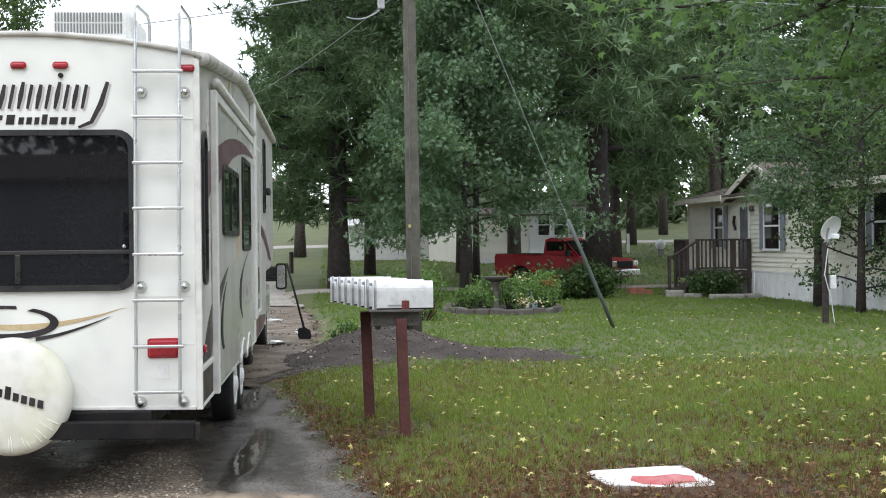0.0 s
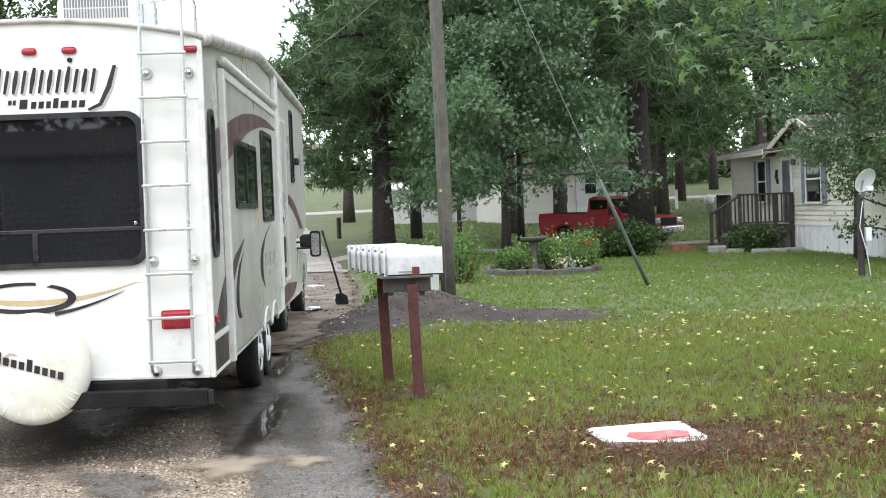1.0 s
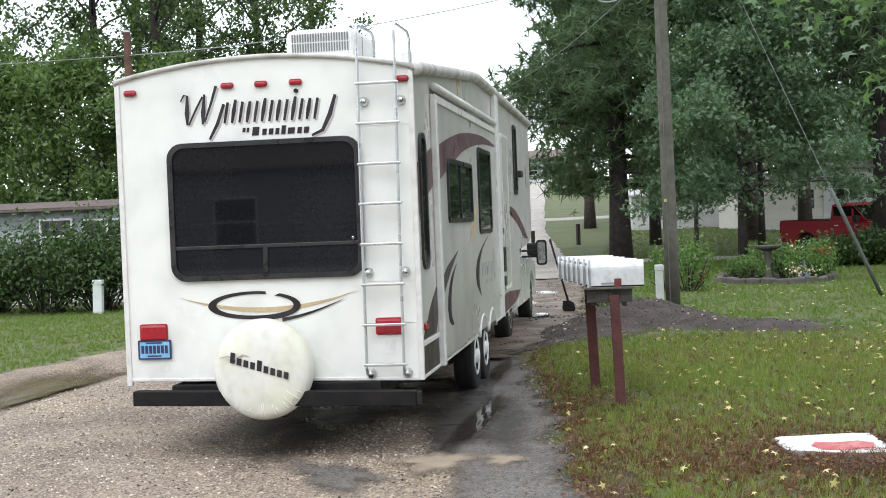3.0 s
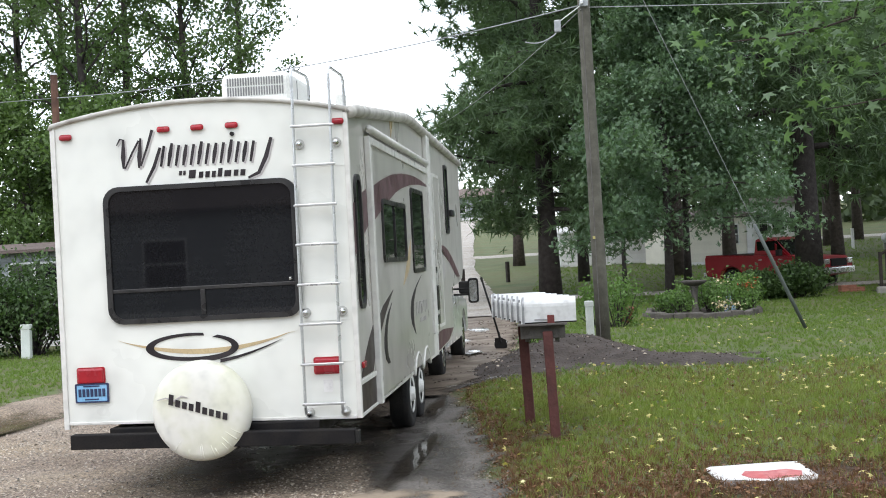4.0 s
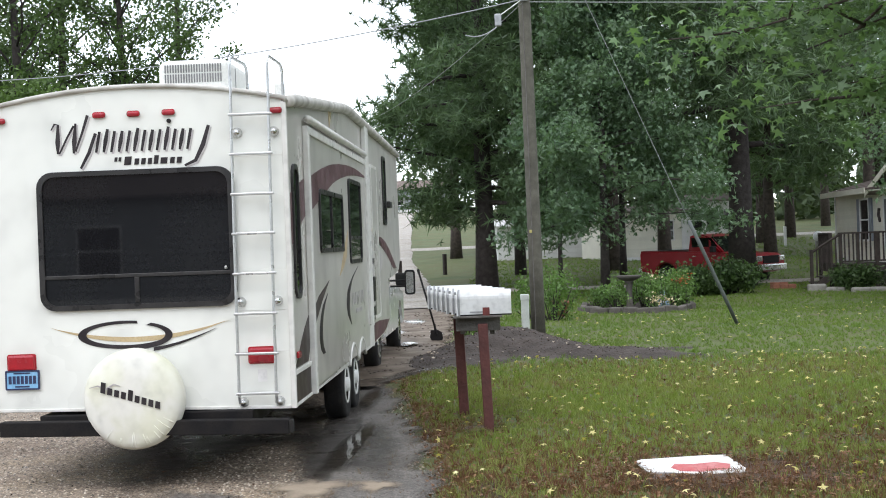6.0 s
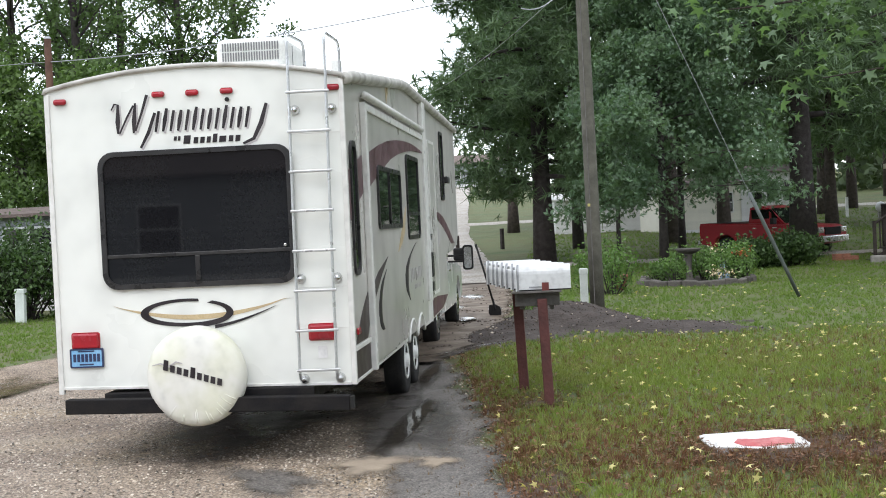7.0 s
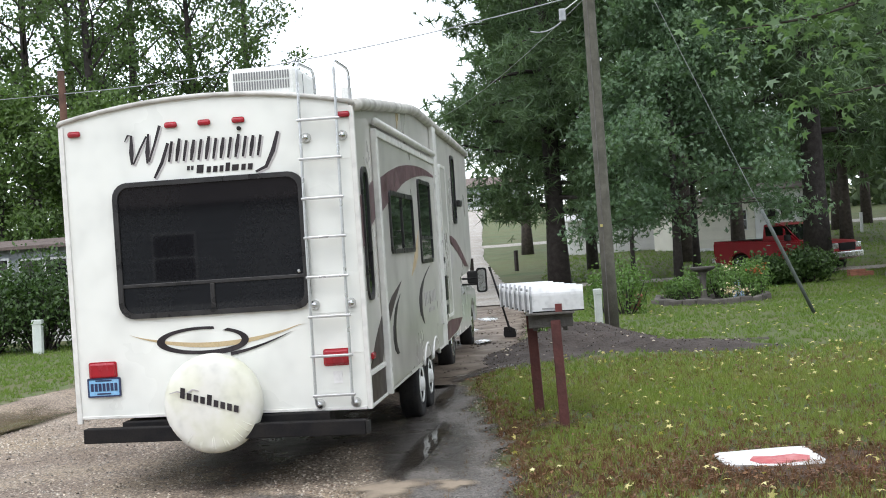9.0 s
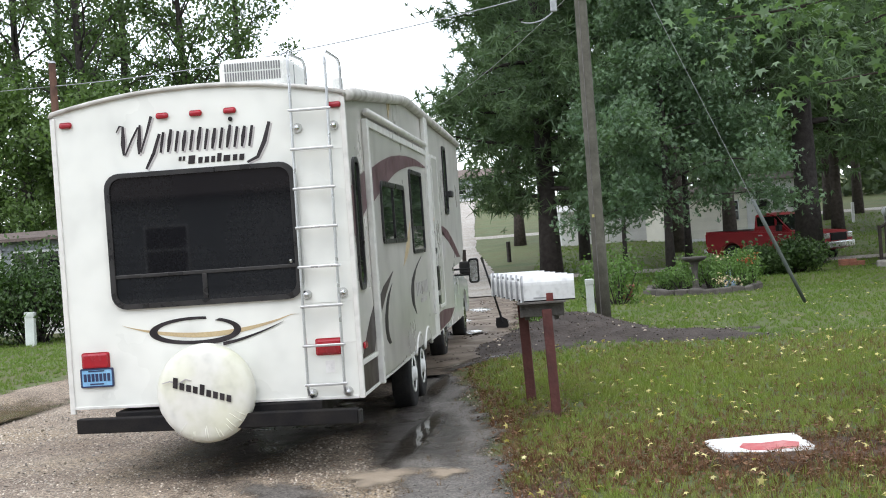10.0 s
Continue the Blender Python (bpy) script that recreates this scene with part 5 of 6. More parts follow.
part("post", leaning_post(1.55, 1.72, 0.046, -0.1, 1.15, -1.6), M_POST_RED, boxes_stand, "red-stained square wooden post")
part("post", leaning_post(1.28, 2.95, 0.05, -0.1, 1.15, -1.8), M_POST_RED, boxes_stand, "red-stained square wooden post")
part("beam", local(box(bmesh.new(), 1.3, 1.345, 1.818, 3.42, 1.05, 1.21, 0.006)), M_TIMBER, boxes_stand)
part("beam", local(box(bmesh.new(), 1.58, 1.625, 1.818, 3.42, 1.04, 1.205, 0.006)), M_TIMBER, boxes_stand)
part("cross_piece", local(box(bmesh.new(), 1.26, 1.68, 1.772, 1.815, 1.08, 1.205, 0.006)), M_TIMBER, boxes_stand)
part("shelf", local(box(bmesh.new(), 1.24, 1.7, 1.66, 3.46, 1.207, 1.227, 0.004)), M_TIMBER, boxes_stand)


def mailbox(x, y, turn=0.0, flag=True, lift=0.0):
    """A white tunnel-shaped box, door towards the drive."""
    ob = thing("mailbox", pose(x, y, 1.228 + lift, 0, 0, turn), "white metal tunnel-top mailbox with a hinged door", "mailbox", "row of mailboxes")
    h, w, ln = 0.155, 0.085, 0.5
    prof = [(-w, 0), (w, 0), (w, h)] + [(w * math.cos(a), h + 0.085 * math.sin(a)) for a in np.linspace(0, math.pi, 11)[1:-1]] + [(-w, h)]
    part("shell", slab(bmesh.new(), [(-0.25, py, pz) for py, pz in prof], (ln, 0, 0)), M_BOX, ob)
    part("door", slab(bmesh.new(), [(-0.254, py * 1.03, pz * 1.01) for py, pz in prof], (-0.012, 0, 0)), M_BOX, ob)
    part("door_rim", ring_frame(bmesh.new(), [(py * 1.08, pz * 1.03) for py, pz in prof], [(py * 0.98, pz * 0.98 + 0.002) for py, pz in prof], lambda u, v: (-0.25, u, v), (0.018, 0, 0)), M_GALV, ob)
    part("handle", box(bmesh.new(), -0.29, -0.266, -0.012, 0.012, h + 0.045, h + 0.07, 0.004), M_GALV, ob)
    part("base_rail", box(bmesh.new(), -0.24, 0.25, -w - 0.003, -w + 0.001, 0.0, 0.012), M_STEEL, ob)
    if flag:
        part("flag", box(bmesh.new(), -0.02, 0.045, -w - 0.012, -w - 0.004, -0.015, 0.075, 0.002), M_FLAG, ob, "faded red signal flag")
        part("flag_arm", box(bmesh.new(), -0.14, -0.02, -w - 0.009, -w - 0.004, 0.028, 0.04), M_GALV, ob)
    return ob


for i, (yy, tw) in enumerate(((1.78, 0), (2.02, 1.5), (2.27, -2), (2.52, 1), (2.8, -1.5), (3.1, 2), (3.34, -1))):
    mailbox(1.54 - 0.06 * i, yy, tw, i in (0, 2), 0.004 * (i % 2))

# ---- poles, pedestals, wires ----
pole = thing("utility_pole", pose(2.3, 12.9, 0.1), "tall weathered wooden utility pole leaning slightly", "utility pole")
bm = bmesh.new()
pipe(bm, [(-0.075 * k, 0, 10.4 * k) for k in np.linspace(0, 1, 9)], [0.128 - 0.035 * k for k in np.linspace(0, 1, 9)], 18)
part("shaft", bm, M_POLE, pole, "", True)
part("ground_wire", pipe(bmesh.new(), [(-0.05, -0.118, 0.1), (-0.06, -0.114, 3), (-0.08, -0.105, 6.5)], 0.008, 5), M_TIMBER, pole)
part("tag", box(bmesh.new(), -0.1, -0.055, -0.165, -0.15, 1.95, 2.0), M_YELLOW, pole, "small yellow tag")
part("bracket", box(bmesh.new(), -0.12, 0.03, -0.16, -0.1, 6.05, 6.2, 0.01), M_GALV, pole)
part("insulator", lathe(bmesh.new(), [(0.015, -0.04), (0.035, -0.02), (0.022, 0), (0.035, 0.02), (0.015, 0.045)], (-0.08, -0.2, 6.12), "z", 10), M_BOX, pole, "white porcelain insulator", True)
part("junction_case", box(bmesh.new(), -0.58, -0.46, -0.2, -0.12, 5.62, 5.84, 0.02), M_GALV, pole, "pale grey cable junction case")
part("case_arm", rod(bmesh.new(), (-0.06, -0.12, 6.1), (-0.5, -0.15, 5.8), 0.01, seg=6), M_PVC, pole)


def wire(p0, p1, sag, r=0.012, label="thin overhead cable hanging between poles"):
    pts = [tuple(Vector(p0).lerp(Vector(p1), k) + Vector((0, 0, -4 * sag * k * (1 - k)))) for k in np.linspace(0, 1, 17)]
    return single("overhead_wire", pipe(bmesh.new(), pts, r, 5), M_WIRE, label, "cable", group="overhead cables")


wire((2.2, 12.75, 6.1), (-8, 60, 8.5), 0.9, 0.0055)
wire((2.25, 12.85, 6.15), (30, 16, 6.3), 0.25, 0.008)
wire((-10.3, 20.1, 6.15), (-28, 12, 5.9), 0.3, 0.008)
wire((-10.3, 20.1, 6.15), (2.2, 12.9, 6.2), 0.25, 0.011, "pale overhead cable running to the utility pole")
wire((1.75, 12.7, 5.7), (1.2, 12.5, 5.55), 0.08, 0.012, "short slack loop of cable by the pole")
guy = thing("guy_wire", pose(6.2, 15.1, 0.12), "steel guy wire with a grey plastic guard", "guy wire")
gd = (Vector((1.62, 12.9, 10.2)) - Vector((6.2, 15.1, 0.12)))
part("wire", rod(bmesh.new(), (0, 0, 0), tuple(gd), 0.005, seg=6), M_WIRE, guy)
gn = gd.normalized()
part("guard", pipe(bmesh.new(), [tuple(gn * k) for k in (0.06, 0.8, 1.6, 2.3)], 0.036, 10), M_GUARD, guy, "grey plastic wire guard", True)
part("anchor", rod(bmesh.new(), tuple(gn * -0.1), tuple(gn * 0.1), 0.035, seg=8), M_BLACK, guy)
yard_light = thing("yard_light", pose(10.1, 32.3, 5.98), "white yard light fixed to the big pine", "yard light")
part("housing", lathe(bmesh.new(), [(0.05, 0.42), (0.12, 0.4), (0.2, 0.3), (0.22, 0.02), (0.18, 0.0), (0.05, 0.02)], (0, 0, 0), "z", 16), M_BOX, yard_light, "", True)
part("cap", lathe(bmesh.new(), [(0.07, 0.41), (0.07, 0.5), (0.03, 0.54)], (0, 0, 0), "z", 10), M_BOX, yard_light, "", True)
part("arm", pipe(bmesh.new(), [(0, 0, 0.45), (-0.3, 0.2, 0.5), (-0.55, 0.45, 0.4)], 0.03, 6), M_GALV, yard_light, "", True)
rust = thing("metal_pole", pose(-10.3, 20.1, 0.05), "rusty slender metal service pole", "pole")
part("shaft", rod(bmesh.new(), (0, 0, 0), (0, 0, 6.65), 0.1, 0.085, 12), M_RUSTPOLE, rust)
part("cap", rod(bmesh.new(), (0, 0, 6.65), (0, 0, 6.71), 0.1, 0.06, 12), M_GALV, rust)


def pedestal(x, y, w, h, lean=0.0):
    ob = thing("cable_pedestal", pose(x, y, float(height(x, y)) - 0.02, 0, lean, 8), "pale green plastic cable pedestal standing in grass", "cable pedestal", "cable pedestals")
    part("shell", box(bmesh.new(), -w / 2, w / 2, -w / 2, w / 2, 0, h, 0.015), M_PVC, ob)
    part("cap", box(bmesh.new(), -w / 2 - 0.008, w / 2 + 0.008, -w / 2 - 0.008, w / 2 + 0.008, h - 0.1, h + 0.01, 0.015), M_PVC, ob)
    return ob


pedestal(2.08, 13.3, 0.13, 0.82)
pedestal(-10.05, 17.1, 0.2, 0.75, 1.5)

shovel = thing("shovel", pose(0.4, 14.2, 0.05), "long-handled shovel stuck upright in mud", "shovel")
part("handle", pipe(bmesh.new(), [(0.0, 0, 0.22), (-0.13, 0, 0.75), (-0.29, 0, 1.36)], 0.019, 8), M_STEEL, shovel, "dark worn wooden handle", True)
part("grip", pipe(bmesh.new(), [(-0.28, 0, 1.32), (-0.3, 0, 1.4)], 0.024, 8), M_BLACK, shovel)
part("blade", slab(bmesh.new(), [(-0.1, 0.0, 0.24), (-0.115, 0, 0.1), (-0.04, 0, -0.06), (0.05, 0, -0.05), (0.13, 0, 0.08), (0.11, 0, 0.2), (0.02, 0.0, 0.25)], (0, 0.012, 0)), M_STEEL, shovel, "dark steel blade")
part("socket", rod(bmesh.new(), (0.01, 0.005, 0.16), (-0.03, 0, 0.36), 0.026, 0.02, 8), M_STEEL, shovel)

# the board lying on the ground
board = thing("fallen_board", pose(3.085, -0.68, 0.165, 0.8, -1, 6), "white board with faded red paint lying on earth", "board")
part("panel", slab(bmesh.new(), [(-0.35, -0.37, 0), (-0.2, -0.385, 0), (0.3, -0.36, 0), (0.355, -0.3, 0), (0.36, 0.34, 0), (0.2, 0.37, 0), (-0.3, 0.365, 0), (-0.36, 0.3, 0)], (0, 0, 0.012)), M_SIGN, board)
part("red_paint", slab(bmesh.new(), [(-0.12, -0.2, 0.0122), (0.02, -0.27, 0.0122), (0.24, -0.24, 0.0122), (0.29, -0.05, 0.0122), (0.2, 0.06, 0.0122), (0.02, 0.03, 0.0122), (-0.1, 0.09, 0.0122), (-0.16, -0.05, 0.0122)], (0, 0, 0.0025)), M_SIGNRED, board, "faded red paint patch")


# ---- vehicles ----
def pickup(name, m, paint, label, long=5.6, wide=1.95, sill=1.27):
    """A pickup truck along +x, front at +x, on four wheels; the bed is open."""
    ob = thing(name, m, label, "pickup truck")
    hw = wide / 2

    def shell(prof, y0, y1, bevel=0.05):
        bm = slab(bmesh.new(), [(x, y0, z) for x, z in prof], (0, y1 - y0, 0))
        bmesh.ops.bevel(bm, geom=[e for e in bm.edges if abs(e.verts[0].co.y - e.verts[1].co.y) < 1e-5], offset=bevel, segments=2, affect="EDGES")
        return bm

    def arch(cx, r=0.46, z=0.4, n=9):
        return [(cx + r * math.cos(a), z + r * math.sin(a)) for a in np.linspace(math.pi, 0, n)]

    rear, front = -long / 2, long / 2
    ax0, ax1 = rear + 1.15, front - 0.95
    cab0 = rear + 2.05
    lower = [(rear, 0.55)] + arch(ax0) + arch(ax1) + [(front, 0.5), (front + 0.03, 0.95), (front - 0.25, 1.1), (front - 1.45, 1.18), (cab0, 1.25), (rear + 0.02, 1.3)]
    part("body", shell(lower, -hw, hw), paint, ob)
    top = [(cab0 + 0.02, 1.2), (front - 1.35, 1.15), (front - 2.05, 1.78), (front - 2.3, 1.86), (cab0 + 0.35, 1.88), (cab0 + 0.12, 1.8)]
    part("cab", shell(top, -hw + 0.12, hw - 0.12, 0.06), paint, ob)
    part("bed_floor", box(bmesh.new(), rear + 0.08, cab0 - 0.05, -hw + 0.09, hw - 0.09, 1.302, 1.306), M_BLACK, ob)
    for sy in (-1, 1):
        y = sy * (hw - 0.12)
        for x0, x1, x2, x3 in ((cab0 + 0.22, cab0 + 0.2, cab0 + 0.95, cab0 + 0.95), (cab0 + 1.05, cab0 + 1.05, front - 2.08, front - 1.62)):
            pts = [(x0, y, sill), (x3, y, sill), (x2, y, 1.74), (x1, y, 1.74)]
            part("side_glass", slab(bmesh.new(), pts, (0, sy * 0.008, 0)), M_GLASS, ob, "dark side glass")
        for hx in (cab0 + 0.3, cab0 + 1.15):
            part("door_handle", box(bmesh.new(), hx, hx + 0.18, sy * hw - 0.015, sy * hw + 0.02, 1.05, 1.09, 0.008), M_CHROME, ob)
        part("mirror", box(bmesh.new(), front - 1.75, front - 1.6, sy * hw if sy > 0 else sy * hw - 0.25, sy * hw + 0.25 if sy > 0 else sy * hw, 1.2, 1.42, 0.03), M_BLACK, ob)
        part("headlight", box(bmesh.new(), front - 0.1, front + 0.045, sy * (hw - 0.22) - 0.18, sy * (hw - 0.22) + 0.18, 0.82, 1.02, 0.03), M_CHROME, ob, "clear headlight")
        part("tail_lamp", box(bmesh.new(), rear - 0.01, rear + 0.08, sy * (hw - 0.1) - 0.07, sy * (hw - 0.1) + 0.08, 0.85, 1.22, 0.02), M_RED, ob)
        for ax in (ax0, ax1):
            t = part("wheel", lathe(bmesh.new(), TYRE, (ax, sy * (hw - 0.14), 0.385), "y", 28), M_BLACK, ob, "black tyre on a bright rim", True)
            part("rim", lathe(bmesh.new(), [(0.215, 0.1 * sy), (0.2, 0.118 * sy), (0.15, 0.09 * sy), (0.05, 0.11 * sy)], (ax, sy * (hw - 0.14), 0.385), "y", 20), M_CHROME, t, "", True)
    part("windscreen", slab(bmesh.new(), [(front - 1.41, -hw + 0.25, 1.2), (front - 1.41, hw - 0.25, 1.2), (front - 2.03, hw - 0.3, 1.74), (front - 2.03, -hw + 0.3, 1.74)], (0.03, 0, 0.03)), M_GLASS, ob)
    part("rear_glass", slab(bmesh.new(), [(cab0 + 0.03, -hw + 0.35, 1.35), (cab0 + 0.03, hw - 0.35, 1.35), (cab0 + 0.105, hw - 0.4, 1.74), (cab0 + 0.105, -hw + 0.4, 1.74)], (-0.012, 0, 0)), M_GLASS, ob)
    part("grille", box(bmesh.new(), front - 0.02, front + 0.05, -hw + 0.45, hw - 0.45, 0.75, 1.02, 0.02), M_STEEL, ob)
    part("front_bumper", box(bmesh.new(), front - 0.08, front + 0.12, -hw + 0.02, hw - 0.02, 0.5, 0.72, 0.04), M_CHROME, ob)
    part("rear_bumper", box(bmesh.new(), rear - 0.12, rear + 0.05, -hw + 0.04, hw - 0.04, 0.5, 0.66, 0.03), M_CHROME, ob)
    return ob


pickup("pickup_truck", pose(9.0, 36.4, float(height(9.0, 36.4)) - 0.1, 0, 0, -42) @ Matrix.Scale(0.95, 4), M_CARRED, "red crew-cab pickup truck parked by the lane", 5.0, sill=1.4)
tow = pickup("tow_truck", pose(-1.22, 11.6, 0.0, 0, 0, 90), M_CARWHITE, "white pickup truck hitched under the camper nose", 6.0, 2.0)
for sx in (-1, 1):
    part("tow_mirror", ring_frame(bmesh.new(), rounded(sx * 1.3 - 0.09, sx * 1.3 + 0.09, 1.05, 1.48, 0.05), rounded(sx * 1.3 - 0.065, sx * 1.3 + 0.065, 1.08, 1.45, 0.04), lambda u, v: (0.66, -u, v), (0.08, 0, 0)), M_BLACK, tow, "large black towing mirror")
    part("mirror_glass", slab(bmesh.new(), [(0.68, -u, v) for u, v in rounded(sx * 1.3 - 0.07, sx * 1.3 + 0.07, 1.075, 1.455, 0.04)], (0.03, 0, 0)), M_CHROME, tow)
    for z in (1.2, 1.3):
        part("mirror_arm", rod(bmesh.new(), (0.72, -sx * 0.95, z), (0.72, -sx * 1.22, z), 0.018, seg=6), M_BLACK, tow)


# ---- homes ----
def sash(parent, place, y0, y1, z0, z1, out, shutters=True, frame_mat=M_SKIRT, two=True):
    """A window: frame, sill, meeting rail, panes and shutters. place maps (along, up, outwards) to 3D."""
    def blk(a0, a1, b0, b1, c0, c1):
        p, q = Vector(place(a0, b0, c0)), Vector(place(a1, b1, c1))
        return box(bmesh.new(), min(p.x, q.x), max(p.x, q.x), min(p.y, q.y), max(p.y, q.y), min(p.z, q.z), max(p.z, q.z), 0.004, 1)
    w = part("window", blk(y0 - 0.05, y1 + 0.05, z1, z1 + 0.06, 0, out), frame_mat, parent)
    part("sill", blk(y0 - 0.07, y1 + 0.07, z0 - 0.06, z0, 0, out + 0.02), frame_mat, w)
    part("jamb", blk(y0 - 0.05, y0, z0, z1, 0, out), frame_mat, w)
    part("jamb", blk(y1, y1 + 0.05, z0, z1, 0, out), frame_mat, w)
    part("pane", blk(y0, y1, z0, z1, 0.0, out * 0.4), M_GLASS, w)
    if two:
        part("meeting_rail", blk(y0, y1, (z0 + z1) / 2 - 0.025, (z0 + z1) / 2 + 0.025, 0, out * 0.8), frame_mat, w)
    if shutters:
        for a0, a1 in ((y0 - 0.4, y0 - 0.07), (y1 + 0.07, y1 + 0.4)):
            part("shutter", blk(a0, a1, z0 - 0.05, z1 + 0.05, 0, out * 0.8), M_SHUTTER, w)
    return w


house = thing("cream_house", pose(0, 0, 0), "cream mobile home with gabled entry and white skirting", "house")
XW, YA, YB, EAVE = 13.22, 35.6, 11.0, 3.06
GY, GH, GZ = 27.4, 2.85, 3.98
core = bmesh.new()
slab(core, [(XW + 0.03, YB, 0.1), (XW + 0.03, YA, 0.1), (XW + 0.03, YA, EAVE), (XW + 0.03, GY + GH, EAVE), (XW + 0.03, GY, GZ - 0.1), (XW + 0.03, GY - GH, EAVE), (XW + 0.03, YB, EAVE)], (8.2, 0, 0))
part("wall", core, M_SIDING, house)
part("skirting", box(bmesh.new(), XW + 0.0, XW + 8.2, YB - 0.02, YA + 0.02, 0.05, 0.86), M_SKIRT, house, "white ribbed vinyl skirting")
part("skirt_rail", box(bmesh.new(), XW - 0.02, XW, YB, YA, 0.84, 0.875), M_SKIRT, house)
for i in range(62):
    yy = YB + 0.2 + i * 0.4
    if yy < YA:
        part("skirt_rib", box(bmesh.new(), XW - 0.012, XW + 0.002, yy, yy + 0.03, 0.1, 0.84), M_SKIRT, house)
course = 0.135
for i in range(int((GZ - 0.1 - 0.88) / course)):
    z0 = 0.88 + i * course
    z1 = z0 + course
    a, b = YB, YA
    if z1 > EAVE:
        k = (z1 - EAVE) / (GZ - 0.1 - EAVE)
        if k > 0.93:
            break
        a, b = GY - GH * (1 - k), GY + GH * (1 - k)
    bm = bmesh.new()
    vs = [bm.verts.new(p) for p in ((XW + 0.028, a, z1), (XW + 0.028, b, z1), (XW - 0.004, b, z0), (XW - 0.004, a, z0), (XW + 0.028, a, z0), (XW + 0.028, b, z0))]
    for q in ((0, 1, 2, 3), (3, 2, 5, 4), (0, 3, 4), (1, 5, 2)):
        bm.faces.new([vs[j] for j in q])
    part("siding_board", bm, M_SIDING, house)
part("corner_board", box(bmesh.new(), XW - 0.03, XW + 0.06, YA - 0.02, YA + 0.06, 0.86, EAVE), M_SKIRT, house)
on_wall = lambda a, b, c: (XW - 0.005 - c, a, b)
sash(house, on_wall, 31.4, 32.35, 1.55, 2.8, 0.05)
sash(house, on_wall, 26.1, 27.4, 1.52, 2.8, 0.05)
sash(house, on_wall, 18.5, 19.7, 1.52, 2.8, 0.05)
dr = part("door", box(bmesh.new(), XW - 0.03, XW + 0.0, 28.85, 29.68, 0.9, 2.76, 0.006), M_DOOR, house, "dark slate front door")
part("door_frame", ring_frame(bmesh.new(), [(28.77, 0.88), (29.76, 0.88), (29.76, 2.85), (28.77, 2.85)], [(28.85, 0.9), (29.68, 0.9), (29.68, 2.76), (28.85, 2.76)], lambda u, v: (XW - 0.004, u, v), (-0.045, 0, 0)), M_SKIRT, dr)
part("door_knob", rod(bmesh.new(), (XW - 0.03, 28.93, 1.8), (XW - 0.09, 28.93, 1.8), 0.03, seg=8), M_CHROME, dr)
part("porch_lamp", lathe(bmesh.new(), [(0.03, 0), (0.07, 0.03), (0.08, 0.14), (0.04, 0.18)], (XW - 0.07, 28.45, 2.6), "z", 10), M_TIMBER, house, "small wall lamp beside the door", True)
part("wall_ornament", pipe(bmesh.new(), [(XW - 0.03, 30.15, 2.1), (XW - 0.03, 30.3, 2.3), (XW - 0.03, 30.22, 2.5)], 0.045, 6), M_DECK, house, "dark curved wall ornament")
# main roof in shingle rows, then the gable's two slopes with pale barge boards
for i in range(14):
    x0, z0 = XW - 0.4 + i * 0.34, EAVE + 0.02 + i * 0.085
    bm = slab(bmesh.new(), [(x0, YB - 0.3, z0), (x0 + 0.36, YB - 0.3, z0 + 0.095), (x0 + 0.36, YB - 0.3, z0 + 0.135), (x0, YB - 0.3, z0 + 0.06)], (0, YA - YB + 0.65, 0))
    part("roof_strip", bm, M_SHINGLE, house)
part("fascia", box(bmesh.new(), XW - 0.43, XW - 0.4, GY + GH + 0.1, YA + 0.35, EAVE - 0.08, EAVE + 0.09), M_SIDING, house)
part("fascia", box(bmesh.new(), XW - 0.43, XW - 0.4, YB - 0.3, GY - GH - 0.1, EAVE - 0.08, EAVE + 0.09), M_SIDING, house)
part("soffit", box(bmesh.new(), XW - 0.4, XW + 0.03, YB - 0.3, YA + 0.3, EAVE - 0.03, EAVE), M_SIDING, house)
for s in (-1, 1):
    ya, za, yb, zb = GY, GZ, GY + s * (GH + 0.3), EAVE - 0.04
    part("gable_roof", slab(bmesh.new(), [(XW - 0.35, ya, za), (XW - 0.35, yb, zb), (XW - 0.35, yb, zb - 0.09), (XW - 0.35, ya, za - 0.09)], (4.0, 0, 0)), M_SHINGLE, house, "brown shingle gable slope")
    part("barge_board", slab(bmesh.new(), [(XW - 0.38, ya, za + 0.01), (XW - 0.38, yb, zb + 0.01), (XW - 0.38, yb, zb - 0.17), (XW - 0.38, ya, za - 0.17)], (0.028, 0, 0)), M_SIDING, house)
part("roof_pipe", rod(bmesh.new(), (XW + 1.6, 27.2, 3.6), (XW + 1.6, 27.2, 4.3), 0.03, seg=8), M_DECK, house)

# the deck: its end railing and its steps run along x
deck = thing("wooden_deck", pose(0, 0, 0), "dark wooden entry deck with railing and steps", "deck")
DX0, DX1, DY0, DY1, DZ = 11.6, 13.2, 28.66, 31.2, 0.86
for i in range(11):
    part("floor_board", box(bmesh.new(), DX0 + i * 0.145, DX0 + i * 0.145 + 0.135, DY0, DY1, DZ - 0.04, DZ, 0.004), M_DECK, deck)
part("rim_board", box(bmesh.new(), DX0, DX1, DY0 - 0.04, DY0, DZ - 0.2, DZ - 0.01), M_DECK, deck)
part("rim_board", box(bmesh.new(), DX0 - 0.04, DX0, DY0, DY1, DZ - 0.2, DZ - 0.01), M_DECK, deck)
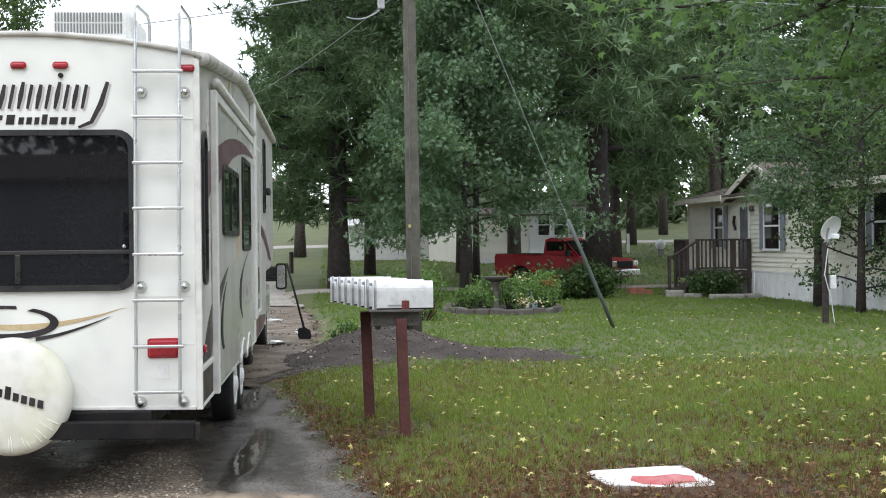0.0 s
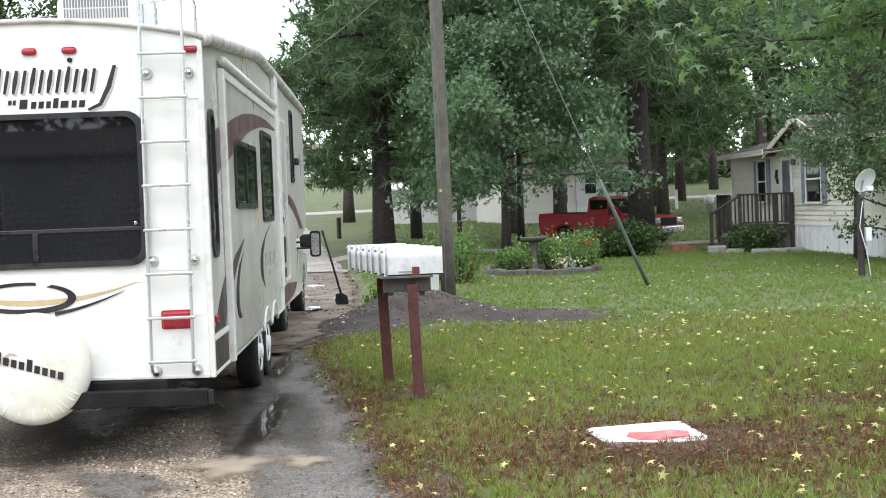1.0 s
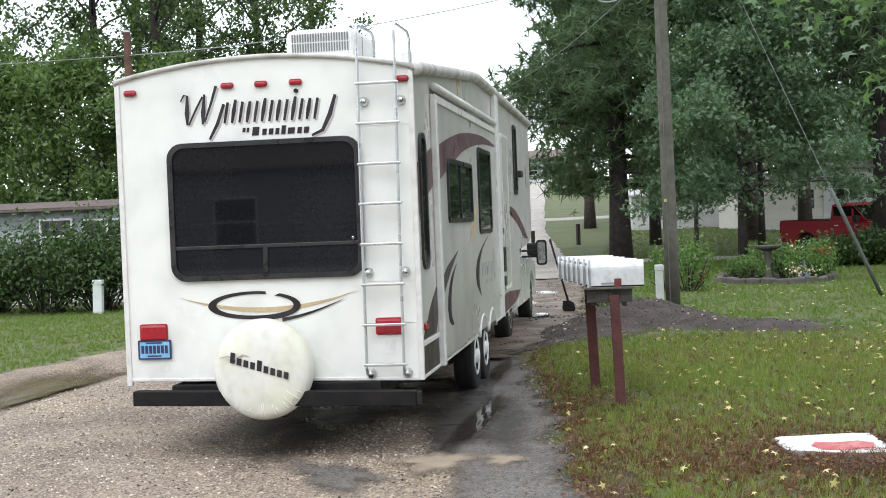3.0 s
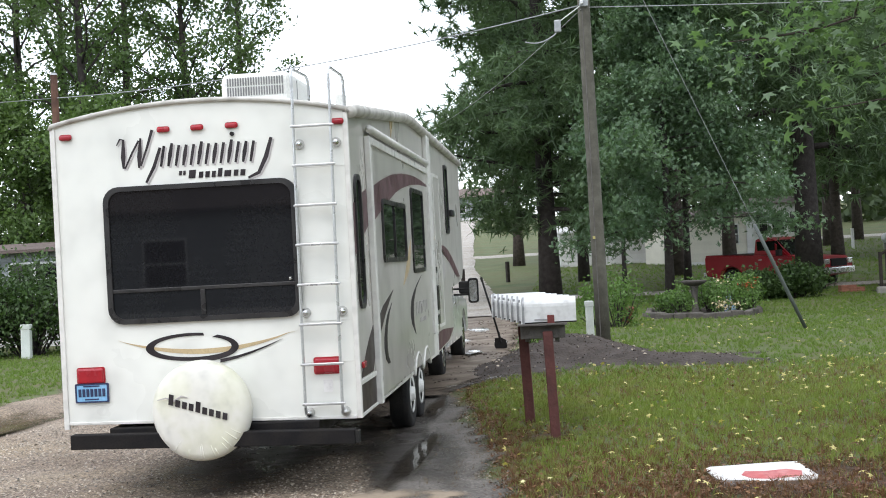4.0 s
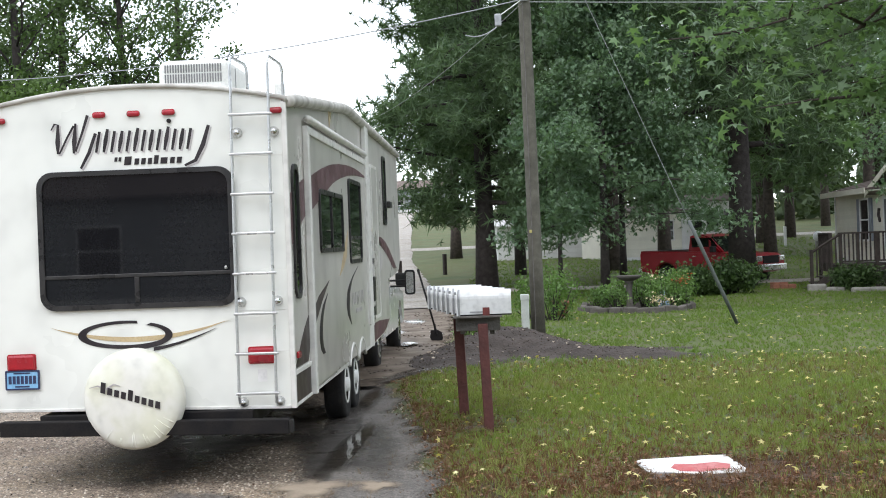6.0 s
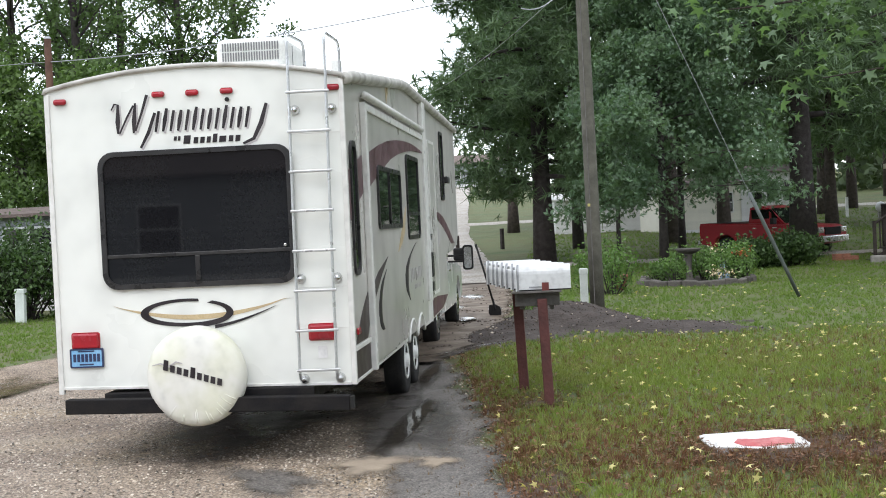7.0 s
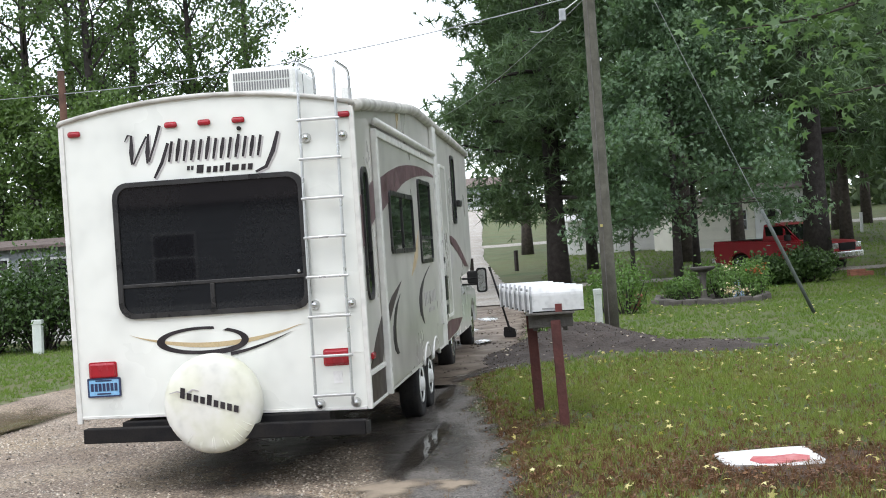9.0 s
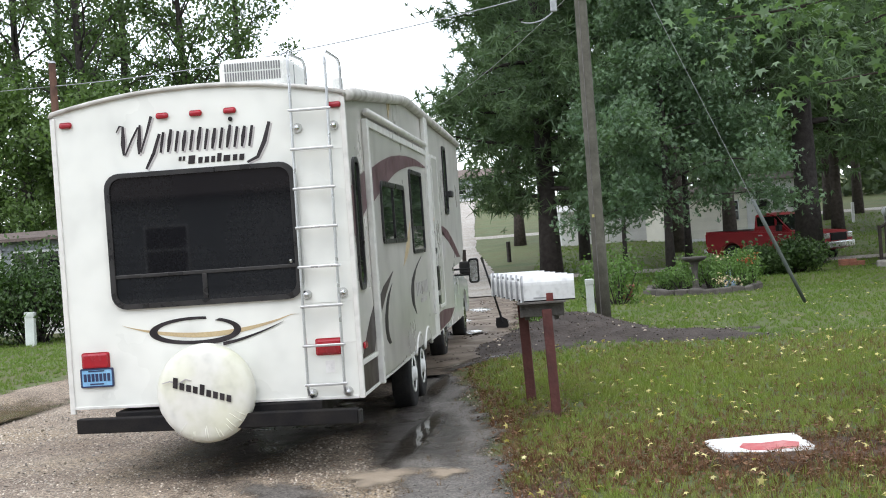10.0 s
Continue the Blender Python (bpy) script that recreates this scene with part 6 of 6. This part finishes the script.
for px, py in ((DX0, DY0), (12.1, DY0), (12.65, DY0), (DX1 - 0.06, DY0), (DX0, 29.85), (DX0, DY1)):
    part("deck_post", box(bmesh.new(), px - 0.045, px + 0.045, py - 0.045, py + 0.045, 0.05, 1.8, 0.006), M_DECK, deck)
part("top_rail", box(bmesh.new(), DX0 - 0.06, DX1 - 0.03, DY0 - 0.06, DY0 + 0.06, 1.76, 1.81, 0.006), M_DECK, deck)
part("low_rail", box(bmesh.new(), DX0, DX1 - 0.05, DY0 - 0.03, DY0 + 0.03, 0.93, 0.98, 0.006), M_DECK, deck)
part("top_rail", box(bmesh.new(), DX0 - 0.06, DX0 + 0.06, 29.85, DY1, 1.76, 1.81, 0.006), M_DECK, deck)
for i in range(12):
    xx = DX0 + 0.1 + i * 0.125
    part("baluster", box(bmesh.new(), xx, xx + 0.042, DY0 - 0.02, DY0 + 0.02, 0.96, 1.78), M_DECK, deck)
for i in range(9):
    yy = 29.98 + i * 0.13
    part("baluster", box(bmesh.new(), DX0 - 0.02, DX0 + 0.02, yy, yy + 0.042, DZ, 1.78), M_DECK, deck)
for i in range(4):
    part("step", box(bmesh.new(), DX0 - 0.26 - i * 0.22, DX0 - 0.02 - i * 0.22, DY0, 29.8, DZ - 0.2 - i * 0.17, DZ - 0.16 - i * 0.17, 0.005), M_DECK, deck)
part("stair_rail", pipe(bmesh.new(), [(DX0, DY0, 1.77), (DX0 - 0.85, DY0, 1.25)], 0.045, 6), M_DECK, deck)
part("stringer", slab(bmesh.new(), [(DX0, DY0 - 0.02, DZ), (DX0 - 0.95, DY0 - 0.02, 0.22), (DX0 - 0.85, DY0 - 0.02, 0.08), (DX0, DY0 - 0.02, DZ - 0.25)], (0, 0.045, 0)), M_DECK, deck)
part("newel", box(bmesh.new(), DX0 - 0.9, DX0 - 0.81, DY0 - 0.045, DY0 + 0.045, 0.08, 1.33, 0.006), M_DECK, deck)
for i in range(5):
    xx = DX0 - 0.16 - i * 0.14
    zz = 1.77 + 0.61 * (xx - DX0)
    part("baluster", box(bmesh.new(), xx, xx + 0.042, DY0 - 0.02, DY0 + 0.02, zz - 0.8, zz), M_DECK, deck)
bush("garden_shrub", 11.75, 27.75, 0.72, 0.4, 0.72, M_HEDGE, 3000, 0.11, "leafy green shrub before the deck", 131, stems=36)
for i, (sx, sy) in enumerate(((10.75, 28.1), (11.2, 27.7), (11.75, 27.1), (12.25, 27.05), (12.75, 27.2))):
    single("garden_stone", box(bmesh.new(), -0.27, 0.27, -0.14, 0.14, -0.05, 0.12 if i else 0.2, 0.05), M_CONCRETE, "grey concrete edging stone on the lawn", "edging stone", m=pose(sx, sy, float(height(sx, sy)), 0, 0, -18 + 9 * (-1) ** i), group="garden stones")
bm = bmesh.new()
for k in range(3):
    for j in range(3 - k // 2):
        box(bm, -0.6 + j * 0.42, -0.2 + j * 0.42, -0.2, 0.2, k * 0.12, k * 0.12 + 0.11, 0.01)
single("brick_stack", bm, M_TERRA, "low stack of reddish bricks on grass", "brick stack", m=pose(10.2, 30.2, float(height(10.2, 30.2)), 0, 0, 10) @ Matrix.Scale(0.6, 4))

dish = thing("satellite_dish", pose(10.4, 15.35, 0.1), "white satellite dish with rust on a dark post", "satellite dish")
part("post", rod(bmesh.new(), (0, 0, 0), (0.0, 0, 1.62), 0.065, 0.06, 12), M_BARK_DARK, dish, "dark wooden post")
bm = lathe(bmesh.new(), [(0.02, 0.06), (0.15, 0.05), (0.26, 0.015), (0.33, -0.03), (0.335, -0.035), (0.33, -0.015), (0.26, 0.03), (0.15, 0.065), (0.02, 0.075)], (0, 0, 0), "y", 28)
bmesh.ops.transform(bm, matrix=pose(0.06, -0.12, 1.9, 28, 18, 28) @ Matrix.Diagonal((0.64, 0.75, 0.75, 1)), verts=bm.verts[:])
part("reflector", bm, M_DISH, dish, "white reflector with rust stain", True)
part("arm", pipe(bmesh.new(), [(0.0, -0.02, 1.55), (0.05, -0.2, 1.68), (0.0, -0.5, 1.72)], 0.018, 6), M_GALV, dish)
part("mount", rod(bmesh.new(), (0.0, 0.0, 1.6), (0.05, -0.06, 1.9), 0.03, seg=8), M_GALV, dish)
part("receiver", box(bmesh.new(), -0.06, 0.06, -0.6, -0.48, 1.68, 1.78, 0.02), M_BOX, dish)
part("meter_case", box(bmesh.new(), 0.08, 0.2, -0.06, 0.08, 0.72, 0.98, 0.01), M_BOX, dish, "white cable case")
part("cable", pipe(bmesh.new(), [(0.02, -0.1, 1.5), (-0.05, -0.1, 1.0), (0.08, -0.1, 0.5), (0.14, -0.1, 0.05)], 0.01, 5), M_BOX, dish)


def plain_home(name, m, ln, deep, tall, mat, label, wins, roof=0.35, skirt=True, roof_mat=M_SHINGLE, frame_mat=M_SKIRT):
    """A long mobile home; its front runs along x at y = 0 and faces -y."""
    ob = thing(name, m, label, "trailer home")
    part("wall", box(bmesh.new(), 0, ln, 0.02, deep, -0.6, tall), mat, ob)
    if skirt:
        part("skirting", box(bmesh.new(), 0, ln, -0.01, 0.02, -0.6, 0.6), M_SKIRT, ob, "pale skirting panels")
    n = int((tall - 0.62) / 0.19)
    for i in range(n):
        z0 = 0.62 + i * (tall - 0.62) / n
        bm = bmesh.new()
        z1 = z0 + (tall - 0.62) / n
        vs = [bm.verts.new(p) for p in ((0, 0.018, z1), (ln, 0.018, z1), (ln, -0.012, z0), (0, -0.012, z0), (0, 0.018, z0), (ln, 0.018, z0))]
        for q in ((0, 1, 2, 3), (3, 2, 5, 4), (0, 3, 4), (1, 5, 2)):
            bm.faces.new([vs[j] for j in q])
        part("siding_board", bm, mat, ob)
    part("roof", slab(bmesh.new(), [(-0.25, -0.35, tall), (-0.25, deep / 2, tall + roof), (-0.25, deep + 0.3, tall), (-0.25, deep + 0.3, tall + 0.08), (-0.25, deep / 2, tall + roof + 0.09), (-0.25, -0.35, tall + 0.08)], (ln + 0.5, 0, 0)), roof_mat, ob, "low roof with a shallow overhang")
    for a0, a1, z0, z1 in wins:
        sash(ob, lambda a, b, c: (a, -0.012 - c, b), a0, a1, z0, z1, 0.06, False, frame_mat)
    return ob


plain_home("white_trailer_home", pose(1.4, 58.5, float(height(2, 58)) - 0.5, 0, 0, 4), 8.4, 4, 2.25, M_SIDING_WHITE, "long white trailer home behind trees", [(4.6, 5.4, 1.2, 1.9)], roof_mat=M_SKIRT)
plain_home("white_annex_home", pose(10.5, 55, float(height(11, 55)) - 0.2, 0, 0, 2), 3.2, 5, 2.9, M_SIDING_WHITE, "small white house end with paired windows", [(0.45, 1.0, 1.5, 2.5), (1.25, 1.8, 1.5, 2.5), (2.1, 2.65, 1.5, 2.5)])
plain_home("cream_trailer_home", pose(7.4, 53.6, float(height(7, 53)) - 0.4, 0, 0, 25), 3.6, 4, 2.75, M_SIDING, "cream trailer home half hidden by trunks", [(2.2, 2.9, 1.4, 2.3)])
plain_home("grey_trailer_home", pose(-24.5, 21.6, 0.0, 0, 0, -1), 15.5, 4.2, 2.5, M_SIDING_GREY, "old grey trailer home with boarded porch windows", [(11.2, 12.0, 1.45, 2.25), (12.35, 12.9, 1.45, 2.2), (13.0, 13.55, 1.45, 2.2), (14.0, 14.5, 1.45, 2.2)], 0.2)
plain_home("pale_far_home", pose(-13.5, 150, float(height(-10, 150)) - 0.2, 0, 0, 6), 9, 6, 3.0, M_SIDING_GREY, "distant grey-blue home on the rise", [(2, 3.2, 1.2, 2.2), (5.5, 6.7, 1.2, 2.2)], 1.2)
plain_home("tan_trailer_home", pose(9, -26, 0.1, 0, 0, 180), 26, 5, 3.4, M_SIDING_GREY, "grey sided home across the road", [(6, 7.2, 1.3, 2.6), (9.5, 10.4, 0.9, 2.9), (12.2, 13.6, 1.3, 2.6), (18, 19.2, 1.3, 2.6)], 0.8)
for i, (tx, ty) in enumerate([(-12, -34), (-5, -35), (2, -34), (9, -36), (16, -33), (-19, -33), (23, -30)]):
    tree("hardwood_tree", tx, ty, 13, 0.25, 2, 4.6, M_HEDGE, LEAF, 3000, 0.55, "broad dark tree behind the home across the road", bark=M_BARK_DARK, seed=170 + i, limbs=40, clump=0.6, up=0.3, profile=full, group="trees across the road")
globe = thing("gas_tank", pose(18.3, 60, float(height(18.3, 60))), "small white rounded gas tank on grass", "gas tank")
part("tank", lathe(bmesh.new(), [(0.02, -0.28), (0.15, -0.24), (0.25, -0.12), (0.28, 0), (0.25, 0.12), (0.15, 0.24), (0.02, 0.28)], (0, 0, 0.62), "z", 20), M_BOX, globe, "", True)
part("stand", box(bmesh.new(), -0.15, 0.15, -0.15, 0.15, -0.05, 0.38, 0.02), M_CONCRETE, globe)
for i, (px, py) in enumerate(((17.0, 62), (-2.6, 44), (-0.9, 47.5))):
    single("marker_post", box(bmesh.new(), -0.07, 0.07, -0.07, 0.07, -0.1, 1.1 if i == 0 else 0.9, 0.01), M_SKIRT if i == 0 else M_DECK, "short post standing in the grass", "post", m=pose(px, py, float(height(px, py)), 0, 0, 20 * i))
# ---- garden bed ----
bed_pts = [(3.6, 21.4), (4.0, 20.5), (4.6, 20.0), (5.2, 19.85), (5.8, 20.2), (6.15, 21.0), (6.2, 21.9), (5.9, 22.8), (5.2, 23.4), (4.3, 23.3), (3.7, 22.5)]
bed = thing("garden_bed", pose(0, 0, 0), "raised garden bed with dark stone edging", "garden bed")
loop = []
for i in range(len(bed_pts)):
    a, b = Vector(bed_pts[i]), Vector(bed_pts[(i + 1) % len(bed_pts)])
    k = max(1, round((b - a).length / 0.36))
    loop += [a.lerp(b, j / k) for j in range(k)]
slab_mesh = mesh_of("edging_stone", box(bmesh.new(), -0.175, 0.175, -0.08, 0.08, -0.06, 0.13, 0.03), M_EDGING)
for i, p in enumerate(loop):
    q = loop[(i + 1) % len(loop)]
    s = new("edging_stone", slab_mesh)
    s.parent = bed
    s.matrix_basis = pose(p.x, p.y, float(height(p.x, p.y)) + 0.012 * (i % 3), 0, 3 * ((i * 7) % 3 - 1), math.degrees(math.atan2(q.y - p.y, q.x - p.x)))
part("soil", slab(bmesh.new(), [(p.x, p.y, 0.1) for p in loop], (0, 0, 0.1)), M_DIRT, bed)
bath = thing("bird_bath", pose(4.7, 21.2, 0.16), "dark stone bird bath on a pedestal", "bird bath")
part("pedestal", lathe(bmesh.new(), [(0.17, 0), (0.16, 0.05), (0.08, 0.12), (0.065, 0.4), (0.09, 0.66), (0.12, 0.7)], (0, 0, 0), "z", 18), M_EDGING, bath, "", True)
part("bowl", lathe(bmesh.new(), [(0.1, 0.69), (0.26, 0.76), (0.31, 0.82), (0.29, 0.83), (0.2, 0.78), (0.02, 0.77)], (0, 0, 0), "z", 22), M_EDGING, bath, "", True)
M_BLOOM = leafy("pale_petals", (0.62, 0.5, 0.3), (0.7, 0.62, 0.5), 0.5, 0.2, 0.3)
M_BLOOM_RED = leafy("red_petals", (0.4, 0.06, 0.04), (0.5, 0.14, 0.05), 0.5, 0.2, 0.3)
M_BLUE = material("pale_blue_glaze", (0.25, 0.38, 0.6), 0.4, second=(0.35, 0.45, 0.62), scale=6)
M_BED_GREEN = leafy("garden_leaves", (0.09, 0.17, 0.045), (0.14, 0.22, 0.06), 0.5, 0.3, 0.4)
for i, (bx, by, rr, hh) in enumerate([(5.45, 20.7, 0.4, 0.7), (5.9, 21.2, 0.38, 0.85), (5.1, 21.5, 0.42, 0.8), (4.4, 21.3, 0.45, 0.55), (5.7, 22.3, 0.42, 0.85), (4.0, 21.7, 0.3, 0.5), (6.0, 22.0, 0.35, 0.9), (4.8, 22.5, 0.5, 0.8)]):
    bush("flowering_plant", bx, by, rr, rr, hh, M_BED_GREEN, 900, 0.085, "leafy upright garden plant in the bed", 140 + i, stems=22, category="plant", z=0.18)
for i, (fx, fy, fz, mm, nn) in enumerate([(5.20, 20.10, 0.3, M_BLOOM, 40), (5.45, 20.20, 0.25, M_BLOOM, 34), (5.85, 21.00, 0.65, M_BLOOM_RED, 26), (6.10, 21.70, 0.7, M_BLOOM_RED, 22), (5.30, 21.00, 0.8, M_BLOOM, 18)]):
    r = np.random.default_rng(200 + i)
    ob = thing("flower_cluster", pose(fx, fy, 0.17), "cluster of small open blossoms in the bed", "flowers")
    pos = r.normal(0, 1, (nn, 3)) * np.array([0.1, 0.1, 0.05]) + np.array([0, 0, fz])
    v, f = scatter(STAR_V, STAR_F, pos, turns_random(nn, 40, r), r.uniform(0.05, 0.1, nn))
    raw("blossom", v, f, mm, ob)
    bm = bmesh.new()
    for p in pos[:8]:
        rod(bm, (p[0] * 0.4, p[1] * 0.4, 0), tuple(p), 0.006, 0.004, 4)
    part("stalk", bm, M_BED_GREEN, ob)
single("garden_ornament", lathe(bmesh.new(), [(0.12, 0), (0.15, 0.1), (0.14, 0.22), (0.07, 0.3), (0.09, 0.38), (0.03, 0.46)], (0, 0, 0), "z", 16), M_BLUE, "small pale blue glazed garden ornament", "garden ornament", m=pose(5.45, 20.75, 0.17), smooth=True)
single("flower_pot", lathe(bmesh.new(), [(0.13, 0), (0.19, 0.3), (0.21, 0.3), (0.21, 0.36), (0.17, 0.36), (0.15, 0.3)], (0, 0, 0), "z", 18), M_TERRA, "terracotta flower pot beside the bed", "flower pot", m=pose(3.0, 19.9, float(height(3, 19.9))), smooth=True)
bush("young_shrub", 2.75, 18.3, 0.55, 0.5, 1.25, M_BED_GREEN, 1500, 0.09, "open young shrub beside the pole", 150, stems=18)
bush("young_shrub", 2.3, 19.4, 0.4, 0.4, 0.9, M_BED_GREEN, 700, 0.09, "small open shrub on the lawn", 151, stems=12)
bush("weed_clump", 1.15, 11.0, 0.25, 0.3, 0.3, M_BED_GREEN, 260, 0.08, "weeds sprouting beside the earth heap", 152, stems=10, category="weeds", z=0.3)

# ---- grass and fallen leaves ----
def blades(n, wide, seed):
    r = np.random.default_rng(seed)
    v, f = [], []
    for i in range(n):
        a, b = r.uniform(0, 2 * math.pi), r.uniform(0, 2 * math.pi)
        o = np.array([0.35 * math.cos(b), 0.35 * math.sin(b), 0]) * r.uniform(0, 1)
        s = np.array([math.cos(a), math.sin(a), 0]) * wide
        t = np.array([r.normal(0, 0.4), r.normal(0, 0.4), r.uniform(0.6, 1.0)])
        f.append((len(v), len(v) + 1, len(v) + 2))
        v += [o - s, o + s, o + t]
    return v, f


def lawn_keep(x, y):
    edge = x - drive_right(y) - 0.12 - 0.14 * wav(x * 0, y, 2.1)
    k = np.clip((edge + 0.05) / 0.4, 0, 1) * np.clip(0.8 + 0.35 * wav(x, y, 0.9, 1), 0.15, 1)
    for cx, cy, rr in ((3.1, -1.15, 1.65), (4.8, 0.6, 0.7), (6.9, 0.9, 1.6), (1.35, 2.2, 0.6)):
        d = ((x - cx) / rr) ** 2 + ((y - cy) / (rr * 0.8)) ** 2
        k = k * np.clip(d * 0.75 + 0.1 * wav(x, y, 3.0, 2), 0.06, 1)
    in_bed = (x > 3.65) & (x < 6.1) & (y > 20.2) & (y < 23.2)
    return np.where((mound_z(x, y) > 0.05) | in_bed | (x < drive_right(y)), 0, k)


G_A, G_B = blades(7, 0.06, 1), blades(7, 0.09, 2)
spread("grass", 56000, (0.3, 9.5), (-4.5, 8.5), G_A, (0.035, 0.08), M_GRASS, "short green lawn grass", "grass", 12, lambda x, y: lawn_keep(x, y) * np.clip((8.8 - y) / 4, 0, 1), 0.0, seed=11)
spread("grass", 22000, (0.3, 9.5), (-4.5, 8.5), G_A, (0.03, 0.075), M_DRY, "dry straw-coloured lawn grass", "grass", 25, lambda x, y: 0.25 + 0.75 * (1 - lawn_keep(x, y)) * (x > drive_right(y) + 0.1) * (mound_z(x, y) < 0.05) * 1.0, 0.0, seed=12)
spread("grass", 36000, (0.3, 16), (4.5, 34), G_B, (0.04, 0.085), M_GRASS_FAR, "lawn grass further back", "grass", 12, lambda x, y: lawn_keep(x, y) * np.clip((y - 4.5) / 4, 0, 1), 0.0, seed=13)
spread("grass", 10000, (0.3, 30), (36.5, 70), G_B, (0.07, 0.14), M_GRASS_FAR, "rough grass beyond the lane", "grass", 12, lambda x, y: (x > drive_right(y) + 0.2) * 1.0, 0.0, seed=14)
left_lawn = lambda x, y: np.clip((drive_left(y) - 0.8 - x) / 0.5, 0, 1)
spread("grass", 20000, (-17, -5), (-3, 19), G_B, (0.04, 0.085), M_GRASS_FAR, "lawn grass across the drive", "grass", 12, left_lawn, 0.0, seed=15)
near_litter = lambda x, y: np.where((x > drive_right(y) - 0.1) & (mound_z(x, y) < 0.05), np.clip(0.75 * np.exp(-((x - drive_right(y) - 0.16) / 0.17) ** 2) + np.exp(-(((x - 3.2) / 1.5) ** 2 + ((y + 1.0) / 1.2) ** 2)) + np.exp(-(((x - 6.9) / 1.8) ** 2 + ((y - 0.9) / 1.4) ** 2)) + 0.5 * np.exp(-(((x - 1.4) / 0.6) ** 2 + ((y - 2.3) / 0.9) ** 2)) + 0.08, 0, 1), 0)
spread("brown_leaf_litter", 46000, (0.0, 9.5), (-4.5, 7.5), LEAF, (0.02, 0.055), M_LITTER, "damp brown leaf litter on the lawn edge", "leaf litter", 22, near_litter, 0.04, seed=16)
spread("yellow_leaves", 1100, (0.8, 12), (-3.5, 9), STAR, (0.04, 0.085), M_YELLOW, "fallen yellow star-shaped leaves on grass", "fallen leaves", 34, lambda x, y: (x > drive_right(y) + 0.1) * np.clip(0.35 + 0.12 * x, 0, 1) * (mound_z(x, y) < 0.06), 0.05, seed=17)
spread("yellow_leaves", 260, (2, 14), (9, 22), STAR, (0.06, 0.1), M_YELLOW, "scattered yellow leaves further up the lawn", "fallen leaves", 20, lambda x, y: (mound_z(x, y) < 0.06) * 0.7, 0.05, seed=18)
spread("yellow_leaves", 40, (-1.5, 1.0), (-3, 3), STAR, (0.04, 0.08), M_LITTER, "few wet leaves on the drive", "fallen leaves", 10, lambda x, y: (x < drive_right(y)) * 1.0, 0.03, seed=19)
rust_zone = lambda x, y: np.clip(np.exp(-(((x - 3.3) / 1.8) ** 2 + ((y + 1.25) / 1.0) ** 2)) * 1.05 + 0.8 * np.exp(-(((x - 6.9) / 1.6) ** 2 + ((y - 0.9) / 1.1) ** 2)) + (0.1 + 0.55 * np.clip(wav(x, y, 1.1, 5), 0, 1)) * np.clip((3.5 - y) / 3, 0, 1) + 0.45 * np.exp(-((x - drive_right(y) - 0.2) / 0.2) ** 2), 0, 1) * (x > drive_right(y) + 0.05)
spread("matted_brown_grass", 36000, (0.4, 9.5), (-4.0, 4.5), G_A, (0.03, 0.075), M_RUSTGRASS, "matted reddish-brown dead grass", "grass", 45, rust_zone, 0.005, seed=20)
